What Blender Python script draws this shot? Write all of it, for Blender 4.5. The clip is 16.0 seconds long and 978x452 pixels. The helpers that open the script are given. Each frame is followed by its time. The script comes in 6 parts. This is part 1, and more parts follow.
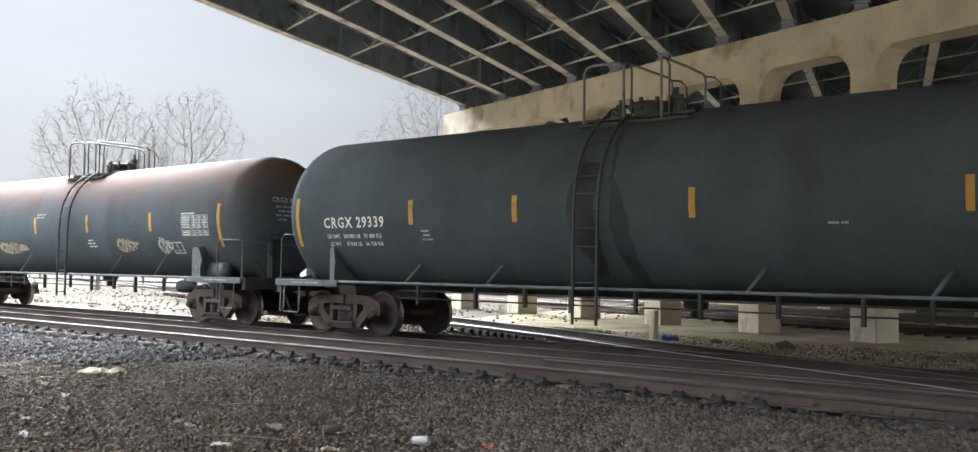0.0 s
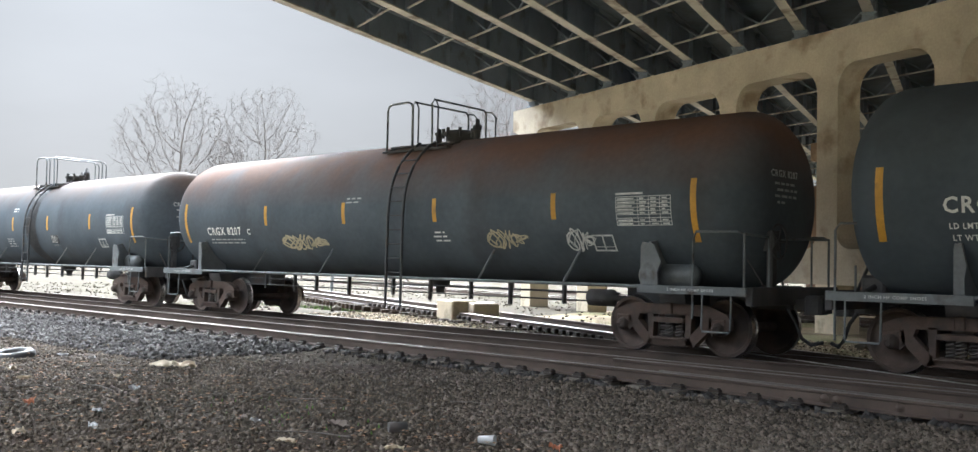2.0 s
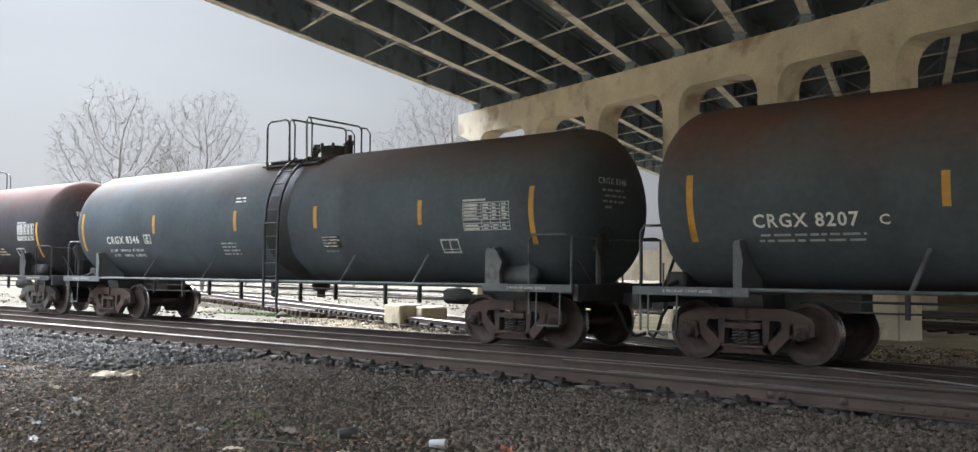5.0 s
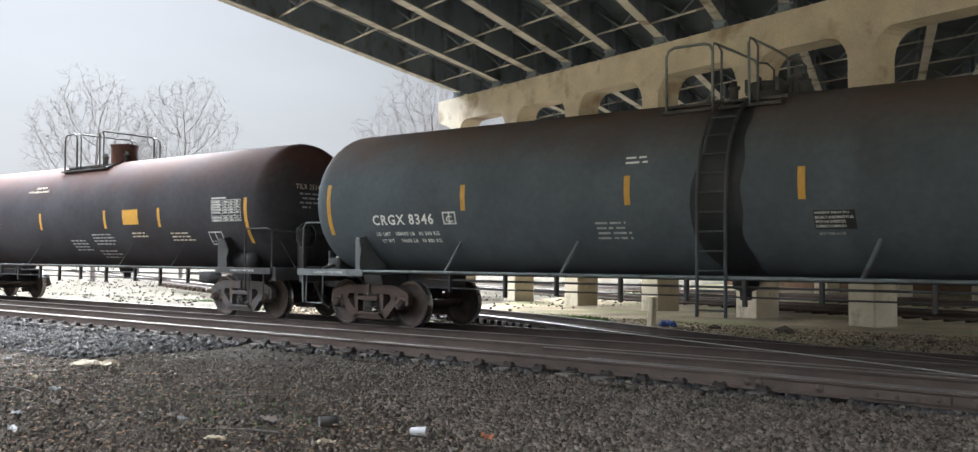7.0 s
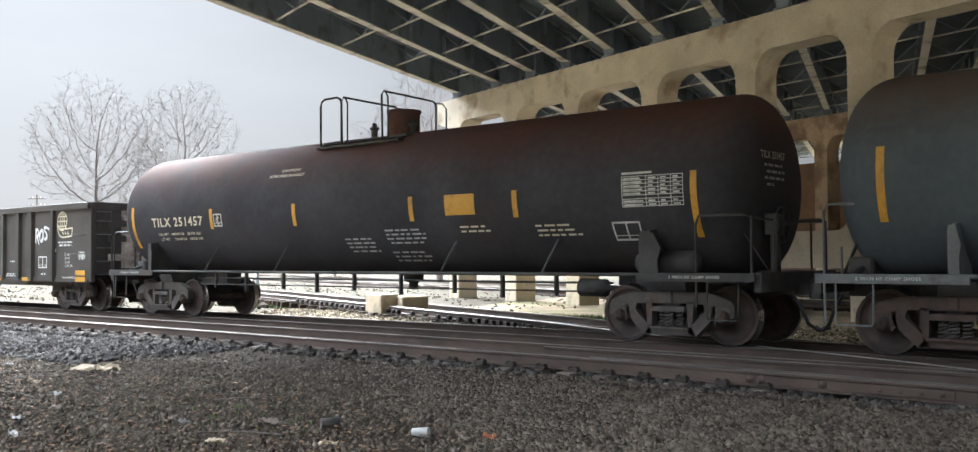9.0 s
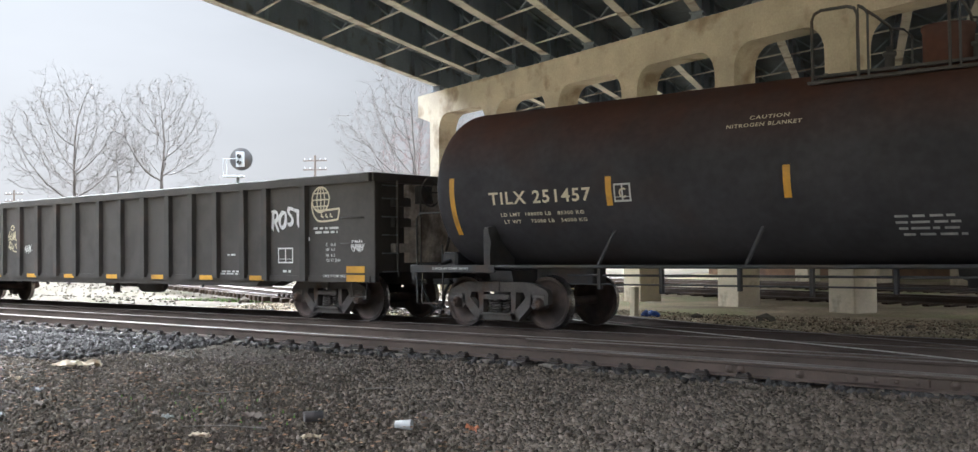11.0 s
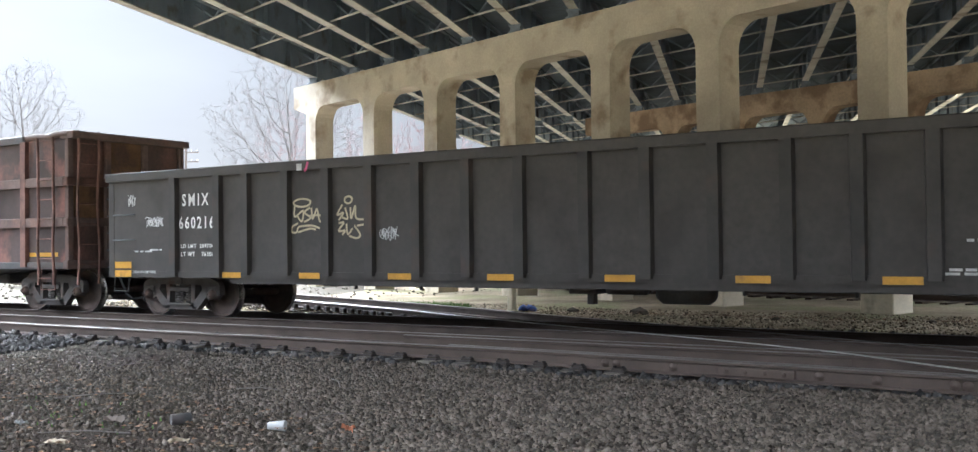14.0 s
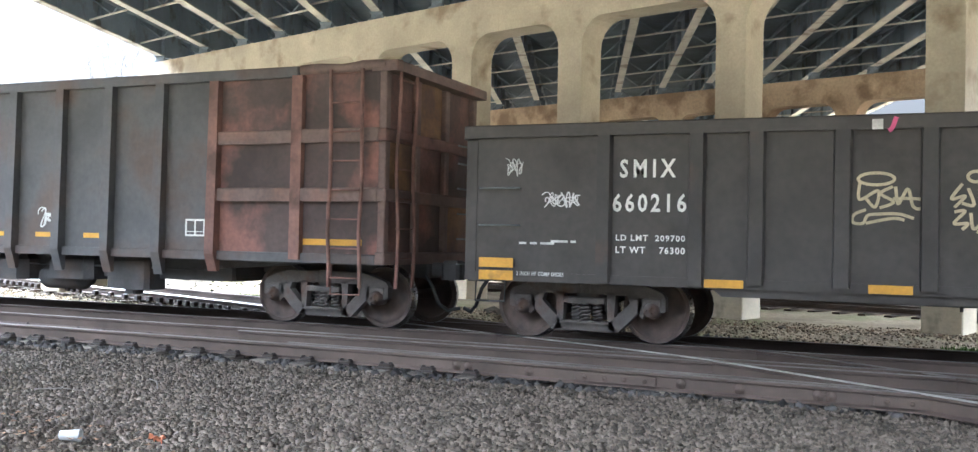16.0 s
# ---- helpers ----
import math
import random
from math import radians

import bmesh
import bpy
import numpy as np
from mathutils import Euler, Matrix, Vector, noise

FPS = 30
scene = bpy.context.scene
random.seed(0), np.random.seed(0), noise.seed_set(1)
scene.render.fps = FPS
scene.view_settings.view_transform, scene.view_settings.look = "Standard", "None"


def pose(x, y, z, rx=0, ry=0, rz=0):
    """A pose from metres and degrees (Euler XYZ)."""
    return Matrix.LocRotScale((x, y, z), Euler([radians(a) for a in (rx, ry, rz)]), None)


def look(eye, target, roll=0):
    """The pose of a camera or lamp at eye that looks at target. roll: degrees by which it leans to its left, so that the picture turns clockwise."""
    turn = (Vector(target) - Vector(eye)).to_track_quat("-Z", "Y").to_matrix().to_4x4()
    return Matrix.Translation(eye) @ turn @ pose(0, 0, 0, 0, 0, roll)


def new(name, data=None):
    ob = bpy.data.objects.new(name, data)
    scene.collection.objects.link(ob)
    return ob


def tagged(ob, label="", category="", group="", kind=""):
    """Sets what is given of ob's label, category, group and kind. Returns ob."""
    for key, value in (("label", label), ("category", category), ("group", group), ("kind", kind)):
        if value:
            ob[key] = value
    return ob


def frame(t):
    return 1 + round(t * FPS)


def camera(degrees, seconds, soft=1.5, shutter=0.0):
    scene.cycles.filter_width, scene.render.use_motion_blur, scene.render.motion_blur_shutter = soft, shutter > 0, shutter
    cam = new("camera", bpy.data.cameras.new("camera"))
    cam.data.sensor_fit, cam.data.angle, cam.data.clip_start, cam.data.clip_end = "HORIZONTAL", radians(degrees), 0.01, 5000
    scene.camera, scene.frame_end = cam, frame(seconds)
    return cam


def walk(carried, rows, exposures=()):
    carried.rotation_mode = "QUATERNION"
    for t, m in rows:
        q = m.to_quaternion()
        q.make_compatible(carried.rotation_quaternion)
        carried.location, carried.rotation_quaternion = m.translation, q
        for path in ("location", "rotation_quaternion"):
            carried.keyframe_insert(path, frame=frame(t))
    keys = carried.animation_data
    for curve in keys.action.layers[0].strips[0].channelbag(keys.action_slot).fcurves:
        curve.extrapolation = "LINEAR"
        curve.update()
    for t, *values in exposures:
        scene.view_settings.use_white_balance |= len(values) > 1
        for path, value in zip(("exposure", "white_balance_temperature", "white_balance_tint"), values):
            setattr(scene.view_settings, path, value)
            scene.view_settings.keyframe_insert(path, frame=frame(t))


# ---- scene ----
import collections

# camera: carried by hand, a short drift to the right at the end
cam = camera(52.1, 16.0, soft=1.35, shutter=0.0)
PATH = [
    (0, pose(0.000, 0.000, 1.394, 92.48, -0.83, 39.82)),
    (0.5, pose(-0.012, 0.001, 1.386, 92.27, -0.71, 41.19)),
    (1, pose(-0.048, -0.034, 1.374, 92.31, -0.75, 42.18)),
    (1.5, pose(-0.096, 0.032, 1.369, 92.28, -0.94, 43.30)),
    (2, pose(-0.143, 0.184, 1.376, 92.28, -1.25, 43.79)),
    (2.5, pose(-0.139, 0.192, 1.381, 92.47, -1.20, 43.65)),
    (3, pose(-0.148, 0.164, 1.395, 92.57, -0.96, 43.28)),
    (5.5, pose(-0.178, 0.191, 1.364, 92.33, -0.43, 39.80)),
    (6, pose(-0.159, 0.179, 1.372, 92.10, -0.53, 39.09)),
    (6.5, pose(-0.150, 0.163, 1.383, 91.90, -0.46, 39.19)),
    (7, pose(-0.150, 0.149, 1.386, 91.78, -0.31, 39.58)),
    (7.5, pose(-0.152, 0.142, 1.378, 91.64, -0.06, 39.96)),
    (8, pose(-0.157, 0.154, 1.371, 91.63, 0.21, 40.12)),
    (8.5, pose(-0.177, 0.169, 1.368, 91.73, 0.24, 39.94)),
    (9, pose(-0.161, 0.178, 1.369, 91.84, 0.34, 39.65)),
    (11.5, pose(-0.114, 0.116, 1.373, 91.22, 0.68, 37.94)),
    (12, pose(-0.127, 0.118, 1.365, 91.20, 0.46, 37.02)),
    (12.5, pose(-0.143, 0.169, 1.362, 91.34, 0.42, 36.68)),
    (13, pose(-0.166, 0.173, 1.375, 91.31, 0.56, 36.39)),
    (13.5, pose(-0.168, 0.158, 1.385, 91.06, 0.93, 34.87)),
    (14, pose(-0.196, 0.228, 1.384, 91.02, 0.69, 31.60)),
    (14.5, pose(-0.235, 0.449, 1.386, 91.56, -0.04, 28.46)),
    (15, pose(-0.312, 0.615, 1.380, 91.88, -0.55, 26.39)),
    (15.5, pose(-0.485, 0.820, 1.349, 91.52, -0.70, 24.72)),
    (16, pose(-0.612, 1.102, 1.317, 90.92, -1.21, 23.34)),
]
# the clip's camera opens up as it turns away from the bright sky
walk(cam, PATH, [(0.0, 2.62, 5650, 8), (3.0, 2.38, 5650, 8), (5.5, 2.42, 5650, 8), (7.0, 2.6, 5650, 8), (9.0, 2.62, 5650, 8), (12.5, 2.72, 5600, 9), (13.5, 2.75, 5550, 9), (14.5, 3.35, 5250, 9), (16.0, 3.88, 5220, 9)])

# ---- world and sun: thin bright overcast ----
world = bpy.data.worlds.new("overcast_sky")
scene.world = world
world.use_nodes = True
wn, wl = world.node_tree.nodes, world.node_tree.links
bg = wn["Background"]
sky = wn.new("ShaderNodeTexSky")
sky.sky_type, sky.sun_disc = "NISHITA", False
sky.sun_elevation, sky.sun_rotation = radians(38), radians(-62)
sky.air_density, sky.dust_density, sky.ozone_density = 1.0, 3.0, 1.0
grey = wn.new("ShaderNodeHueSaturation")
grey.inputs["Saturation"].default_value = 0.05
cloud_co = wn.new("ShaderNodeTexCoord")
cloud = wn.new("ShaderNodeTexNoise")
cloud.inputs["Scale"].default_value, cloud.inputs["Detail"].default_value = 2.2, 5
cloud_map = wn.new("ShaderNodeMapping")
cloud_map.inputs["Scale"].default_value = (1, 1, 3.5)
cloud_range = wn.new("ShaderNodeMapRange")
cloud_range.inputs["From Min"].default_value, cloud_range.inputs["From Max"].default_value = 0.3, 0.7
cloud_range.inputs["To Min"].default_value, cloud_range.inputs["To Max"].default_value = 0.92, 1.08
cloud_mul = wn.new("ShaderNodeVectorMath")
cloud_mul.operation = "MULTIPLY"
wl.new(cloud_co.outputs["Generated"], cloud_map.inputs["Vector"])
wl.new(cloud_map.outputs["Vector"], cloud.inputs["Vector"])
wl.new(cloud.outputs["Fac"], cloud_range.inputs["Value"])
wl.new(sky.outputs["Color"], grey.inputs["Color"])
wl.new(grey.outputs["Color"], cloud_mul.inputs[0])
wl.new(cloud_range.outputs["Result"], cloud_mul.inputs[1])
# an overcast sky is brighter overhead than near the horizon
# out of view overhead it is raised far more, to fill the shade
up_sep = wn.new("ShaderNodeSeparateXYZ")
up_range = wn.new("ShaderNodeMapRange")
for key, value in (("From Min", 0.26), ("From Max", 0.54), ("To Min", 0.083), ("To Max", 4.4)):
    up_range.inputs[key].default_value = value
up_range.interpolation_type = "SMOOTHSTEP"
up_mul = wn.new("ShaderNodeVectorMath")
up_mul.operation = "MULTIPLY"
wl.new(cloud_co.outputs["Generated"], up_sep.inputs[0])
wl.new(up_sep.outputs["Z"], up_range.inputs["Value"])
wl.new(cloud_mul.outputs["Vector"], up_mul.inputs[0])
wl.new(up_range.outputs["Result"], up_mul.inputs[1])
# a warm pale band low down, where the cloud thins
low_range = wn.new("ShaderNodeMapRange")
for key, value in (("From Min", 0.02), ("From Max", 0.34), ("To Min", 0.0), ("To Max", 1.0)):
    low_range.inputs[key].default_value = value
low_mix = wn.new("ShaderNodeMix")
low_mix.data_type = "RGBA"
low_mix.inputs[6].default_value, low_mix.inputs[7].default_value = (1.09, 1.025, 0.95, 1), (1.02, 1.0, 0.97, 1)
low_mul = wn.new("ShaderNodeVectorMath")
low_mul.operation = "MULTIPLY"
wl.new(up_sep.outputs["Z"], low_range.inputs["Value"])
wl.new(low_range.outputs["Result"], low_mix.inputs[0])
wl.new(up_mul.outputs["Vector"], low_mul.inputs[0])
wl.new(low_mix.outputs[2], low_mul.inputs[1])
wl.new(low_mul.outputs["Vector"], bg.inputs["Color"])
bg.inputs["Strength"].default_value = 0.10

sun_data = bpy.data.lights.new("sun", "SUN")
sun_data.energy, sun_data.angle, sun_data.color = 1.1, radians(14), (1.0, 0.95, 0.87)
sun = new("sun", sun_data)
sun.matrix_world = look((-60, 32, 55), (0, 0, 0))

# ---- materials ----
def mat(name, base, rough=0.75, metal=0.0, var=0.25, scale=2.0, fine=30.0, bump=0.15, dist=0.01, second=None, amount=0.4, sscale=1.2, spec=0.5, island=0.0, rand=0.0, top=None):
    """base colour with broad and fine variation; second: a colour that comes in patches; top: (colour, low z, high z) wear from above."""
    m = bpy.data.materials.new(name)
    m.use_nodes = True
    n, l = m.node_tree.nodes, m.node_tree.links
    b = n["Principled BSDF"]
    b.inputs["Roughness"].default_value, b.inputs["Metallic"].default_value = rough, metal
    b.inputs["Specular IOR Level"].default_value = spec
    co = n.new("ShaderNodeTexCoord")
    def noise_node(sc, detail=4.0):
        t = n.new("ShaderNodeTexNoise")
        t.inputs["Scale"].default_value, t.inputs["Detail"].default_value = sc, detail
        l.new(co.outputs["Object"], t.inputs["Vector"])
        return t
    def remap(sock, a, b2, c, d):
        r = n.new("ShaderNodeMapRange")
        for k, v in zip(("From Min", "From Max", "To Min", "To Max"), (a, b2, c, d)):
            r.inputs[k].default_value = v
        l.new(sock, r.inputs["Value"])
        return r.outputs["Result"]
    def mult(a, b2):
        r = n.new("ShaderNodeMath")
        r.operation = "MULTIPLY"
        l.new(a, r.inputs[0])
        if isinstance(b2, float):
            r.inputs[1].default_value = b2
        else:
            l.new(b2, r.inputs[1])
        return r.outputs[0]
    def blend(fac, a, b2):
        r = n.new("ShaderNodeMix")
        r.data_type = "RGBA"
        l.new(fac, r.inputs[0])
        for sock, v in ((r.inputs[6], a), (r.inputs[7], b2)):
            if isinstance(v, tuple):
                sock.default_value = (*v, 1)
            else:
                l.new(v, sock)
        return r.outputs[2]
    big, small = noise_node(scale), noise_node(fine, 6.0)
    col = blend(remap(big.outputs["Fac"], 0.3, 0.7, 0.0, 1.0), tuple(c * (1 - var) for c in base), tuple(min(1, c * (1 + var)) for c in base))
    if second:
        sp = noise_node(sscale, 8.0)
        lo = 0.75 - 0.5 * amount
        col = blend(remap(sp.outputs["Fac"], lo - 0.07, lo + 0.07, 0.0, 0.85), col, second)
    if top:
        sep = n.new("ShaderNodeSeparateXYZ")
        l.new(co.outputs["Object"], sep.inputs[0])
        ht = remap(sep.outputs["Z"], top[1], top[2], 0.0, 1.0)
        col = blend(mult(ht, remap(noise_node(0.9, 7.0).outputs["Fac"], 0.28, 0.58, 0.35, 1.0)), col, top[0])
    v = remap(small.outputs["Fac"], 0.25, 0.75, 1 - var * 0.7, 1 + var * 0.7)
    if island:
        geo = n.new("ShaderNodeNewGeometry")
        v = mult(v, remap(geo.outputs["Random Per Island"], 0.0, 1.0, 1 - island, 1 + island))
    if rand:
        inf = n.new("ShaderNodeObjectInfo")
        v = mult(v, remap(inf.outputs["Random"], 0.0, 1.0, 1 - rand, 1 + rand))
    sc = n.new("ShaderNodeVectorMath")
    sc.operation = "SCALE"
    l.new(col, sc.inputs[0])
    l.new(v, sc.inputs["Scale"])
    l.new(sc.outputs["Vector"], b.inputs["Base Color"])
    l.new(remap(small.outputs["Fac"], 0.3, 0.7, max(0.05, rough - 0.1), min(1, rough + 0.1)), b.inputs["Roughness"])
    if bump:
        bp = n.new("ShaderNodeBump")
        bp.inputs["Strength"].default_value, bp.inputs["Distance"].default_value = bump, dist
        l.new(small.outputs["Fac"], bp.inputs["Height"])
        l.new(bp.outputs["Normal"], b.inputs["Normal"])
    return m

RUST = (0.085, 0.040, 0.022)
M_CONC = mat("pier_concrete", (0.41, 0.36, 0.278), 0.9, var=0.16, scale=0.7, fine=14, bump=0.2, second=(0.191, 0.144, 0.094), amount=0.28, sscale=0.8)
M_CONC_OLD = mat("stained_concrete", (0.362, 0.269, 0.181), 0.92, var=0.25, scale=0.6, fine=9, second=(0.15, 0.094, 0.056), amount=0.45, sscale=0.7)
M_PED = mat("pedestal_concrete", (0.56, 0.49, 0.36), 0.9, var=0.12, scale=1.2, fine=18, second=(0.28, 0.24, 0.17), amount=0.25, sscale=1.5)
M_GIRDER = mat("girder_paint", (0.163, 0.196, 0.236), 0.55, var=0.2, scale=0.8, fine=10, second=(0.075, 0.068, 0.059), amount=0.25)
# paler colour for the bottom flanges and the braces' lower chords
M_FLANGE = mat("pale_flange", (0.483, 0.46, 0.402), 0.6, var=0.18, scale=0.6, fine=12, second=(0.138, 0.098, 0.069), amount=0.3)
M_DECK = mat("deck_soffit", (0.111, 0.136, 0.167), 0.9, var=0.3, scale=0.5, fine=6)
M_GROUND = mat("dirt_and_ballast", (0.057, 0.048, 0.038), 0.95, var=0.35, scale=0.35, fine=26, bump=0.9, dist=0.03, second=(0.038, 0.028, 0.022), amount=0.45, sscale=0.35, spec=0.03)
# soil is lightened against the deck's shade, the open field darkened against the sky
M_SOIL = mat("dusty_soil", (0.25, 0.205, 0.142), 0.95, var=0.38, scale=0.5, fine=7, bump=1.0, dist=0.06, second=(0.22, 0.213, 0.118), amount=0.4, sscale=0.3, spec=0.03)
M_FIELD = mat("open_field_gravel", (0.074, 0.064, 0.049), 0.95, var=0.15, scale=0.4, fine=8, bump=0.3, dist=0.03, second=(0.068, 0.063, 0.04), amount=0.35, sscale=0.25, spec=0.03)
M_STONE = mat("ballast_stone", (0.107, 0.088, 0.07), 0.9, var=0.2, scale=3, fine=60, bump=0.3, island=0.5, spec=0.15)
M_STONE_DARK = mat("sooty_ballast_stone", (0.056, 0.052, 0.050), 0.9, var=0.2, scale=3, fine=60, bump=0.3, island=0.55, spec=0.15)
M_STONE_MID = mat("dirty_ballast_stone", (0.102, 0.086, 0.071), 0.9, var=0.2, scale=3, fine=60, bump=0.3, island=0.6, spec=0.15)
M_DUST = mat("fine_gravel", (0.08, 0.064, 0.049), 0.95, var=0.2, scale=3, fine=60, bump=0.3, island=0.6, spec=0.15)
# rubble colour is lowered with the field's, against the same strong sky light
M_RUBBLE = mat("pale_rubble", (0.083, 0.073, 0.057), 0.9, var=0.2, scale=2, fine=30, island=0.45, spec=0.03)
M_BACKGRAVEL = mat("dusty_brown_gravel", (0.25, 0.205, 0.145), 0.95, var=0.2, scale=3, fine=60, island=0.75, spec=0.03)
M_RAIL = mat("rail_steel_brown", (0.091, 0.067, 0.053), 0.7, 0.25, var=0.25, scale=1.5, fine=35, bump=0.2)
M_RAILTOP = mat("worn_railhead", (0.19, 0.172, 0.155), 0.62, 0.7, var=0.15, scale=1.0, fine=25, bump=0.05)
# polished railhead whose sky sheen is partly put into its pale colour
M_SHINE = mat("polished_railhead", (0.55, 0.53, 0.5), 0.5, 0.7, var=0.08, scale=1.0, fine=25, bump=0.02)
M_TIE = mat("creosoted_timber", (0.065, 0.047, 0.034), 0.92, var=0.35, scale=1.4, fine=22, bump=0.5, second=(0.093, 0.074, 0.054), amount=0.3, rand=0.35, spec=0.15)
M_TIE_GREY = mat("weathered_grey_timber", (0.17, 0.15, 0.126), 0.92, var=0.3, scale=1.4, fine=22, bump=0.5, second=(0.08, 0.06, 0.045), amount=0.35, rand=0.3, spec=0.15)
M_PLATE = mat("tie_plate_iron", (0.037, 0.029, 0.024), 0.8, 0.3, var=0.3, fine=40)
M_FRAME = mat("cast_side_frame_rusty", (0.108, 0.076, 0.061), 0.85, 0.1, var=0.3, scale=2.5, fine=30, bump=0.3, second=(0.066, 0.055, 0.049), amount=0.4, sscale=2.5)
M_FRAME_G = mat("cast_side_frame_grey", (0.114, 0.102, 0.094), 0.85, 0.1, var=0.3, scale=2.5, fine=30, bump=0.3, second=RUST, amount=0.3, sscale=2.5)
M_WHEEL = mat("wheel_steel_rusty", (0.105, 0.078, 0.065), 0.75, 0.3, var=0.3, scale=3, fine=30, bump=0.2, second=(0.039, 0.033, 0.031), amount=0.4, sscale=2.0)
M_TREAD = mat("polished_wheel_rim", (0.45, 0.43, 0.41), 0.3, 1.0, var=0.1, scale=3, fine=40, bump=0.03)
M_BLACK = mat("underframe_black", (0.062, 0.061, 0.061), 0.75, 0.1, var=0.35, scale=2, fine=25, bump=0.2, second=(0.083, 0.062, 0.049), amount=0.3)
M_RUBBER = mat("hose_rubber", (0.029, 0.029, 0.029), 0.7, var=0.2)
M_GREY_PAINT = mat("grey_tank_paint", (0.088, 0.106, 0.122), 0.8, var=0.14, scale=0.7, fine=9, bump=0.05, second=(0.07, 0.078, 0.087), amount=0.3, sscale=0.6, spec=0.12)
M_GREY_RUST = mat("grey_tank_paint_rusty_crown", (0.104, 0.123, 0.139), 0.85, var=0.16, scale=0.7, fine=9, bump=0.06, second=(0.082, 0.085, 0.089), amount=0.3, sscale=0.6, top=((0.165, 0.098, 0.074), 2.6, 3.6), spec=0.12)
M_GREY_DUST = mat("grey_tank_paint_brown_crown", (0.103, 0.122, 0.139), 0.85, var=0.15, scale=0.7, fine=9, bump=0.05, second=(0.082, 0.089, 0.098), amount=0.3, sscale=0.6, top=((0.13, 0.095, 0.078), 2.9, 3.75), spec=0.12)
M_BLACK_TANK = mat("black_tank_paint", (0.062, 0.061, 0.068), 0.85, var=0.2, scale=0.7, fine=8, bump=0.05, second=(0.061, 0.048, 0.046), amount=0.3, sscale=0.5, top=((0.10, 0.05, 0.038), 2.75, 3.8), spec=0.08)
M_TAR = mat("dark_spill_band", (0.02, 0.022, 0.025), 0.6, var=0.25, scale=1.5, fine=14, second=(0.04, 0.044, 0.048), amount=0.35)
M_STREAK = mat("faint_spill_streak", (0.056, 0.066, 0.073), 0.75, var=0.2, scale=1.5, fine=14, spec=0.12)
M_LADDER = mat("dark_ladder_paint", (0.05, 0.054, 0.058), 0.6, var=0.25, scale=2, fine=20, second=(0.06, 0.045, 0.035), amount=0.25, sscale=3)
M_PLAQUE = mat("black_notice_paint", (0.016, 0.017, 0.018), 0.6, var=0.15, scale=3, fine=30)
M_FINE = mat("thin_faded_stencil", (0.42, 0.43, 0.42), 0.75, var=0.25, scale=6, fine=40, bump=0)
M_STEEL_GREY = mat("grey_painted_steel", (0.148, 0.163, 0.168), 0.55, var=0.2, scale=2, fine=20, second=(0.061, 0.046, 0.036), amount=0.25, sscale=3)
M_YELLOW = mat("amber_reflective_tape", (0.60, 0.32, 0.035), 0.45, var=0.14, scale=3, fine=30, bump=0.03, second=(0.33, 0.18, 0.04), amount=0.22, sscale=4)
M_WHITE = mat("stencil_white", (0.80, 0.80, 0.76), 0.7, var=0.12, scale=6, fine=40, bump=0)
M_DIMWHITE = mat("faded_stencil_white", (0.60, 0.61, 0.59), 0.75, var=0.25, scale=6, fine=40, bump=0)
M_CREAM = mat("cream_stencil", (0.66, 0.60, 0.44), 0.7, var=0.12, scale=6, fine=40, bump=0)
M_SPRAY = mat("white_spray_paint", (0.72, 0.72, 0.72), 0.6, var=0.15, scale=5, fine=40, bump=0)
M_TANSPRAY = mat("tan_spray_paint", (0.50, 0.44, 0.29), 0.65, var=0.2, scale=5, fine=40, bump=0)
M_GOND = mat("dark_gondola_paint", (0.062, 0.056, 0.05), 0.6, var=0.36, scale=0.9, fine=11, bump=0.12, second=(0.035, 0.03, 0.027), amount=0.38, sscale=0.9)
M_GOND_RIB = mat("dark_gondola_rib_paint", (0.05, 0.046, 0.042), 0.62, var=0.3, scale=1.2, fine=14, bump=0.12, second=(0.077, 0.054, 0.043), amount=0.25, sscale=1.3)
M_END = mat("scraped_pale_end_paint", (0.42, 0.375, 0.335), 0.75, var=0.3, scale=2.0, fine=16, bump=0.2, second=(0.10, 0.075, 0.06), amount=0.38, sscale=2.2)
M_GOND_IN = mat("scraped_gondola_inside", (0.11, 0.075, 0.055), 0.85, var=0.3, scale=1, fine=12, second=(0.05, 0.04, 0.035), amount=0.4)
M_F_BLACK = mat("black_weathered_gondola", (0.093, 0.093, 0.095), 0.68, var=0.3, scale=0.8, fine=12, bump=0.15, second=(0.093, 0.065, 0.051), amount=0.38, sscale=0.8)
M_F_RED = mat("faded_oxide_red", (0.165, 0.087, 0.071), 0.78, var=0.4, scale=1.1, fine=14, bump=0.2, second=(0.083, 0.059, 0.051), amount=0.58, sscale=0.9)
M_F_PANEL = mat("smoke_stained_red_panel", (0.082, 0.06, 0.054), 0.8, var=0.35, scale=0.9, fine=13, bump=0.2, second=(0.25, 0.12, 0.094), amount=0.4, sscale=1.1)
M_F_BELT = mat("brown_grey_belt_rail", (0.155, 0.109, 0.094), 0.8, var=0.3, scale=1.5, fine=16, bump=0.2, second=(0.22, 0.125, 0.098), amount=0.3, sscale=1.6)
M_F_REDLIGHT = mat("flaked_red_post", (0.195, 0.106, 0.085), 0.78, var=0.3, scale=1.6, fine=16, bump=0.2, second=(0.095, 0.058, 0.045), amount=0.35, sscale=1.8)
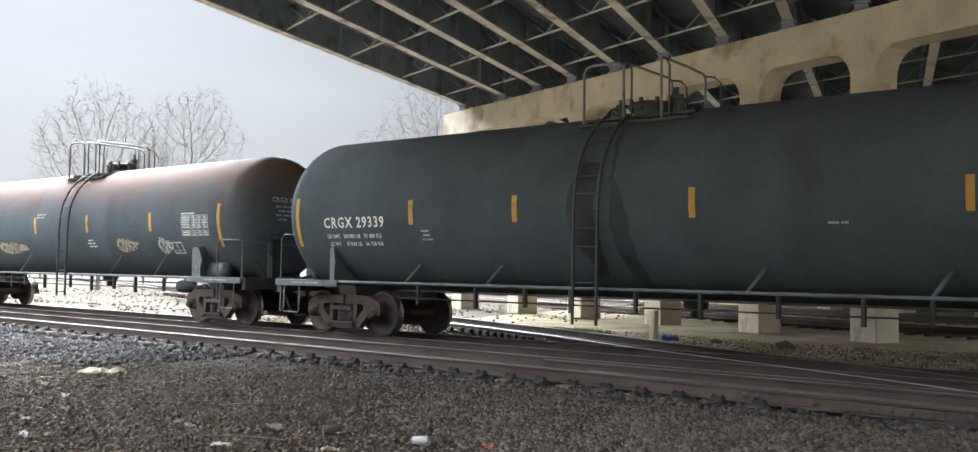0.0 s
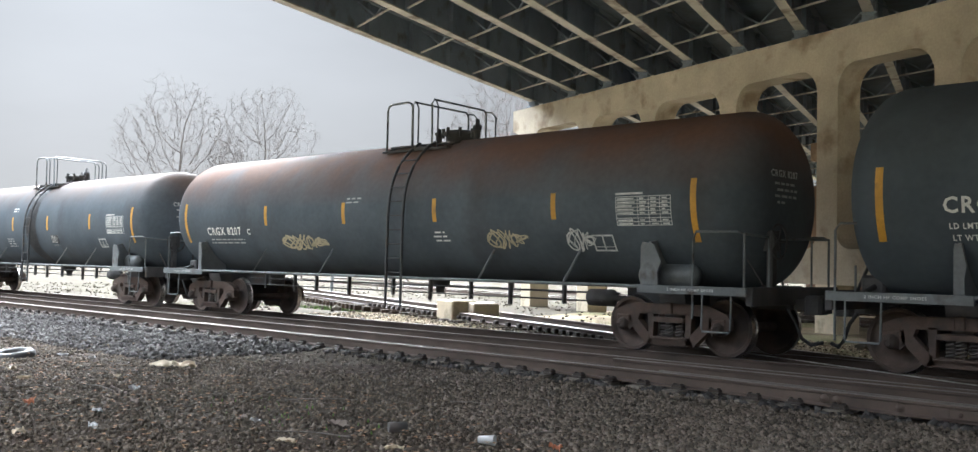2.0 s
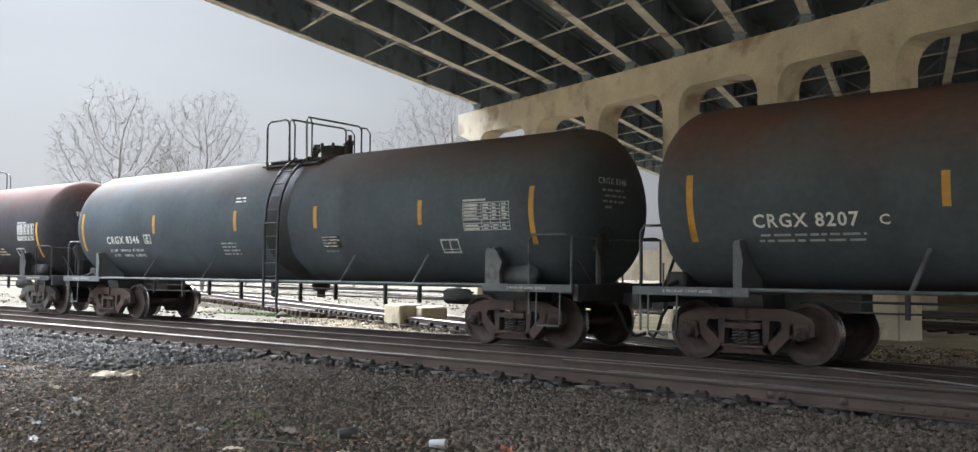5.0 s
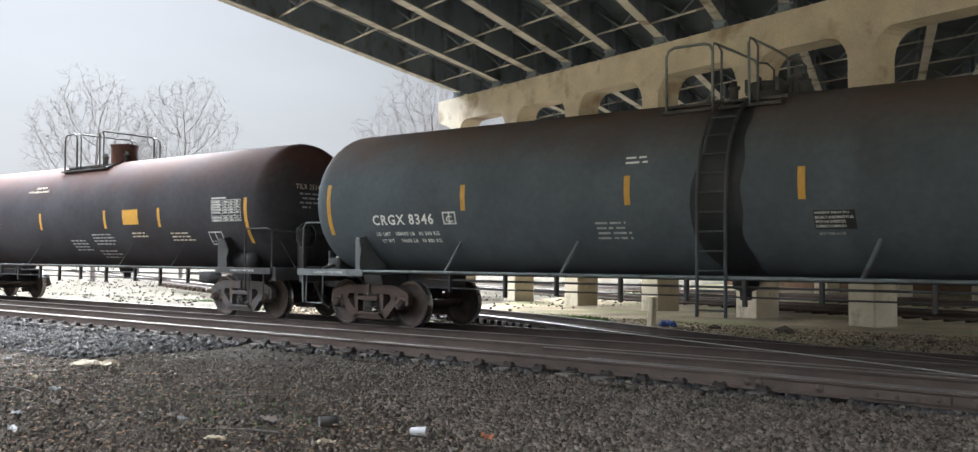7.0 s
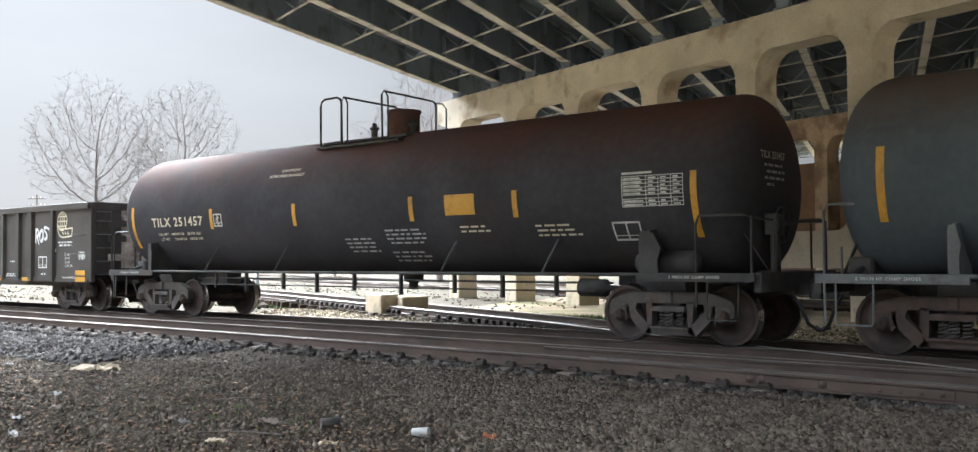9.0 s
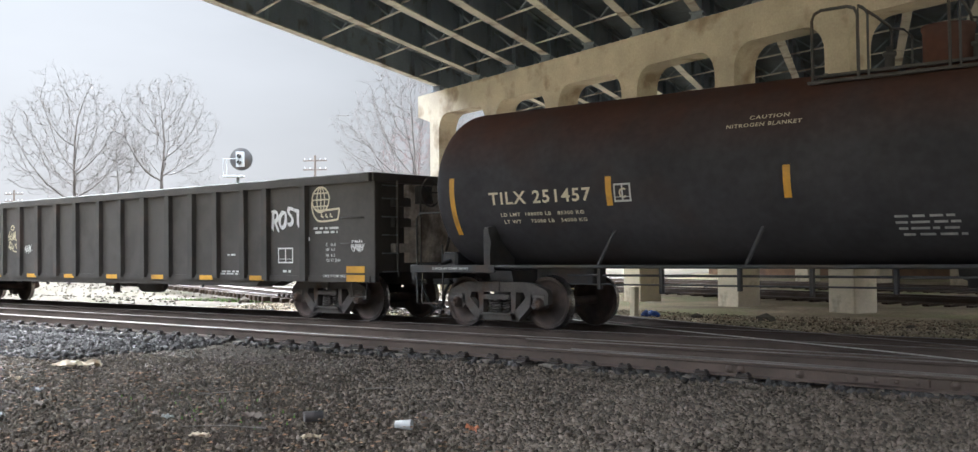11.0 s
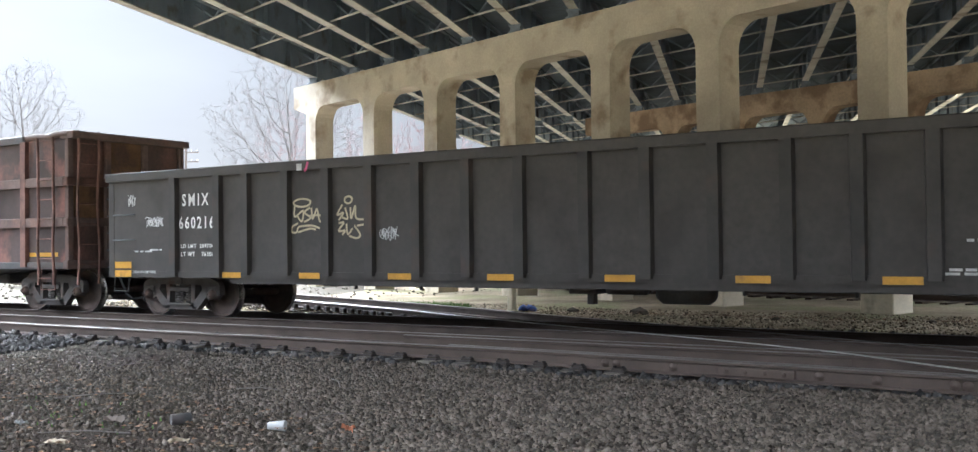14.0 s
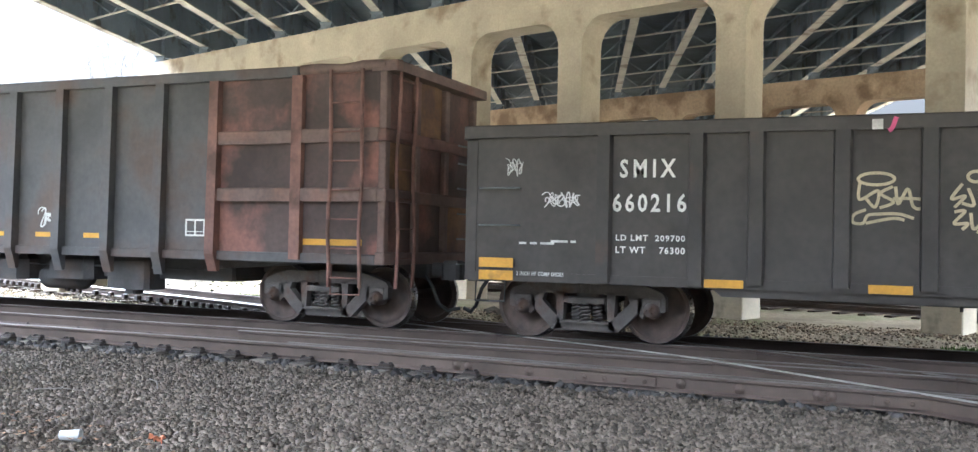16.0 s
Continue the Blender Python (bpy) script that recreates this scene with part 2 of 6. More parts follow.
M_F_OCHRE = mat("scorched_ochre_paint", (0.20, 0.115, 0.06), 0.8, var=0.35, scale=1.3, fine=14, bump=0.2, second=(0.10, 0.06, 0.05), amount=0.45, sscale=1.4)
M_BARK = mat("grey_bark", (0.11, 0.095, 0.085), 0.95, var=0.25, scale=2, fine=20, bump=0.3)
M_PINKBUD = mat("reddish_twigs", (0.16, 0.085, 0.075), 0.95, var=0.25, scale=2, fine=20, bump=0.0)
M_PAPER = mat("cardboard_pale", (0.46, 0.385, 0.275), 0.85, var=0.12, scale=4, fine=30)
M_CUP = mat("white_plastic", (0.317, 0.317, 0.311), 0.45, var=0.06, scale=6, fine=30)
M_ORANGE = mat("orange_wrapper", (0.42, 0.15, 0.07), 0.6, var=0.2, scale=8, fine=40)
M_BLUE = mat("blue_tarpaulin", (0.03, 0.08, 0.34), 0.5, var=0.25, scale=5, fine=30)
M_GRASS = mat("new_grass", (0.073, 0.133, 0.025), 0.9, var=0.3, scale=3, fine=30, island=0.35)
M_LEAF = mat("dry_leaf", (0.15, 0.086, 0.045), 0.9, var=0.3, scale=3, fine=30, island=0.4)
M_POLE = mat("weathered_pole", (0.16, 0.13, 0.11), 0.9, var=0.2)
M_CABINET = mat("pale_signal_box", (0.45, 0.468, 0.477), 0.6, var=0.1)
M_BRUSH = mat("brush_twigs", (0.17, 0.145, 0.115), 0.95, var=0.25, scale=0.3, fine=3, bump=0)
M_WALLBROWN = mat("brown_board_wall", (0.17, 0.10, 0.055), 0.9, var=0.25, scale=0.5, fine=6, second=(0.10, 0.06, 0.04), amount=0.4, sscale=0.5)

# ---- mesh helpers ----
class Shape:
    """Gathers boxes, tubes, prisms and turned forms into one mesh."""
    def __init__(self):
        self.v, self.f, self.s, self.k = [], [], [], []
    def add(self, verts, faces, smooth=False, k=0):
        o = len(self.v)
        self.v += [tuple(p) for p in verts]
        for f in faces:
            self.f.append([i + o for i in f])
            self.s.append(smooth)
            self.k.append(k)
        return self
    def box(self, x0, x1, y0, y1, z0, z1, k=0):
        vs = [(x, y, z) for z in (z0, z1) for y in (y0, y1) for x in (x0, x1)]
        return self.add(vs, [(0, 2, 3, 1), (4, 5, 7, 6), (0, 1, 5, 4), (2, 6, 7, 3), (0, 4, 6, 2), (1, 3, 7, 5)], k=k)
    def cham(self, x0, x1, y0, y1, z0, z1, c=0.02, k=0):
        """A box with cut edges along its top and its uprights."""
        def ring(i, z):
            return [(x0 + i, y0 + c, z), (x0 + c, y0 + i, z), (x1 - c, y0 + i, z), (x1 - i, y0 + c, z), (x1 - i, y1 - c, z), (x1 - c, y1 - i, z), (x0 + c, y1 - i, z), (x0 + i, y1 - c, z)]
        top = [(x0 + c, y0 + c, z1), (x1 - c, y0 + c, z1), (x1 - c, y1 - c, z1), (x0 + c, y1 - c, z1)]
        vs = ring(0, z0) + ring(0, z1 - c) + [(p[0], p[1], z1) for p in ring(c * 0.9, z1)]
        fs = [tuple(range(7, -1, -1)), tuple(range(16, 24))]
        for r in (0, 8):
            fs += [(r + i, r + (i + 1) % 8, r + 8 + (i + 1) % 8, r + 8 + i) for i in range(8)]
        return self.add(vs, fs, k=k)
    def beam(self, p, q, w, h, up=(0, 0, 1), k=0):
        """A bar of w by h from p to q."""
        p, q = Vector(p), Vector(q)
        d = (q - p).normalized()
        a = d.cross(Vector(up))
        a = a.normalized() if a.length > 1e-4 else Vector((1, 0, 0))
        b = a.cross(d)
        vs = [e + a * (w / 2 * i) + b * (h / 2 * j) for e in (p, q) for i, j in ((-1, -1), (1, -1), (1, 1), (-1, 1))]
        return self.add(vs, [(3, 2, 1, 0), (4, 5, 6, 7), (0, 1, 5, 4), (1, 2, 6, 5), (2, 3, 7, 6), (3, 0, 4, 7)], k=k)
    def tube(self, pts, r, n=8, r2=None, k=0):
        pts = [Vector(p) for p in pts]
        rings = []
        for i, p in enumerate(pts):
            d = (pts[min(i + 1, len(pts) - 1)] - pts[max(i - 1, 0)]).normalized()
            ref = Vector((0, 0, 1)) if abs(d.z) < 0.8 else Vector((0, 1, 0))
            a = d.cross(ref).normalized()
            b = a.cross(d)
            rr = r if r2 is None else r + (r2 - r) * i / (len(pts) - 1)
            rings.append([p + a * (math.cos(t) * rr) + b * (math.sin(t) * rr) for t in (2 * math.pi * j / n for j in range(n))])
        vs = [v for ring in rings for v in ring]
        fs = [(i * n + j, i * n + (j + 1) % n, (i + 1) * n + (j + 1) % n, (i + 1) * n + j) for i in range(len(pts) - 1) for j in range(n)]
        self.add(vs, fs, True, k)
        return self.add([v for v in rings[0]] + [v for v in rings[-1]], [tuple(range(n - 1, -1, -1)), tuple(range(n, 2 * n))], k=k)
    def turn(self, profile, n=32, axis="x", at=(0, 0, 0), k=0, smooth=True):
        """profile: (along, radius) pairs turned about the axis."""
        vs = []
        for a, r in profile:
            for j in range(n):
                t = 2 * math.pi * j / n
                c, s2 = math.cos(t) * r, math.sin(t) * r
                p = {"x": (a, c, s2), "y": (s2, a, c), "z": (c, s2, a)}[axis]
                vs.append((p[0] + at[0], p[1] + at[1], p[2] + at[2]))
        fs = [(i * n + j, i * n + (j + 1) % n, (i + 1) * n + (j + 1) % n, (i + 1) * n + j) for i in range(len(profile) - 1) for j in range(n)]
        return self.add(vs, fs, smooth, k)
    def prism(self, outline, to3, depth, k=0):
        """outline: 2D points; to3(a, b, d) gives the place at depth d."""
        n = len(outline)
        vs = [to3(a, b, 0.0) for a, b in outline] + [to3(a, b, depth) for a, b in outline]
        fs = [tuple(range(n - 1, -1, -1)), tuple(range(n, 2 * n))] + [(i, (i + 1) % n, n + (i + 1) % n, n + i) for i in range(n)]
        return self.add(vs, fs, k=k)
    def mesh(self, name, materials):
        me = bpy.data.meshes.new(name)
        me.from_pydata(self.v, [], self.f)
        for m in materials:
            me.materials.append(m)
        me.polygons.foreach_set("use_smooth", self.s)
        me.polygons.foreach_set("material_index", self.k)
        bm = bmesh.new()
        bm.from_mesh(me)
        bmesh.ops.recalc_face_normals(bm, faces=bm.faces)
        bm.to_mesh(me)
        bm.free()
        me.update()
        return me


def part(name, shape, material, parent=None, label="", at=None):
    """Links a shape as one mesh object, under a thing or a part if parent is given."""
    mats = material if isinstance(material, (list, tuple)) else [material]
    ob = new(name, shape.mesh(name, mats) if isinstance(shape, Shape) else shape)
    if parent:
        ob.parent = parent
    if at is not None:
        ob.matrix_basis = at
    if label:
        ob["label"] = label
    return ob


def thing(name, label, category, group="", kind="", at=None):
    ob = new(name)
    ob.empty_display_size = 0.2
    if at is not None:
        ob.matrix_basis = at
    return tagged(ob, label, category, group, kind)

# ---- ground ----
YC = 15.13          # centre line of the train's track; railheads at z = 0
TH = radians(71.7)  # the piers run at a slant to the tracks
UB, NB, OB = Vector((math.sin(TH), -math.cos(TH), 0)), Vector((math.cos(TH), math.sin(TH), 0)), 24.985
GDIR = Vector((-math.sin(radians(18)), math.cos(radians(18)), 0))


def pier(u, off, z):
    """A place u metres along the front pier's face, off metres behind it."""
    return UB * u + NB * (OB + off) + Vector((0, 0, z))


def ground_z(x, y):
    """Ballast shoulder by the tracks, lower dusty ground behind them."""
    z = -0.25
    if y > 21.0:
        z -= 0.33 * min(1.0, (y - 21.0) / 4.0)
    rough = 1.0
    if 10.9 < y < 16.6:
        z, rough = z + 0.025, 0.3
    if y < 4.0:
        z -= 0.02 * (4.0 - max(y, -6))
    return z + rough * (0.05 * noise.noise((x * 0.35, y * 0.35, 0)) + 0.02 * noise.noise((x * 1.3, y * 1.3, 5)))


def build_ground():
    xs = [-3000, -900, -300, -140, -90, -65] + [-50 + 0.5 * i for i in range(0, 131)] + [22, 40, 90, 300, 900, 3000]
    ys = [-3000, -900, -200, -60, -20, -8] + [0.4 * i for i in range(0, 116)] + [52, 65, 90, 140, 300, 900, 3000]
    vs = [(x, y, ground_z(x, y) if abs(x) < 200 and abs(y) < 200 else -0.6) for y in ys for x in xs]
    w = len(xs)
    sh = Shape()
    for j in range(len(ys) - 1):
        for i in range(w - 1):
            sh.f.append([j * w + i, j * w + i + 1, (j + 1) * w + i + 1, (j + 1) * w + i])
            sh.s.append(True)
            # behind the camera, unseen light soil is added to bounce light onto the cars
            sh.k.append(1 if ys[j] < -1.0 else 0 if ys[j] < 17.2 else (2 if xs[i] < -24 - 0.25 * (ys[j] - 20) else 1))
    sh.v = vs
    g = part("ground", sh, [M_GROUND, M_SOIL, M_FIELD])
    tagged(g, "grey ballast and littered dirt beside the tracks", "ground", kind="structure")


build_ground()


# ---- tracks ----
RAIL_PROFILE = [(-0.075, -0.18), (0.075, -0.18), (0.075, -0.168), (0.012, -0.148), (0.010, -0.045), (0.036, -0.034), (0.037, -0.008), (0.028, 0.0), (-0.028, 0.0), (-0.037, -0.008), (-0.036, -0.034), (-0.010, -0.045), (-0.012, -0.148), (-0.075, -0.168)]


def rail(name, pts, parent, top=None, z=0.0):
    sh, n = Shape(), len(RAIL_PROFILE)
    pts = [Vector((p[0], p[1], 0)) for p in pts]
    for i, p in enumerate(pts):
        d = (pts[min(i + 1, len(pts) - 1)] - pts[max(i - 1, 0)]).normalized()
        side = Vector((d.y, -d.x, 0))
        sh.v += [tuple(p + side * a + Vector((0, 0, b + z))) for a, b in RAIL_PROFILE]
    for i in range(len(pts) - 1):
        for j in range(n):
            sh.f.append([i * n + j, i * n + (j + 1) % n, (i + 1) * n + (j + 1) % n, (i + 1) * n + j])
            sh.s.append(False)
            sh.k.append(1 if j in (6, 7, 8) else 0)
    return part(name, sh, [M_RAIL, top or M_RAILTOP], parent)


def straight(y, x0=-130.0, x1=40.0):
    return [(x0 + (x1 - x0) * i / 40, y) for i in range(41)]


def smooth_line(pts, step=0.5):
    """A rounded line through the points."""
    out = []
    for i in range(len(pts) - 1):
        p0, p1, p2, p3 = (Vector(pts[max(0, min(len(pts) - 1, i + k))]) for k in (-1, 0, 1, 2))
        m = max(2, int((p2 - p1).length / step))
        for j in range(m):
            t = j / m
            out.append(0.5 * (2 * p1 + (p2 - p0) * t + (2 * p0 - 5 * p1 + 4 * p2 - p3) * t * t + (3 * p1 - p0 - 3 * p2 + p3) * t ** 3))
    return out + [Vector(pts[-1])]


def offset_line(pts, d):
    out = []
    for i, p in enumerate(pts):
        t = (pts[min(i + 1, len(pts) - 1)] - pts[max(i - 1, 0)]).normalized()
        out.append(p + Vector((t.y, -t.x)) * d)
    return out


track_train = thing("track_1", "brown steel rails of the track under the train", "railway track", kind="structure")
track_near = thing("track_2", "worn near track with clipped rails on dark timber ties", "railway track", kind="structure")
track_cross = thing("track_3", "curved track that crosses the others at a slant", "railway track", kind="structure")
track_back = thing("track_4", "rusty back track between the pier legs", "railway track", kind="structure")
for y in (YC - 0.752, YC + 0.752):
    rail("rail", straight(y), track_train)
NEAR_LINE = smooth_line([(-130, 11.62), (-60, 11.62), (-30, 11.62), (-12.5, 11.60), (-7.5, 11.55), (-4.5, 11.42), (-2.0, 11.28), (0.0, 11.15), (4.0, 10.80), (12.0, 9.9)], 1.0)


def near_y(x):
    """Where the near rail lies at x: it bends away into the crossing."""
    return float(np.interp(x, [p.x for p in NEAR_LINE], [p.y for p in NEAR_LINE]))


rail("rail", NEAR_LINE, track_near, z=0.004)
rail("rail", straight(13.04), track_near, z=0.004)
rail("guard_rail", straight(12.80, -9.5, 3.0), track_near, z=-0.01)
rail("guard_rail", [(x, near_y(x) + 0.27) for x in (-8.0, -6.0, -4.5, -3.0, -1.5, 0.0, 2.0, 4.0)], track_near, z=-0.01)
CROSS_FAR = smooth_line([(-95, 50), (-60, 37.6), (-40, 30.0), (-19.6, 21.8), (-12.8, 19.05), (-9.0, 17.2), (-3.2, 14.72), (-0.8, 13.2), (3.0, 10.3), (8.0, 5.6), (14.0, -1.0)])
rail("rail", CROSS_FAR, track_cross, z=-0.006)
rail("rail", offset_line(CROSS_FAR, 1.505), track_cross, M_SHINE, z=0.006)
for off in (5.0, 6.5, 13.0, 14.5):
    rail("rail", [(pier(u, off, 0).x, pier(u, off, 0).y) for u in range(-110, 60, 5)], track_back, z=-0.32)

tie_mesh = Shape().cham(-0.115, 0.115, -1.3, 1.3, -0.36, -0.185, 0.012).mesh("tie", [M_TIE])
rng = random.Random(4)
tie_at = []
old_tie_mesh = Shape().cham(-0.115, 0.115, -1.3, 1.3, -0.36, -0.185, 0.012).mesh("tie", [M_TIE_GREY])
for i in range(112):
    x = -51.7 + 0.56 * i
    for yc, parent in ((near_y(x) + (0.93 if x < -4.9 else 1.24), track_near), (YC + 0.25, track_train)):
        ob = part("tie", old_tie_mesh if parent is track_near else tie_mesh, None, parent, at=pose(x + rng.uniform(-0.03, 0.03), yc + rng.uniform(-0.06, 0.06), rng.uniform(-0.008, 0.006), 0, 0, rng.uniform(-1.5, 1.5)))
    tie_at.append(x)
clip = Shape()
clip.cham(-0.11, 0.11, -0.20, 0.20, -0.19, -0.164, 0.006)
clip.cham(-0.085, 0.085, -0.15, -0.05, -0.165, -0.13, 0.015)
for sx in (-0.055, 0.055):
    clip.tube([(sx, -0.12, -0.17), (sx + 0.02, -0.12, -0.115), (sx, -0.06, -0.125), (sx - 0.02, -0.10, -0.125), (sx, -0.14, -0.15)], 0.014, 5)
clip_mesh = clip.mesh("tie_plate", [M_PLATE])
for x in tie_at:
    if x < -4.9:
        part("tie_plate", clip_mesh, None, track_near, at=pose(x, near_y(x), 0))
web_bolt = Shape().turn([(-0.045, 0.0), (-0.045, 0.022), (-0.03, 0.026), (-0.03, 0.05), (-0.008, 0.055)], 10, "y", (0, 0, -0.095)).mesh("web_bolt", [M_RAIL])
for x in (-5.45, -5.3, -4.55, -3.9, -3.3, -2.85, -2.25, -1.5, -1.38, -0.85, -0.2, 0.5):
    part("web_bolt", web_bolt, None, track_near, at=pose(x, near_y(x), 0, 0, 0, -4))
walked = 0.0
for a, b in zip(CROSS_FAR[:-1], CROSS_FAR[1:]):
    walked += (b - a).length
    if walked > 0.55:
        walked = 0.0
        if a.y > 17.6 and a.x > -50:
            t = (b - a).normalized()
            m = a + Vector((t.y, -t.x)) * 0.75
            part("tie", tie_mesh, None, track_cross, at=pose(m.x, m.y, -0.008, 0, 0, math.degrees(math.atan2(t.y, t.x))))
for u in range(-60, 8):
    for off in (5.75, 13.75):
        p = pier(u * 0.75, off, 0)
        part("tie", tie_mesh, None, track_back, at=pose(p.x, p.y, -0.33, 0, 0, math.degrees(math.atan2(UB.y, UB.x))))
joint = Shape().cham(-0.45, 0.45, -0.03, 0.03, -0.14, -0.045, 0.012)
for i in range(4):
    joint.turn([(-0.055, 0.0), (-0.055, 0.022), (-0.028, 0.026)], 8, "y", (-0.33 + 0.22 * i, 0, -0.095))
joint_mesh = joint.mesh("joint_bar", [M_RAIL])
for x in (-3.55, -0.55):
    part("joint_bar", joint_mesh, None, track_near, at=pose(x, near_y(x) - 0.026, 0, 0, 0, -3))
block_mesh = Shape().cham(-0.09, 0.09, -0.05, 0.05, -0.13, -0.03, 0.015).mesh("spacer_block", [M_PLATE])
for i in range(9):
    part("spacer_block", block_mesh, None, track_near, at=pose(-8.6 + 0.62 * i, 12.92, 0))
for i, p in enumerate(offset_line(CROSS_FAR, -0.07)):
    if 17.0 < p.y < 24.0 and i % 1 == 0:
        part("spacer_block", block_mesh, None, track_cross, at=pose(p.x, p.y, -0.05, 0, 0, -25))
for i, p in enumerate(offset_line(CROSS_FAR, 1.60)):
    if 16.5 < p.y < 24.0:
        part("spacer_block", block_mesh, None, track_cross, at=pose(p.x, p.y, -0.05, 0, 0, -25))

# ---- bridge ----
COLUMNS = [-43.15, -38.05, -33.4, -28.55, -23.75, -19.25, -13.87, -8.4]
CAP_TOP, ARCH, STRUT_TOP, STRUT_LOW = 9.30, 8.12, 2.15, 1.0


def build_pier(name, off, cap_left, columns, material, depth=1.0, strut=True):
    """Columns joined by a deep cap with rounded openings, a strut low down, and plinths."""
    half, lead, rad = 0.46, 0.42, 0.75
    th = thing(name, "weathered concrete bridge pier with rounded openings and a deep cap", "bridge pier", kind="structure")
    def to3(u, z, d):
        return pier(u, off + d, z)
    c = columns
    for i in range(len(c) - 1):
        a, b = c[i] + lead, c[i + 1] - half
        arc = [(b - rad + rad * math.cos(t), ARCH - rad * 1.15 + rad * 1.15 * math.sin(t)) for t in (k * math.pi / 14 for k in range(8))]
        arc += [(a + rad + rad * math.cos(t), ARCH - rad * 1.15 + rad * 1.15 * math.sin(t)) for t in (math.pi / 2 + k * math.pi / 14 for k in range(8))]
        part("cap_bay", Shape().prism([(a, CAP_TOP), (b, CAP_TOP)] + arc, to3, depth), material, th)
        if strut:
            low = [(a + 0.5 + 0.5 * math.cos(t), STRUT_TOP + 0.5 + 0.5 * math.sin(t)) for t in (math.pi + k * math.pi / 10 for k in range(6))]
            low += [(b - 0.5 + 0.5 * math.cos(t), STRUT_TOP + 0.5 + 0.5 * math.sin(t)) for t in (1.5 * math.pi + k * math.pi / 10 for k in range(6))]
            part("strut", Shape().prism([(a, STRUT_LOW)] + low + [(b, STRUT_LOW)], to3, depth), material, th)
    for u in c:
        part("column", Shape().prism([(u - half, -0.7), (u + lead, -0.7), (u + lead, CAP_TOP), (u - half, CAP_TOP)], to3, depth), material, th)
    a, b = c[0] - half, c[-1] + lead
    part("cap_end", Shape().prism([(cap_left, ARCH + 0.12), (a, ARCH - 0.25), (a, CAP_TOP), (cap_left, CAP_TOP)], to3, depth), material, th)
    part("cap_end", Shape().prism([(b, ARCH - 0.25), (b + 1.6, ARCH + 0.12), (b + 1.6, CAP_TOP), (b, CAP_TOP)], to3, depth), material, th)
    me = Shape().cham(-half - 0.02, lead + 0.03, -0.03, depth + 0.03, -1.2, 1.0, 0.03).mesh("plinth", [M_PED])
    ang = math.degrees(math.atan2(UB.y, UB.x))
    for u in c:
        p = pier(u, off, 0)
        part("plinth", me, None, th, at=pose(p.x, p.y, 0, 0, 0, ang))
    return th


RIGHT = [-3.0]
build_pier("pier_1", 0.0, -44.8, COLUMNS + RIGHT, M_CONC)
build_pier("pier_2", 21.0, -45.0, COLUMNS + RIGHT, M_CONC_OLD)
# unseen third pier, added to carry the deck's near end
build_pier("pier_3", -26.2, -44.3, [-42.7, -28.4, -13.85, -3.0], M_CONC, strut=False)

GIRDERS = [-43.5, -39.85, -36.9, -34.3, -31.4, -28.5, -25.4, -22.5, -19.65, -16.8, -14.0, -11.2, -8.4, -5.6, -2.8, -0.1, 2.2]
GIRDER_Z, GIRDER_H = 9.66, 1.25
bridge = thing("bridge_deck", "highway bridge deck on dark steel girders with pale flanges", "bridge", kind="structure")


def along(u, d, z):
    """A place on the girder that crosses the front pier at u, d metres beyond it."""
    return pier(u, 0.45, z) + GDIR * d


# near end and right edge are unseen, set by how much light they let in
FAR_END, NEAR_END, RIGHT_EDGE = 62.0, -35.2, 2.6
for i, u in enumerate(GIRDERS):
    sh = Shape()
    p, q = along(u, NEAR_END, 0), along(u, FAR_END, 0)
    zz = GIRDER_Z
    def at_z(v, z):
        return (v.x, v.y, z)
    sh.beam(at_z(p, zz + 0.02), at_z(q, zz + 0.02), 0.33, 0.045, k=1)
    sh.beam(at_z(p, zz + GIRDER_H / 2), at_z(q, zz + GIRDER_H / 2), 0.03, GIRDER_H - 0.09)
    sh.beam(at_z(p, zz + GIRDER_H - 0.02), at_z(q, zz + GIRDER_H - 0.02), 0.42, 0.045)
    side = Vector((GDIR.y, -GDIR.x, 0))
    d = NEAR_END + 1
    while d < FAR_END:
        c = along(u, d, 0)
        for s in ((1, -1) if i else (1,)):
            w = c + side * (0.1 * s)
            sh.beam(at_z(w, zz + 0.05), at_z(w, zz + GIRDER_H - 0.05), 0.16, 0.016, up=tuple(GDIR))
        d += 3.1
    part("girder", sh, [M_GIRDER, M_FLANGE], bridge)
for i in range(len(GIRDERS) - 1):
    brace = Shape()
    d = -34.5 + (i % 2) * 0.6
    while d < 58:
        a, b = along(GIRDERS[i], d, 0), along(GIRDERS[i + 1], d + 0.0, 0)
        m = (a + b) / 2
        z0, z1 = GIRDER_Z + 0.18, GIRDER_Z + GIRDER_H - 0.18
        brace.beam((a.x, a.y, z0), (b.x, b.y, z0), 0.06, 0.06, k=1)
        brace.beam((a.x, a.y, z1), (m.x, m.y, z0), 0.055, 0.055)
        brace.beam((b.x, b.y, z1), (m.x, m.y, z0), 0.055, 0.055)
        d += 4.6
    part("cross_bracing", brace, [M_GIRDER, M_FLANGE], bridge)
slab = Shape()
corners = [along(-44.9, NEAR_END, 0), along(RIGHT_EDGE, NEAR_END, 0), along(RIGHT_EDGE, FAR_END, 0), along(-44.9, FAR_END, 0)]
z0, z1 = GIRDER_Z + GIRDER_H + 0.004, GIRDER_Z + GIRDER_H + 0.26
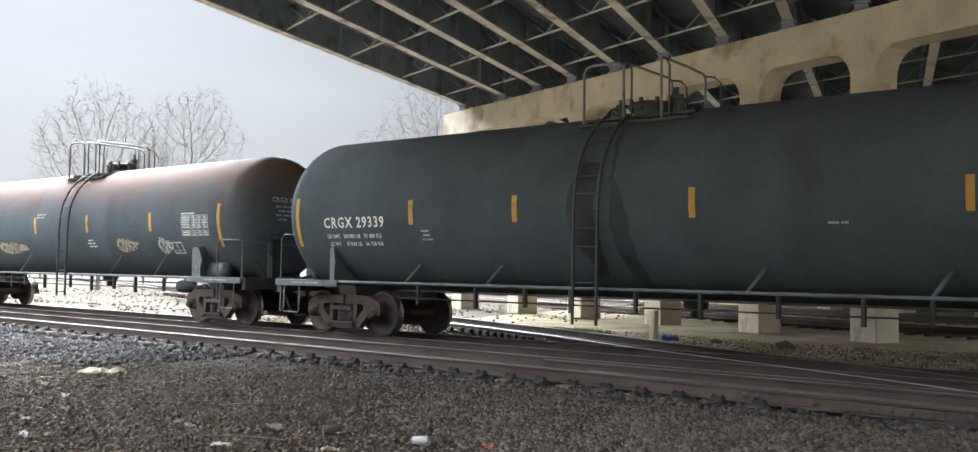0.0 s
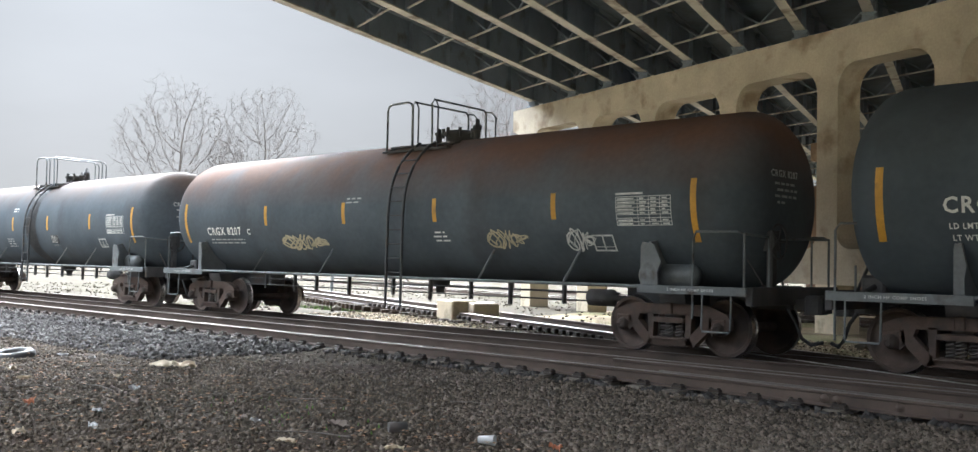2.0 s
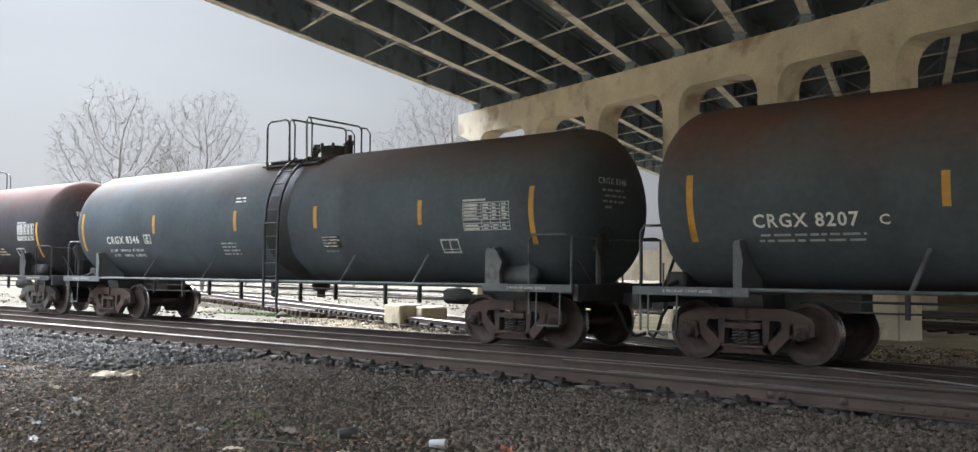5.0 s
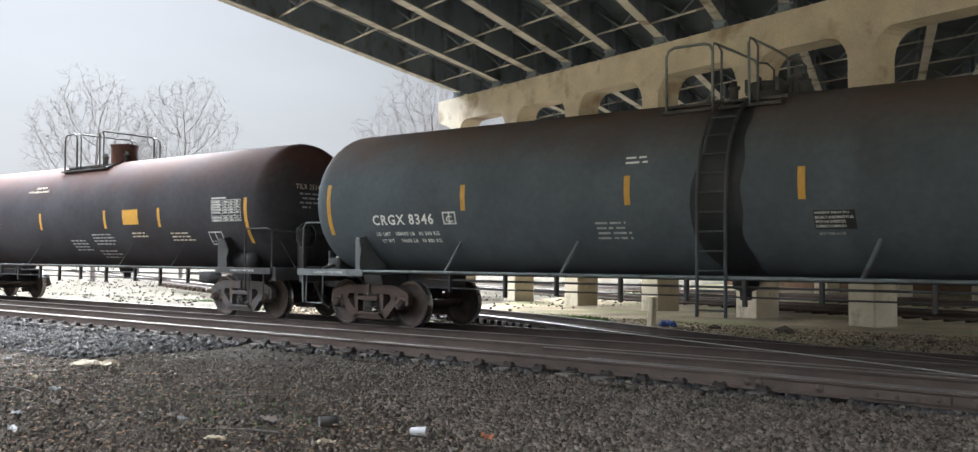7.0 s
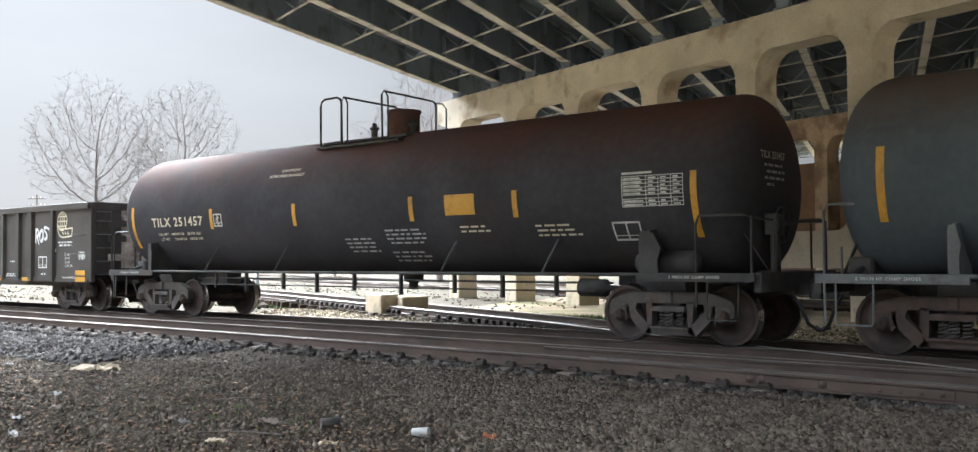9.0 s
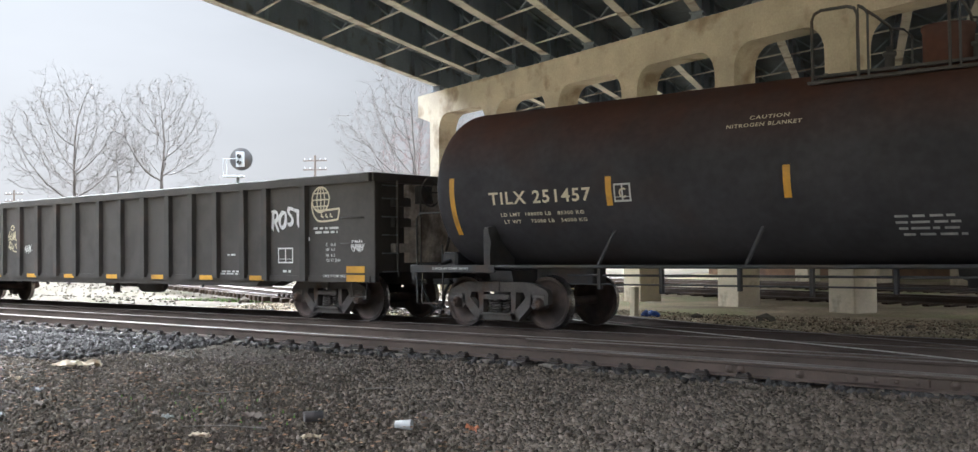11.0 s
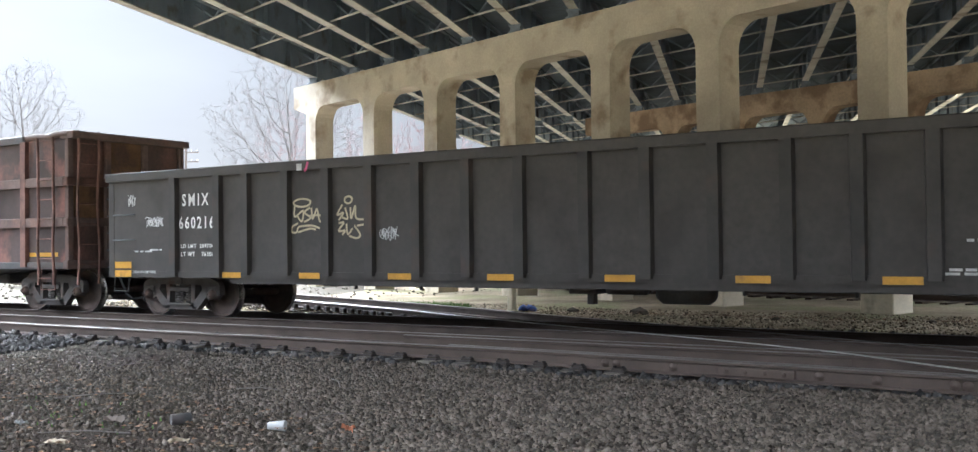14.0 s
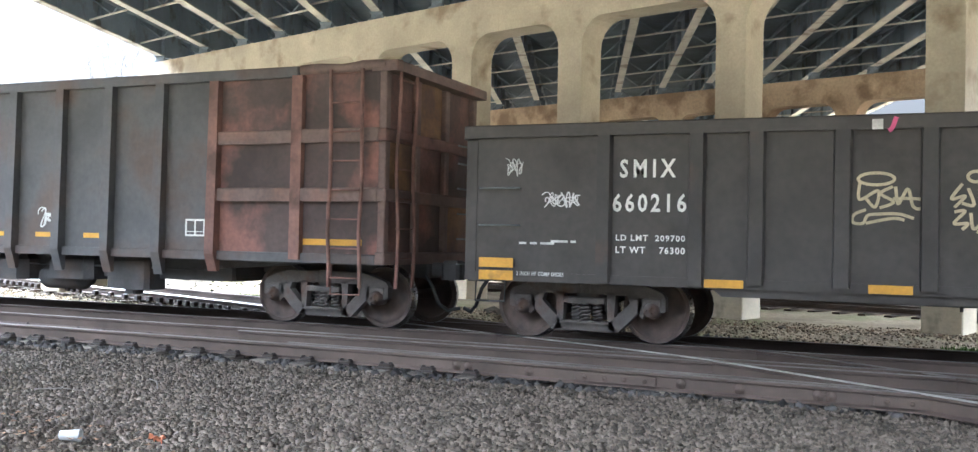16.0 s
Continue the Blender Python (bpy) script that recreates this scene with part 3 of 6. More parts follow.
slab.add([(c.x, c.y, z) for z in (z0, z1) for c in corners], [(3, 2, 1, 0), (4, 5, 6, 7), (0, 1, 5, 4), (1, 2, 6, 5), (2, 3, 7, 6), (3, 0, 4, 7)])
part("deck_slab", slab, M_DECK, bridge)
para = Shape()
a, b = along(-44.75, NEAR_END, z1 + 0.4), along(-44.75, FAR_END, z1 + 0.4)
para.beam(a, b, 0.28, 0.8)
part("parapet", para, M_CONC, bridge)
bear = Shape()
bear.cham(-0.28, 0.28, -0.3, 0.3, 0.0, 0.10, 0.015)
bear.cham(-0.2, 0.2, -0.24, 0.24, 0.10, 0.30, 0.02)
bear.cham(-0.26, 0.26, -0.26, 0.26, 0.30, 0.365, 0.01)
bear_mesh = bear.mesh("bearing", [M_GIRDER])
for off in (0.45, 21.45, -25.75):
    for u in GIRDERS:
        p = along(u, (off - 0.45) / GDIR.dot(NB), 0)
        part("bearing", bear_mesh, None, bridge, at=pose(p.x, p.y, CAP_TOP - 0.004, 0, 0, 18))

# ---- the train ----
TRAIN, AXLES = [], {}
WHEEL_R = 0.457


def wheel_mesh():
    sh = Shape()
    prof = [(0.075, 0.0), (0.075, 0.10), (0.06, 0.13), (0.02, 0.16), (0.012, 0.35), (0.045, 0.39), (0.062, 0.40)]
    sh.turn([(a, r) for a, r in prof], 36, "y")
    sh.turn([(0.062, 0.40), (0.066, 0.452)], 36, "y")
    sh.turn([(0.066, 0.452), (0.0, 0.457), (-0.045, 0.46), (-0.052, 0.480), (-0.066, 0.486), (-0.074, 0.478)], 36, "y", k=1)
    sh.turn([(-0.074, 0.478), (-0.074, 0.40)], 36, "y")
    sh.turn([(-0.074, 0.40), (-0.03, 0.37), (-0.02, 0.16), (-0.07, 0.13), (-0.07, 0.0)], 36, "y")
    for i in range(3):
        t = i * 2.094
        sh.turn([(0.075, 0.022), (0.09, 0.020), (0.09, 0.0)], 6, "y", (0.06 * math.sin(t), 0, 0.06 * math.cos(t)))
    return sh.mesh("wheel", [M_WHEEL, M_TREAD])


def side_frame_mesh(material):
    """Cast frame in the plane y = 0, from axle to axle, spring seat in the middle."""
    sh = Shape()
    def to3(a, b, d):
        return (a, d - 0.07, b)
    # two halves round the triangular windows
    for s in (-1, 1):
        top = [(0, 0.82), (s * 0.66, 0.82), (s * 0.86, 0.77), (s * 1.06, 0.69), (s * 1.10, 0.62), (s * 1.10, 0.45), (s * 1.00, 0.42), (s * 0.97, 0.56), (s * 0.86, 0.60), (s * 0.74, 0.59), (s * 0.62, 0.64), (0, 0.65)]
        sh.prism(top, to3, 0.14)
        sh.prism([(s * 0.58, 0.65), (s * 0.70, 0.63), (s * 0.80, 0.55), (s * 0.76, 0.44), (s * 0.47, 0.15), (s * 0.31, 0.17), (s * 0.34, 0.27), (s * 0.62, 0.54)], to3, 0.15)
        sh.prism([(s * 0.30, 0.68), (s * 0.42, 0.68), (s * 0.40, 0.26), (s * 0.32, 0.24)], to3, 0.14)
        sh.prism([(s * 0.74, 0.62), (s * 0.84, 0.61), (s * 0.80, 0.34), (s * 0.72, 0.42)], to3, 0.12)
    sh.prism([(-0.46, 0.15), (0.46, 0.15), (0.36, 0.28), (-0.36, 0.28)], to3, 0.14)
    sh.cham(-0.34, 0.34, -0.13, 0.10, 0.24, 0.275, 0.01)
    sh.cham(-0.30, 0.30, -0.12, 0.12, 0.52, 0.60, 0.015)
    sh.cham(-0.07, 0.07, -0.12, -0.06, 0.66, 0.84, 0.015)
    return sh.mesh("side_frame", [material])


def bearing_mesh(material):
    sh = Shape()
    sh.turn([(-0.17, 0.0), (-0.17, 0.07), (-0.15, 0.085), (-0.10, 0.105), (-0.02, 0.115), (0.08, 0.115), (0.08, 0.0)], 20, "y")
    for i in range(3):
        t = i * 2.094 + 0.5
        sh.turn([(-0.185, 0.0), (-0.185, 0.018), (-0.165, 0.018)], 6, "y", (0.045 * math.sin(t), 0, 0.045 * math.cos(t)))
    sh.cham(-0.13, 0.13, -0.09, 0.09, 0.06, 0.16, 0.02)
    return sh.mesh("axle_bearing", [material])


def spring_mesh():
    sh = Shape()
    pts = [(0.06 * math.cos(t * 0.785), 0.06 * math.sin(t * 0.785), 0.275 + 0.245 * t / 40) for t in range(41)]
    sh.tube(pts, 0.016, 5)
    return sh.mesh("spring", [M_FRAME_G])


WHEEL, SPRING = wheel_mesh(), spring_mesh()
FRAMES = {m.name: (side_frame_mesh(m), bearing_mesh(m)) for m in (M_FRAME, M_FRAME_G)}
axle_sh = Shape()
axle_sh.turn([(-0.95, 0.0), (-0.95, 0.075), (-0.75, 0.085), (0.0, 0.075), (0.75, 0.085), (0.95, 0.075), (0.95, 0.0)], 16, "y")
AXLE = axle_sh.mesh("axle", [M_WHEEL])
bol = Shape()
bol.cham(-0.16, 0.16, -0.98, 0.98, 0.50, 0.72, 0.03)
bol.turn([(0.70, 0.0), (0.70, 0.22), (0.80, 0.22), (0.80, 0.0)], 20, "z")
bol.beam((-0.55, -0.7, 0.38), (-0.55, 0.7, 0.38), 0.10, 0.12)
bol.beam((0.55, -0.7, 0.38), (0.55, 0.7, 0.38), 0.10, 0.12)
BOLSTER = bol.mesh("bolster", [M_BLACK])
HALF_BASE = 0.915


def trucks(car, centres, material):
    """Four-wheel trucks under a car: the wheelsets turn."""
    fr, be = FRAMES[material.name]
    for c in centres:
        part("bolster", BOLSTER, None, car, at=pose(c, 0, 0))
        for s in (-1, 1):
            f = part("side_frame", fr, None, car, "cast steel truck side frame", at=pose(c, s * 1.0, 0, 0, 0, 0 if s < 0 else 180))
            for sx, sy in ((-0.15, 0.02), (0.0, -0.05), (0.15, 0.02)):
                part("spring", SPRING, None, f, at=pose(sx, sy, 0))
            for a in (-HALF_BASE, HALF_BASE):
                part("axle_bearing", be, None, f, at=pose(a, 0, WHEEL_R))
        for a in (-HALF_BASE, HALF_BASE):
            ax = part("wheelset", AXLE, None, car, at=pose(c + a, 0, WHEEL_R))
            for s in (-1, 1):
                part("wheel", WHEEL, None, ax, at=pose(0, s * 0.755, 0, 0, 0, 180 if s < 0 else 0))
            AXLES.setdefault(car.name, []).append((ax, c + a, WHEEL_R))


def coupler(car, x, s):
    """Knuckle coupler, its shank and a hanging air hose at the car's end; s: the way it points."""
    sh = Shape()
    sh.cham(min(x - 0.5 * s, x + 0.30 * s), max(x - 0.5 * s, x + 0.30 * s), -0.09, 0.09, 0.78, 0.98, 0.03)
    sh.cham(min(x + 0.22 * s, x + 0.52 * s), max(x + 0.22 * s, x + 0.52 * s), -0.16, 0.14, 0.72, 1.02, 0.05)
    sh.cham(min(x + 0.40 * s, x + 0.58 * s), max(x + 0.40 * s, x + 0.58 * s), -0.02, 0.15, 0.74, 1.00, 0.04)
    part("coupler", sh, M_BLACK, car)
    h = Shape()
    h.tube([(x + 0.05 * s, -0.35, 0.80), (x + 0.18 * s, -0.35, 0.62), (x + 0.28 * s, -0.32, 0.36), (x + 0.40 * s, -0.24, 0.26), (x + 0.55 * s, -0.14, 0.30)], 0.03, 8)
    part("air_hose", h, M_RUBBER, car)


def lettering(text, x0, x1, z0, z1, material, parent, place, name="lettering", label="", space=1.16):
    """Words between x0 and x1; place(x, z) gives the spot on the car's side and its lean."""
    cu = bpy.data.curves.new(name, "FONT")
    cu.body, cu.size, cu.resolution_u, cu.offset, cu.space_character = text, 1.0, 2, 0.022, space
    tmp = new("tmp", cu)
    bpy.context.view_layer.update()
    me = bpy.data.meshes.new_from_object(tmp.evaluated_get(bpy.context.evaluated_depsgraph_get()))
    bpy.data.objects.remove(tmp)
    bpy.data.curves.remove(cu)
    co = np.empty(len(me.vertices) * 3)
    me.vertices.foreach_get("co", co)
    co = co.reshape(-1, 3)
    lo, hi = co.min(0), co.max(0)
    out = []
    for v in co:
        x = x0 + (v[0] - lo[0]) / (hi[0] - lo[0]) * (x1 - x0)
        z = z0 + (v[1] - lo[1]) / (hi[1] - lo[1]) * (z1 - z0)
        out += place(x, z)
    me.vertices.foreach_set("co", out)
    if z1 - z0 < 0.15:
        me.materials.clear()
        me.materials.append(material)
        me.update()
        ob = part(name, me, None, parent, label)
        ob["kind"] = "stuff"
        return ob
    root = list(range(len(me.vertices)))
    def top(i):
        while root[i] != i:
            i = root[i]
        return i
    faces = [list(p.vertices) for p in me.polygons]
    for f in faces:
        for v in f[1:]:
            root[top(v)] = top(f[0])
    groups = collections.defaultdict(list)
    for f in faces:
        groups[top(f[0])].append(f)
    spots = [tuple(out[3 * i:3 * i + 3]) for i in range(len(me.vertices))]
    bpy.data.meshes.remove(me)
    for group in groups.values():
        used = sorted({v for f in group for v in f})
        index = {v: i for i, v in enumerate(used)}
        letter = bpy.data.meshes.new("letter")
        letter.from_pydata([spots[v] for v in used], [], [[index[v] for v in f] for f in group])
        letter.materials.append(material)
        letter.update()
        part("letter", letter, None, parent, label)


def patch(x0, x1, z0, z1, place, rows=6, cols=1):
    """A thin sheet that follows the side."""
    sh = Shape()
    vs = [place(x0 + (x1 - x0) * i / cols, z0 + (z1 - z0) * j / rows) for j in range(rows + 1) for i in range(cols + 1)]
    w = cols + 1
    return sh.add(vs, [(j * w + i, j * w + i + 1, (j + 1) * w + i + 1, (j + 1) * w + i) for j in range(rows) for i in range(cols)], True)


def bars(lines, place, rng, height=0.055):
    """Plain bars for small writing: (x0, x1, z) per line, broken into words."""
    sh = Shape()
    for x0, x1, z in lines:
        x = x0
        while x < x1 - 0.03:
            w = min(rng.uniform(0.08, 0.26), x1 - x)
            p = patch(x, x + w, z, z + height, place, 1)
            sh.add(p.v, p.f)
            x += w + rng.uniform(0.03, 0.06)
    return sh


def small_print(ob):
    """Writing too small to pick apart."""
    ob["kind"] = "stuff"
    return ob


def stroke(pts, w, place):
    """A painted ribbon through points (x, z)."""
    line = smooth_line(pts, 0.04)
    sh = Shape()
    left, right = offset_line(line, w / 2), offset_line(line, -w / 2)
    n = len(line)
    vs = []
    for edge in (left, right):
        for i, p in enumerate(edge):
            a, b, c = place(p.x, p.y)
            vs.append((a, b - 0.0003 * (i % 60), c))
    return sh.add(vs, [(i, i + 1, n + i + 1, n + i) for i in range(n - 1)])


def scribble(x0, x1, z0, z1, n, w, place, seed):
    """An unreadable spray-painted tag: one looping line that fills a box, and an underline."""
    rng = random.Random(seed)
    sh = Shape()
    mid, h, wd = (z0 + z1) / 2, (z1 - z0) / 2, x1 - x0
    for k in range(2):
        p1, p2, fr = rng.uniform(0, 6.28), rng.uniform(0, 6.28), n * rng.uniform(0.85, 1.2)
        pts = []
        for i in range(12 * n + 1):
            t = i / (12 * n)
            x = x0 + wd * (0.08 + 0.84 * t) + 0.55 * wd / n * math.sin(2 * math.pi * fr * t * 1.5 + p1) * (0.6 + 0.4 * math.sin(9 * t + p2))
            z = mid + h * (0.62 + 0.34 * math.sin(5.3 * t + p2)) * math.sin(2 * math.pi * fr * t + p2 + 0.6 * math.sin(7 * t + p1))
            pts.append((x, z))
        s = stroke(pts, w * (1.0 if k == 0 else 0.7), place)
        sh.add(s.v, s.f)
    return sh


def data_table(x0, x1, z0, z1, place, parent, material, seed):
    """A ruled data panel with unreadable entries."""
    rng = random.Random(seed)
    sh = Shape()
    t = 0.012
    for z in [z0 + (z1 - z0) * i / 8 for i in range(9)]:
        p = patch(x0, x1, z, z + t, place, 1, 4)
        sh.add(p.v, p.f)
    for x in (x0, x0 + 0.40 * (x1 - x0), x0 + 0.6 * (x1 - x0), x0 + 0.8 * (x1 - x0), x1 - t):
        p = patch(x, x + t, z0, z1, place, 6)
        sh.add(p.v, p.f)
    h = (z1 - z0) / 8
    for i in range(8):
        if i == 2:
            continue
        for a, b in ((0.03, 0.36), (0.44, 0.57), (0.64, 0.77), (0.84, 0.96)):
            p = patch(x0 + a * (x1 - x0), x0 + (b - rng.uniform(0, 0.06)) * (x1 - x0), z0 + h * (i + 0.3), z0 + h * (i + 0.75), place, 1)
            sh.add(p.v, p.f)
    p = patch(x0, x0 + 0.5 * (x1 - x0), z1 + 0.04, z1 + 0.075, place, 1)
    sh.add(p.v, p.f)
    return part("data_panel", sh, material, parent, "white stencilled data table")


def placard(x0, x1, z0, z1, place, parent, material=None):
    """A framed two-pane card holder."""
    sh = Shape()
    t = 0.03
    for a, b, c, d in ((x0, x1, z0, z0 + t), (x0, x1, z1 - t, z1), (x0, x0 + t, z0, z1), (x1 - t, x1, z0, z1), ((x0 + x1) / 2 - t / 2, (x0 + x1) / 2 + t / 2, z0, z1), (x0, x1, z0 + 0.25 * (z1 - z0), z0 + 0.25 * (z1 - z0) + 0.012)):
        p = patch(a, b, c, d, place, 2)
        sh.add(p.v, p.f)
    return part("card_holder", sh, material or M_WHITE, parent, "white framed card holder")


# ---- tank cars ----
def tank_car(label, xc, radius, zc, half, paint, marks, ladder_x, seed, frame_mat, trim, rails, spill=False, tall_dome=False, ladder=True, head=0.68):
    car = thing("tank_car", label, "tank car", "freight train")
    rng = random.Random(seed)
    R = radius
    def place(x, z, lift=0.006):
        """A spot on the tank's near side."""
        a = math.asin(max(-1, min(1, (z - zc) / R)))
        rr = R
        e = abs(x) - half
        if e > 0:
            rr = R * math.sqrt(max(0.05, 1 - (e / head) ** 2))
        return (x, -(math.cos(a) * (R + lift)) * rr / R, zc + math.sin(a) * (R + lift))
    # shell with dished ends
    prof = [(-half - head * math.sin(t), R * math.cos(t) ** 0.5 if t < 1.57 else 0.0) for t in (math.pi / 2 * (1 - i / 14) for i in range(14))]
    seams = [-half, -half * 0.68, -half * 0.34, 0, half * 0.34, half * 0.68, half]
    prof += [(s, R) for s in seams]
    prof += [(-a, r) for a, r in reversed(prof[:14])]
    sh = Shape().turn(prof, 72, "x", (0, 0, zc))
    part("tank_shell", sh, paint, car)
    if spill:
        st = Shape()
        def band(a0, a1, left, right, rows=26, cols=4):
            vs = []
            for j in range(rows + 1):
                t = j / rows
                a = radians(a0 + (a1 - a0) * t)
                x0, x1 = left(t), right(t)
                for i in range(cols + 1):
                    vs.append((ladder_x + x0 + (x1 - x0) * i / cols, -math.cos(a) * (R + 0.007), zc + math.sin(a) * (R + 0.007)))
            st.add(vs, [(j * (cols + 1) + i, j * (cols + 1) + i + 1, (j + 1) * (cols + 1) + i + 1, (j + 1) * (cols + 1) + i) for j in range(rows) for i in range(cols)], True)
        def wob(t):
            return 0.025 * math.sin(9 * t + seed) + 0.012 * math.sin(31 * t)
        if spill == "broad":
            band(80, -66, lambda t: -0.20 - 0.24 * max(0, math.sin(math.pi * (t - 0.42) / 0.5)) ** 0.7 * (0.42 < t < 0.92) + wob(t) * 0.3, lambda t: 0.34 + 0.14 * t + 0.06 * math.sin(7 * t) + 2 * wob(t), 40, 6)
        else:
            band(24, -48, lambda t: -0.20 - 0.26 * math.sin(math.pi * min(1, t * 1.25)) ** 0.6 + 0.30 * max(0, t - 0.72) + wob(t) * 0.4, lambda t: 0.10 + wob(t))
            part("spill_stain", st, M_TAR, car, "dark spill stain beside the ladder")
            st = Shape()
            band(14, -62, lambda t: 0.36 + 0.20 * t * t + wob(t), lambda t: 0.46 + 0.22 * math.sin(math.pi * t) ** 0.8 + 0.30 * t * t + wob(1 - t))
            band(66, 10, lambda t: 0.25 + 0.10 * t + wob(t), lambda t: 0.36 + 0.06 * t + wob(t))
        part("spill_stain", st, M_TAR if spill == "broad" else M_STREAK, car, "spill stain down the side")
    # fittings on the crown
    tz = zc + R
    px0, px1 = rails[0] - 0.05, rails[2] + 0.55
    if tall_dome:
        d = Shape().turn([(tz - 0.1, 0.34), (tz + 0.42, 0.34), (tz + 0.44, 0.36), (tz + 0.50, 0.36), (tz + 0.52, 0.0)], 24, "z", (ladder_x + 0.43, 0.0, 0))
        part("valve_dome", d, M_BLACK_TANK, car)
    else:
        d = Shape().turn([(tz - 0.08, 0.30), (tz + 0.10, 0.30), (tz + 0.12, 0.36), (tz + 0.19, 0.36), (tz + 0.22, 0.30), (tz + 0.24, 0.0)], 24, "z", (ladder_x + 0.2, 0, 0))
        mw = part("manway", d, M_BLACK, car)
        for i in range(8):
            t = i * math.pi / 4
            bx, by = ladder_x + 0.2 + 0.36 * math.cos(t), 0.36 * math.sin(t)
            part("eye_bolt", Shape().cham(bx - 0.03, bx + 0.03, by - 0.03, by + 0.03, tz + 0.06, tz + 0.27, 0.01), M_BLACK, mw)
    for dx, dy, hh in ((-0.35, -0.1, 0.30), (0.62, 0.1, 0.46), (0.85, -0.15, 0.28)):
        part("valve", Shape().turn([(tz - 0.06, 0.07), (tz + hh * 0.5, 0.07), (tz + hh * 0.55, 0.10), (tz + hh * 0.7, 0.10), (tz + hh * 0.75, 0.05), (tz + hh, 0.05), (tz + hh, 0.0)], 12, "z", (ladder_x + dx, dy, 0)), M_BLACK, car)
    plat = Shape()
    for y in (-0.85, -0.62, 0.62, 0.85):
        plat.box(px0, px1, y - 0.1, y + 0.1, tz - 0.26 if abs(y) > 0.7 else tz - 0.14, tz - 0.22 if abs(y) > 0.7 else tz - 0.10)
    for x in (px0 + 0.1, ladder_x, px1 - 0.1):
        plat.beam((x, -0.95, tz - 0.25), (x, -0.45, tz - 0.06), 0.05, 0.04)
        plat.beam((x, 0.95, tz - 0.25), (x, 0.45, tz - 0.06), 0.05, 0.04)
    part("walkway_grating", plat, M_BLACK, car)
    def loop(x0, x1, y, top0, top1, low=tz - 0.25, r=0.024):
        c = 0.14
        return Shape().tube([(x0, y, low), (x0, y, top0 - c), (x0 + 0.04, y, top0 - 0.04), (x0 + c, y, top0), ((x0 + x1) / 2, y, (top0 + top1) / 2), (x1 - c, y, top1), (x1 - 0.04, y, top1 - 0.04), (x1, y, top1 - c), (x1, y, low)], r, 8)
    rt = tz + 0.80
    r0, r1, r2 = rails
    part("handrail", loop(r0, r1, -0.86, rt, rt), trim, car)
    for rx, hx in ((r1, r1 - 0.05), (r2, r2 - 0.1)):
        part("handrail", Shape().tube([(rx, -0.84, tz - 0.2), (rx, -0.86, rt - 0.08), (rx, -0.80, rt), (rx, 0.0, rt - 0.02), (hx, 0.78, rt - 0.02), (hx, 0.86, rt - 0.1), (hx, 0.86, tz - 0.2)], 0.022, 8), trim, car)
        part("handrail_post", Shape().tube([(rx + 0.12, -0.80, tz - 0.2), (rx + 0.12, -0.80, rt - 0.14), (rx + 0.06, -0.80, rt - 0.03), (rx, -0.78, rt)], 0.018, 8), M_LADDER, car)
        part("handrail_post", Shape().tube([(hx + 0.3, 0.86, tz - 0.2), (hx + 0.3, 0.86, rt - 0.2), (hx + 0.18, 0.86, rt - 0.08), (hx, 0.82, rt - 0.05)], 0.018, 8), M_LADDER, car)
    # ladder over the shoulder
    for lx in (ladder_x - 0.23, ladder_x + 0.23) if ladder else ():
        pts = [(lx, -math.cos(a) * (R + 0.10), zc + math.sin(a) * (R + 0.10)) for a in (radians(62 - 6 * i) for i in range(11))]
        pts += [(lx, -R - 0.12, zc - 0.2), (lx, -R - 0.13, 1.1), (lx, -R - 0.13, 0.52)]
        part("ladder_rail", Shape().tube(pts, 0.03, 6), M_LADDER, car)
    for i in range(12 if ladder else 0):
        z = 0.62 + i * 0.29
        if z > zc:
            a = math.asin(min(1, (z - zc) / (R + 0.1)))
            y = -math.cos(a) * (R + 0.10)
        else:
            y = -R - 0.125
        part("rung", Shape().tube([(ladder_x - 0.23, y, z), (ladder_x + 0.23, y, z)], 0.016, 6), M_LADDER, car)
    # side pipe with raking struts
    yp = -1.50
    part("side_handrail", Shape().tube([(-7.6, yp, 1.10), (ladder_x - 0.3, yp, 1.10), (ladder_x + 0.3, yp, 1.10), (7.5, yp, 1.10)], 0.03, 8), trim, car)
    part("side_handrail", Shape().tube([(-7.6, -yp, 1.10), (7.5, -yp, 1.10)], 0.03, 8), trim, car)
    for x in marks.get("struts", (-4.7, -2.2, 2.6, 4.9)):
        for s in (-1, 1):
            part("strut", Shape().beam((x, s * 1.49, 1.10), (x + 0.17, s * 1.22, zc - math.sqrt(R * R - 1.22 ** 2) - 0.02 if R > 1.22 else 1.5), 0.07, 0.03), trim, car)
    # under the tank: stub sills, saddles, brake gear
    for s in (-1, 1):
        sill = Shape()
        sill.cham(min(s * 5.6, s * 8.75), max(s * 5.6, s * 8.75), -0.22, 0.22, 0.78, 1.16, 0.02)
        sill.cham(min(s * 7.55, s * 8.72), max(s * 7.55, s * 8.72), -1.45, 1.45, 1.02, 1.07, 0.01)
        sill.cham(s * 8.72 - 0.06, s * 8.72 + 0.06, -1.45, 1.45, 0.86, 1.14, 0.015)
        part("end_sill", sill, M_BLACK, car)
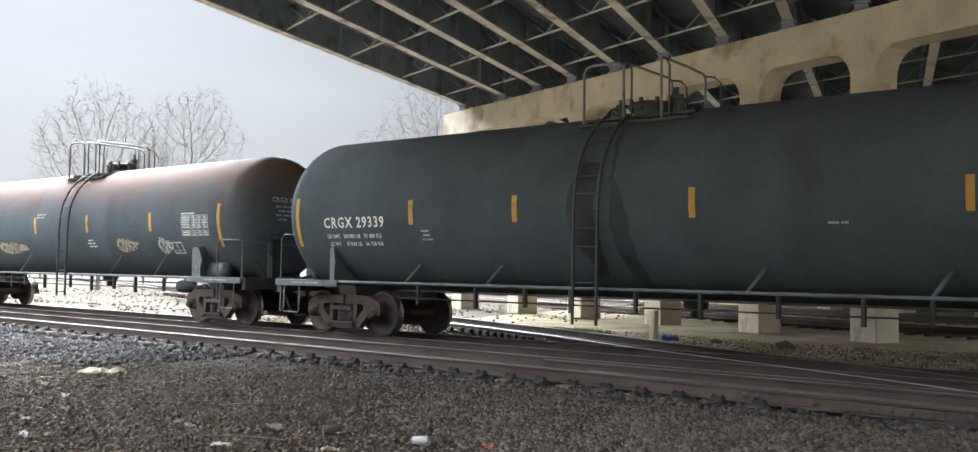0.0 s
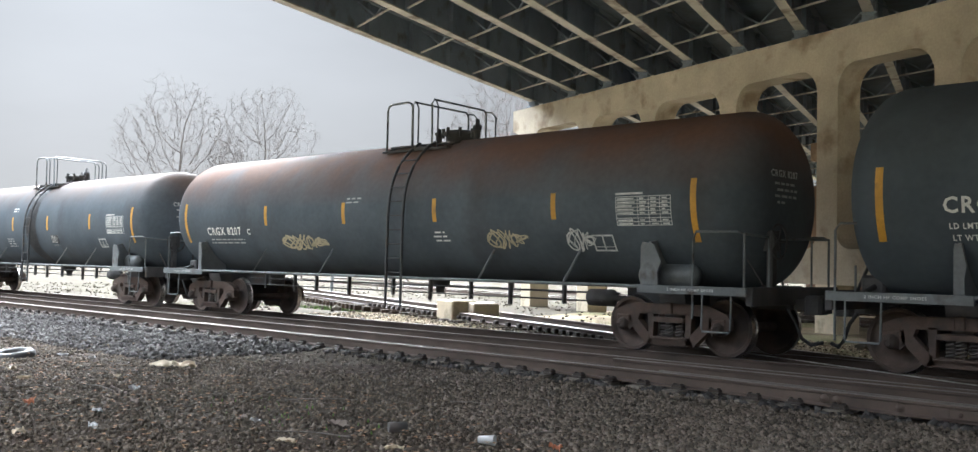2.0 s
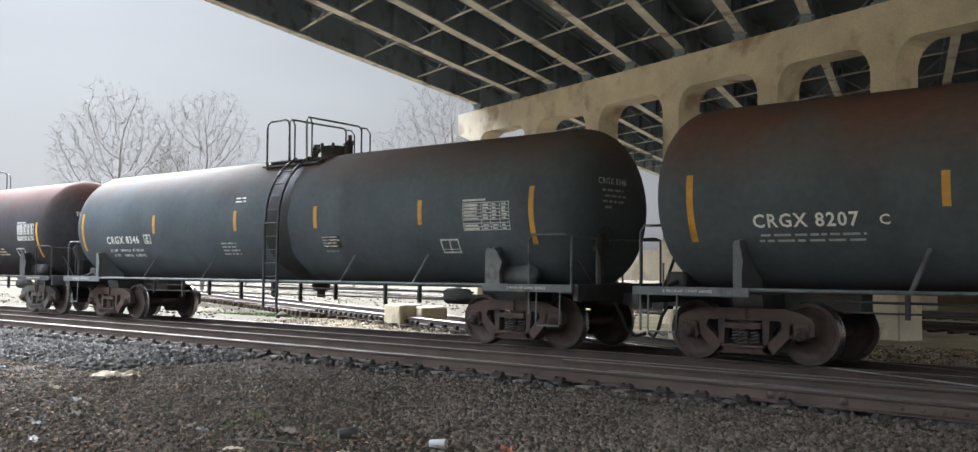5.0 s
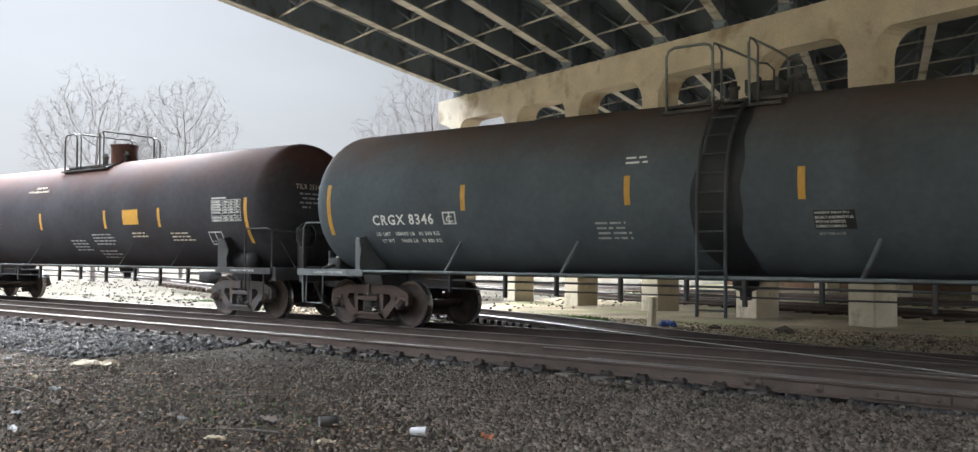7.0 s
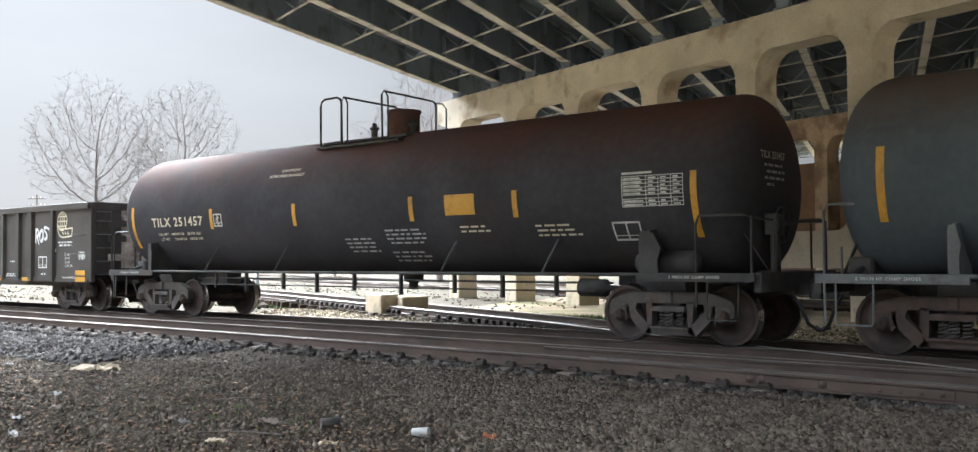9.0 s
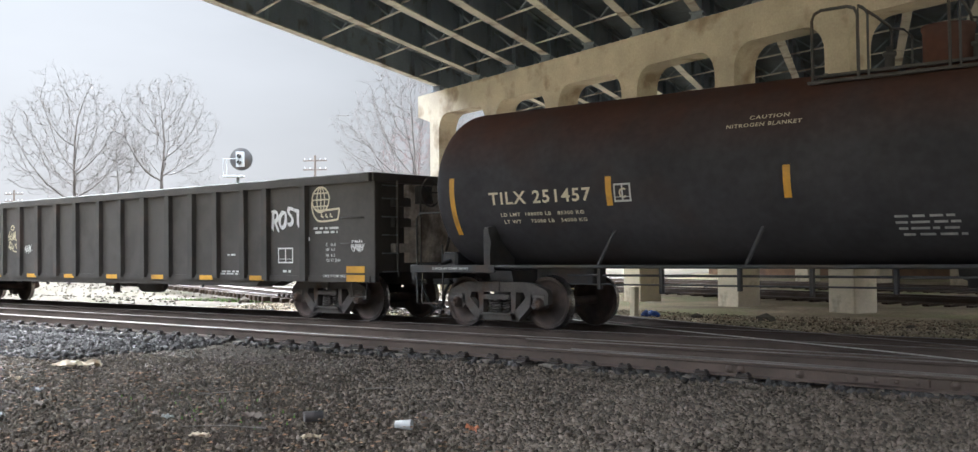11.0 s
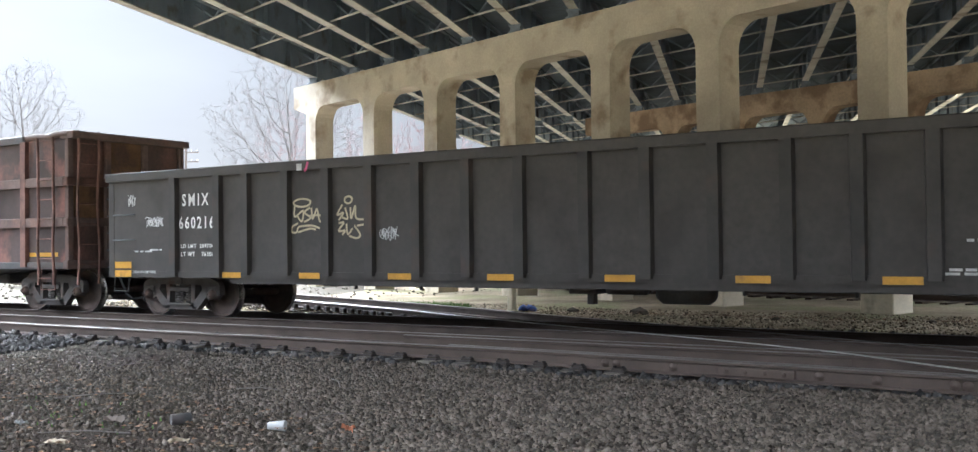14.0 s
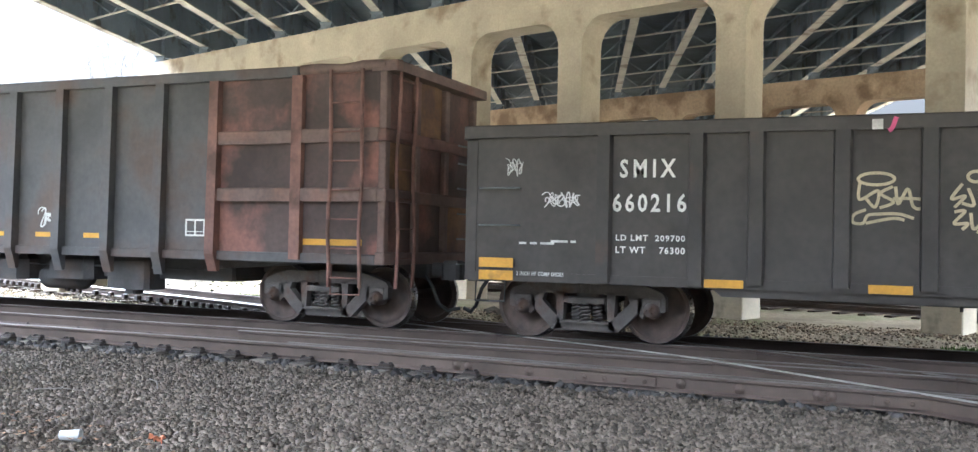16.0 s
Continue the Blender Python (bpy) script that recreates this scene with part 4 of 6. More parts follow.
        for yy in (-1, 1):
            part("side_step_beam", Shape().cham(min(s * 6.75, s * 8.72), max(s * 6.75, s * 8.72), yy * 1.52 - 0.025, yy * 1.52 + 0.025, 1.0, 1.13, 0.008), trim, car, "painted edge beam")
        lettering("2 INCH HF COMP SHOES", s * 7.75 - 0.42, s * 7.75 + 0.42, 1.045, 1.09, M_DIMWHITE, car, lambda x, z: (x, -1.552, z))
        zl = zc - 0.30
        for y0, y1 in ((-1.48, -0.85), (0.85, 1.48)):
            sad = Shape()
            yy = -1.47 if y0 < 0 else 1.47
            wd = 0.07 if s < 0 else 0.17
            sad.prism([(yy, 1.08), (yy, zl - 0.42), (yy * 0.82, zl - 0.38), (yy * 0.5, 1.30), (yy * 0.5, 1.08)], lambda a, b, d, c=s * 6.95: (c - 0.03 + d, a, b), 0.06)
            sad.prism([(s * 6.95 - wd, 1.10), (s * 6.95 + wd, 1.10), (s * 6.95 + wd * 0.9, 1.34), (s * 6.95 + wd * 1.3, 1.50), (s * 6.95 + wd * 0.5, zl - 0.46), (s * 6.95 - wd * 0.8, zl - 0.42), (s * 6.95 - wd, zl - 0.5)], lambda a, b, d, y=yy: (a, y - 0.02 + d, b), 0.04)
            part("saddle", sad, trim, car, "plate saddle that carries the tank")
        w = Shape()
        w.prism([(-0.9, 0.70), (0.9, 0.70), (1.0, 1.02), (-1.0, 1.02)], lambda a, b, d, c=s * 7.05: (c - 0.25 + d, a, b), 0.5)
        part("body_bolster", w, M_BLACK, car)
        # end railings
        xr = s * 8.62
        if s > 0:
            for yy in (-1, 1):
                part("end_railing", Shape().tube([(7.75, yy * 1.46, 0.62), (7.75, yy * 1.46, 1.86), (7.80, yy * 1.46, 1.98), (8.5, yy * 1.46, 1.98), (xr, yy * 1.42, 1.94), (xr, yy * 1.42, 1.1)], 0.02, 8), trim, car)
            part("end_railing", Shape().tube([(xr, -1.42, 1.94), (xr, -0.2, 1.90), (xr, 1.42, 1.94)], 0.02, 8), trim, car)
        else:
            for yy in (-1, 1):
                part("end_railing", Shape().tube([(xr, yy * 1.46, 0.44), (xr, yy * 1.46, 1.98), (xr + 0.06, yy * 1.44, 2.08), (-8.0, yy * 1.20, 2.08)], 0.02, 8), trim, car)
        for yy in (-1.44, 1.44):
            part("railing_post", Shape().tube([(xr + s * 0.03, yy * 0.5, 1.10), (xr + s * 0.03, yy * 0.5, 1.9 if s > 0 else 1.5)], 0.018, 8), trim, car)
        part("brace", Shape().beam((xr, -0.75, 1.1), (s * 8.2, -0.95, 1.85), 0.05, 0.015), M_BLACK, car)
        stp = Shape().tube([(s * 7.95, -1.5, 1.02), (s * 7.95, -1.52, 0.48), (s * 7.97, -1.52, 0.44), (s * 8.43, -1.52, 0.44), (s * 8.45, -1.52, 0.48), (s * 8.45, -1.5, 1.02)], 0.016, 6)
        part("sill_step", stp, trim, car)
        coupler(car, s * 8.72, s)
    part("brake_reservoir", Shape().turn([(5.55, 0.0), (5.58, 0.14), (5.66, 0.19), (6.55, 0.19), (6.63, 0.14), (6.66, 0.0)], 20, "x", (0.95, -1.05, 1.28)), trim, car)
    part("control_valve", Shape().cham(-8.5, -8.15, -0.9, -0.45, 1.08, 1.36, 0.04).cham(-8.42, -8.2, -0.45, -0.25, 1.1, 1.28, 0.03).tube([(-8.3, -0.9, 1.2), (-8.3, -1.2, 1.12)], 0.04, 8), M_BLACK, car)
    bw = Shape()
    ring = [(8.72, -0.55 + 0.27 * math.cos(t), 1.85 + 0.27 * math.sin(t)) for t in (k * math.pi / 10 for k in range(21))]
    bw.tube(ring, 0.018, 6)
    for k in range(5):
        t = k * 1.2566
        bw.tube([(8.72, -0.55, 1.85), (8.72, -0.55 + 0.27 * math.cos(t), 1.85 + 0.27 * math.sin(t))], 0.012, 5)
    bw.cham(8.48, 8.70, -0.68, -0.40, 1.70, 2.02, 0.03)
    part("brake_wheel", bw, M_BLACK, car, "spoked hand brake wheel with its gear box")
    part("brake_post", Shape().cham(8.55, 8.66, -0.62, -0.48, 1.1, 1.72, 0.01), M_BLACK, car)
    # hanging brake rods
    part("brake_rod", Shape().tube([(-5.6, -0.95, 0.80), (5.6, -0.95, 0.80)], 0.016, 6), M_BLACK, car)
    part("brake_rod", Shape().tube([(-5.8, -0.7, 0.94), (5.8, -0.7, 0.94)], 0.022, 6), M_BLACK, car)
    for i in range(9):
        x = -4.9 + i * 1.2 + rng.uniform(-0.2, 0.2)
        part("rod_hanger", Shape().cham(x - 0.03, x + 0.03, -0.98, -0.90, 0.66 if i % 2 else 0.72, 1.12, 0.006), M_BLACK, car)
    part("brake_cylinder", Shape().turn([(-5.0, 0.0), (-5.0, 0.15), (-4.5, 0.15), (-4.45, 0.05), (-4.1, 0.04), (-4.1, 0.0)], 16, "x", (10.2, -0.75, 0.86)), M_BLACK, car)
    part("bottom_outlet", Shape().turn([(zc - R + 0.05, 0.22), (zc - R - 0.12, 0.20), (zc - R - 0.16, 0.10), (zc - R - 0.30, 0.09), (zc - R - 0.30, 0.0)], 16, "z", (0.5, 0, 0)), M_BLACK, car)
    # amber tape and stencils
    for x in marks["tape"]:
        tall = abs(x) > half - 0.35
        z0, z1 = (1.82, 2.82) if tall else (2.22, 2.68)
        z0, z1 = z0 + marks.get("dz", 0), z1 + marks.get("dz", 0)
        part("reflective_strip", patch(x - 0.055, x + 0.055, z0, z1, place, 8), M_YELLOW, car)
    for text, x0, x1, z0, z1, m in marks["text"]:
        lettering(text, x0, x1, z0, z1, m, car, place)
    for x0, x1, z, n, m in marks["bars"]:
        small_print(part("small_stencil", bars([(x0 + rng.uniform(0, 0.08), x1 - rng.uniform(0, 0.2), z - 0.08 * i) for i in range(n)], place, rng, 0.032), M_FINE if m is M_DIMWHITE else m, car, "rows of small stencils"))
    for x0, x1, z0, z1 in marks.get("tables", ()):
        data_table(x0, x1, z0, z1, place, car, M_DIMWHITE, seed)
    for x0, x1, z0, z1 in marks.get("cards", ()):
        placard(x0, x1, z0, z1, place, car, M_DIMWHITE)
    for x0, x1, z0, z1, n, w, m in marks.get("tags", ()):
        part("spray_tag", scribble(x0, x1, z0, z1, n, w, place, seed), m, car, "sprayed graffiti tag")
    for x0, x1, z0, z1, m in marks.get("panels", ()):
        part("sign_panel", patch(x0, x1, z0, z1, place, 4), m, car)
    if "notice" in marks:
        x0, x1, z0, z1, lines = marks["notice"]
        part("notice_plate", patch(x0, x1, z0, z1, place, 4), M_PLAQUE, car, "black notice panel")
        for i, text in enumerate(lines):
            z = z1 - 0.055 - 0.06 * i
            lettering(text, x0 + 0.015, x0 + 0.023 * len(text), z, z + 0.038, M_WHITE, car, lambda a, b: (place(a, b)[0], place(a, b)[1] - 0.004, place(a, b)[2]))
    # stencils on the end
    def on_end(y, z):
        q = min(0.98, math.hypot(y, z - zc) / R)
        return (half + head * math.sin(math.acos(q ** 2)) + 0.012, y, z)
    end_words, end_mat = marks["end"]
    lettering(end_words, -0.62, 0.22, 2.88, 3.0, end_mat, car, on_end)
    for y0, y1, z in ((-0.52, 0.12, 2.76), (-0.45, 0.2, 2.66), (-0.52, 0.18, 2.56), (-0.45, -0.2, 2.46)):
        rows = Shape()
        y = y0
        while y < y1 - 0.03:
            w = min(rng.uniform(0.08, 0.2), y1 - y)
            rows.add([on_end(y, z), on_end(y + w, z), on_end(y + w, z + 0.04), on_end(y, z + 0.04)], [(0, 1, 2, 3)])
            y += w + 0.04
        st_end = part("end_stencil", rows, M_FINE, car)
        st_end["kind"] = "stuff"
    trucks(car, (-7.07, 7.07), frame_mat)
    TRAIN.append((car, xc))
    return car


tank_car("large plain dark grey tank car with white lettering", 35.06, 1.60, 2.52, 7.95, M_GREY_PAINT,
         {"end": ("CRGX 29339", M_DIMWHITE), "struts": (-4.89, -2.87, 2.11, 4.69), "tape": [-7.95, -4.65, -2.15, 1.27, 5.18, 7.95], "text": [("CRGX 29339", -7.12, -5.38, 2.18, 2.40, M_WHITE), ("LD LMT   205000 LB   93 000 KG", -7.06, -5.5, 1.98, 2.06, M_WHITE), ("LT WT     81030 LB   36 750 KG", -7.03, -5.5, 1.83, 1.91, M_WHITE)],
          "bars": [(-4.42, -4.05, 2.08, 3, M_DIMWHITE), (3.31, 3.67, 2.09, 1, M_DIMWHITE)]}, -0.58, 1, M_FRAME, M_STEEL_GREY, (-1.22, -0.42, 0.30), spill=True)
tank_car("grey tank car with rust-brown crown and sprayed tags", 16.38, 1.48, 2.54, 7.95, M_GREY_RUST,
         {"end": ("CRGX 8207", M_DIMWHITE), "struts": (-4.5, -1.89, 3.08, 5.15), "tape": [7.75, 4.89, 1.82, -1.07, -4.05, -7.74], "text": [("CRGX 8207", -6.74, -5.19, 2.00, 2.20, M_WHITE), ("C", -4.92, -4.78, 2.01, 2.15, M_WHITE)],
          "bars": [(-6.7, -5.0, 1.88, 2, M_DIMWHITE), (1.69, 2.24, 2.0, 3, M_WHITE), (-1.0, -0.4, 2.74, 2, M_DIMWHITE)], "tables": [(6.25, 7.34, 2.09, 2.56)], "cards": [(5.66, 6.12, 1.67, 1.95)],
          "tags": [(3.08, 4.2, 1.70, 2.06, 5, 0.035, M_TANSPRAY), (5.05, 5.73, 1.66, 2.06, 4, 0.03, M_DIMWHITE), (-3.7, -1.7, 1.66, 2.0, 6, 0.05, M_TANSPRAY)]}, 0.80, 2, M_FRAME, M_STEEL_GREY, (-0.38, 0.43, 1.03), spill=False)
tank_car("blue-grey tank car with a dull brown crown", -2.23, 1.46, 2.48, 7.95, M_GREY_DUST,
         {"end": ("CRGX 8346", M_DIMWHITE), "struts": (-4.66, -2.08, 2.86, 4.95), "tape": [7.79, 5.1, 2.02, -0.82, -4.26, -7.85], "text": [("CRGX 8346", -6.62, -5.02, 1.99, 2.19, M_WHITE), ("C", -4.70, -4.56, 2.02, 2.14, M_WHITE), ("LD LMT   188400 LB   85 500 KG", -6.6, -4.95, 1.79, 1.86, M_WHITE), ("LT WT     74600 LB   33 800 KG", -6.5, -4.95, 1.66, 1.73, M_WHITE), ("NOT CPM VALVE", 2.2, 2.57, 1.72, 1.76, M_FINE)],
          "bars": [(-1.5, -0.7, 1.93, 4, M_DIMWHITE), (-0.9, -0.4, 2.95, 2, M_WHITE)], "tables": [(6.2, 7.3, 2.08, 2.57)], "cards": [(5.54, 6.0, 1.68, 1.94), (-4.78, -4.46, 1.98, 2.21)], "notice": (2.16, 2.74, 1.80, 2.06, ("OWNERSHIP SUBJECT TO A", "SECURITY AGREEMENT FILED", "WITH THE INTERSTATE", "COMMERCE COMMISSION"))}, 0.70, 3, M_FRAME, M_STEEL_GREY, (-0.45, 0.36, 0.96), spill="broad")
tank_car("black tank car with cream lettering and a tall valve dome", -20.55, 1.46, 2.50, 7.95, M_BLACK_TANK,
         {"end": ("TILX 251457", M_CREAM), "tape": [7.72, 4.3, 1.82, -1.58, -4.5, -7.76], "dz": -0.15, "text": [("TILX 251457", -6.93, -4.84, 2.16, 2.38, M_CREAM), ("C", -4.32, -4.19, 2.18, 2.34, M_CREAM), ("LD LMT  188000 LB   85300 KG", -6.72, -5.02, 1.96, 2.02, M_CREAM), ("LT WT     75000 LB   34000 KG", -6.68, -4.99, 1.84, 1.90, M_CREAM), ("CAUTION", -2.2, -1.6, 3.23, 3.29, M_CREAM), ("NITROGEN BLANKET", -2.54, -1.4, 3.12, 3.18, M_CREAM)],
          "bars": [(1.0, 2.11, 1.90, 4, M_DIMWHITE), (2.95, 3.73, 1.92, 2, M_CREAM), (4.61, 5.59, 1.90, 3, M_CREAM), (-0.2, 0.7, 1.75, 4, M_DIMWHITE), (0.9, 2.0, 1.48, 3, M_DIMWHITE)], "tables": [(6.46, 7.55, 2.16, 2.63)], "cards": [(6.2, 6.72, 1.64, 1.94), (-4.41, -4.1, 2.12, 2.41)],
          "panels": [(2.68, 3.39, 2.15, 2.52, M_YELLOW)]}, -0.2, 4, M_FRAME_G, M_BLACK, (-1.4, -0.75, 0.45), tall_dome=True, ladder=False, head=0.48)


# ---- low gondola ----
def low_gondola(xc):
    car = thing("gondola_car", "dark grey ribbed gondola car with white lettering and graffiti", "gondola car", "freight train")
    rng = random.Random(8)
    L, Y, Z0, Z1 = 10.15, 1.50, 0.80, 2.90
    def place(x, z, lift=0.026):
        return (x, -Y - lift, z)
    ribs = [-8.22, -7.02, -6.29, -5.3, -4.35, -3.4, -2.42, -1.45, -0.48, 0.63, 1.6, 2.6, 3.6, 4.5, 5.4, 6.35, 7.1, 8.3]
    for s in (-1, 1):
        side = Shape()
        side.cham(-L, L, s * Y - 0.02, s * Y + 0.02, Z0, Z1 - 0.1, 0.005)
        part("side_sheet", side, M_GOND, car)
        part("bottom_sill", Shape().prism([(-L, Z0), (L, Z0), (L, Z0 + 0.12), (-L, Z0 + 0.12)], lambda a, b, d, y=s * Y - 0.05: (a, y + d, b), 0.10).prism([(-6.9, Z0 + 0.05), (-6.7, Z0 - 0.10), (6.7, Z0 - 0.10), (6.9, Z0 + 0.05)], lambda a, b, d, y=s * (Y - 0.03) - 0.03: (a, y + d, b), 0.06), M_GOND, car)
        part("top_chord", Shape().cham(-L - 0.06, L + 0.06, s * (Y + 0.02) - 0.09, s * (Y + 0.02) + 0.09, Z1 - 0.17, Z1, 0.02), M_GOND, car)
        for x in ribs:
            w = 0.11
            zl = Z0 + 0.02 if abs(x) > 7 else Z0 + 0.06
            out = [(x - w, s * Y), (x - w * 0.75, s * (Y + 0.115)), (x + w * 0.75, s * (Y + 0.115)), (x + w, s * Y)]
            sh = Shape()
            sh.prism(out, lambda a, b, d, z=zl: (a, b, z + d), Z1 - 0.17 - zl)
            part("rib", sh, M_GOND_RIB, car)
    fl = Shape().cham(-L, L, -Y + 0.02, Y - 0.02, 0.98, 1.06, 0.01)
    part("floor", fl, M_GOND_IN, car)
    for s in (-1, 1):
        e = Shape().cham(s * L - 0.03, s * L + 0.03, -Y + 0.02, Y - 0.02, 0.98, Z1 - 0.1, 0.005)
        part("end_chord", Shape().cham(s * L - 0.10, s * L + 0.10, -Y - 0.02, Y + 0.02, Z1 - 0.18, Z1 + 0.004, 0.015), M_GOND, car)
        for z in (1.45, 1.95, 2.35):
            part("end_rib", Shape().cham(min(s * L, s * (L + 0.13)), max(s * L, s * (L + 0.13)), -Y + 0.5, Y - 0.02, z - 0.09, z + 0.09, 0.02), M_GOND if z > 1.5 else M_END, car)
        for yy in (-Y + 0.03, Y - 0.03):
            part("corner_post", Shape().cham(s * L - 0.05, s * L + 0.13, yy - 0.06, yy + 0.06, Z0, Z1 - 0.18, 0.015), M_GOND, car)
        part("draft_sill", Shape().cham(s * L - 0.08, s * L + 0.30, -0.30, 0.30, 0.75, 1.15, 0.03), M_GOND, car)
        part("end_wall", e, M_GOND, car)
        bulge = [(-0.62, 0.035), (-0.58, 0.12), (-0.3, 0.17), (0.1, 0.185), (0.5, 0.17), (0.78, 0.12), (0.82, 0.035)]
        part("end_panel", Shape().prism(bulge + [(0.82, 0.028), (-0.62, 0.028)], lambda a, b, d: (s * (L + b), a, 1.16 + d), Z1 - 0.2 - 1.16), M_END, car, "scraped pale grey end plate")
        for z in (1.22, 1.62, 2.02, 2.42):
            part("end_ledge", Shape().cham(min(s * (L + 0.03), s * (L + 0.2)), max(s * (L + 0.03), s * (L + 0.2)), 0.88, 1.42, z - 0.055, z + 0.055, 0.015), M_END, car)
        for z in (1.0, 1.35, 1.7, 2.05, 2.40, 2.65):
            part("rung", Shape().tube([(s * (L + 0.22), -Y + 0.08, z), (s * (L + 0.22), -Y + 0.50, z)], 0.014, 6), M_STEEL_GREY, car)
        for z in (1.55, 2.05):
            part("grab_iron", Shape().tube([(s * (L - 0.75), -Y - 0.02, z), (s * (L - 0.75), -Y - 0.09, z), (s * (L - 0.18), -Y - 0.09, z), (s * (L - 0.18), -Y - 0.02, z)], 0.013, 6), M_STEEL_GREY if s < 0 else M_GOND, car)
        part("ladder_rail", Shape().beam((s * (L + 0.22), -Y + 0.50, 0.9), (s * (L + 0.22), -Y + 0.50, 2.75), 0.05, 0.03), M_GOND, car)
        part("sill_step", Shape().tube([(s * (L - 0.55), -Y, Z0), (s * (L - 0.55), -Y - 0.02, 0.52), (s * (L - 0.12), -Y - 0.02, 0.52), (s * (L - 0.12), -Y, Z0)], 0.016, 6), M_BLACK, car)
        coupler(car, s * (L + 0.12), s)
        part("center_sill_end", Shape().cham(min(s * 6.6, s * (L + 0.05)), max(s * 6.6, s * (L + 0.05)), -0.2, 0.2, 0.72, 0.98, 0.02), M_BLACK, car)
    part("center_sill", Shape().prism([(-6.6, 0.98), (6.6, 0.98), (5.6, 0.62), (-5.6, 0.62)], lambda a, b, d: (a, -0.2 + d, b), 0.4), M_BLACK, car)
    part("brake_reservoir", Shape().turn([(1.50, 0.0), (1.52, 0.14), (1.60, 0.20), (2.30, 0.20), (2.38, 0.14), (2.40, 0.0)], 20, "x", (0, -0.9, 0.66)), M_BLACK, car)
    part("brake_cylinder", Shape().turn([(0.72, 0.0), (0.72, 0.11), (1.35, 0.11), (1.38, 0.04), (1.52, 0.04), (1.52, 0.0)], 16, "x", (0, -0.95, 0.70)), M_BLACK, car)
    part("control_valve", Shape().cham(0.10, 0.62, -1.1, -0.7, 0.60, 0.84, 0.04).cham(0.40, 0.52, -1.05, -0.9, 0.44, 0.62, 0.02).tube([(0.1, -0.95, 0.68), (-0.6, -0.95, 0.72), (-1.2, -0.9, 0.80)], 0.02, 6), M_BLACK, car)
    part("brake_rod", Shape().tube([(-6.0, -1.2, 0.74), (6.0, -1.2, 0.74)], 0.016, 6), M_BLACK, car)
    for x in (-4.0, -2.6, -1.5, 2.9, 4.4):
        part("rod_hanger", Shape().cham(x - 0.02, x + 0.02, -1.23, -1.17, 0.62, 0.98, 0.005), M_BLACK, car)
    bw = Shape()
    xe = L + 0.32
    bw.tube([(xe, -0.15 + 0.28 * math.cos(t), 2.55 + 0.28 * math.sin(t)) for t in (k * math.pi / 10 for k in range(21))], 0.018, 6)
    for k in range(5):
        t = k * 1.2566
        bw.tube([(xe, -0.15, 2.55), (xe, -0.15 + 0.28 * math.cos(t), 2.55 + 0.28 * math.sin(t))], 0.012, 5)
    bw.cham(L + 0.05, xe - 0.03, -0.42, -0.05, 2.32, 2.68, 0.03)
    bw.tube([(L + 0.18, -0.3, 2.35), (L + 0.18, -0.3, 1.1)], 0.02, 6)
    part("brake_wheel", bw, M_BLACK, car, "spoked hand brake wheel with its chain")
    # amber tape
    for x in (-6.67, -4.76, -2.79, -0.84, 1.18, 3.13, 5.02, 6.78):
        part("reflective_strip", patch(x - 0.24, x + 0.24, 0.81, 0.912, lambda a, b: place(a, b, 0.056), 1), M_YELLOW, car)
    for x in (-9.72, 9.77):
        for z in (0.81, 0.98):
            part("reflective_strip", patch(x - 0.25, x + 0.25, z, z + 0.13, lambda a, b: place(a, b, 0.056), 1), M_YELLOW, car)
    # lettering
    lettering("SMIX", -8.02, -7.29, 2.18, 2.42, M_WHITE, car, place, space=1.45)
    lettering("660216", -8.11, -7.15, 1.74, 1.98, M_WHITE, car, place, space=1.3)
    lettering("LD LMT  209700", -8.06, -7.16, 1.37, 1.45, M_WHITE, car, place)
    lettering("LT WT    76300", -8.06, -7.16, 1.21, 1.30, M_WHITE, car, place)
    lettering("IL   66-0", 8.91, 9.19, 1.50, 1.57, M_DIMWHITE, car, place)
    lettering("IW  9-0", 8.91, 9.17, 1.40, 1.47, M_DIMWHITE, car, place)
    lettering("IH  6-0", 8.91, 9.17, 1.29, 1.36, M_DIMWHITE, car, place)
    lettering("CU FT 3584", 8.92, 9.32, 1.19, 1.26, M_DIMWHITE, car, place)
    lettering("2 INCH HF COMP SHOES", 8.85, 9.50, 0.89, 0.945, M_DIMWHITE, car, lambda a, b: place(a, b, 0.056))
    lettering("2 INCH HF COMP SHOES", -9.42, -8.75, 0.88, 0.935, M_DIMWHITE, car, lambda a, b: place(a, b, 0.056))
    placard(7.45, 7.92, 1.17, 1.49, place, car)
    # plain globe and ribbon mark
    gx, gz, gr = 8.77, 2.43, 0.25
    g = Shape()
    def ring(rx, rz, t0=0, t1=20, w=0.035):
        s = stroke([(gx + rx * math.cos(k * math.pi / 10), gz + rz * math.sin(k * math.pi / 10)) for k in range(t0, t1 + 1)], w, place)
        g.add(s.v, s.f)
    ring(gr, gr)
    ring(gr * 0.45, gr, -5, 5, 0.028)
    ring(gr * 0.45, gr, 5, 15, 0.028)
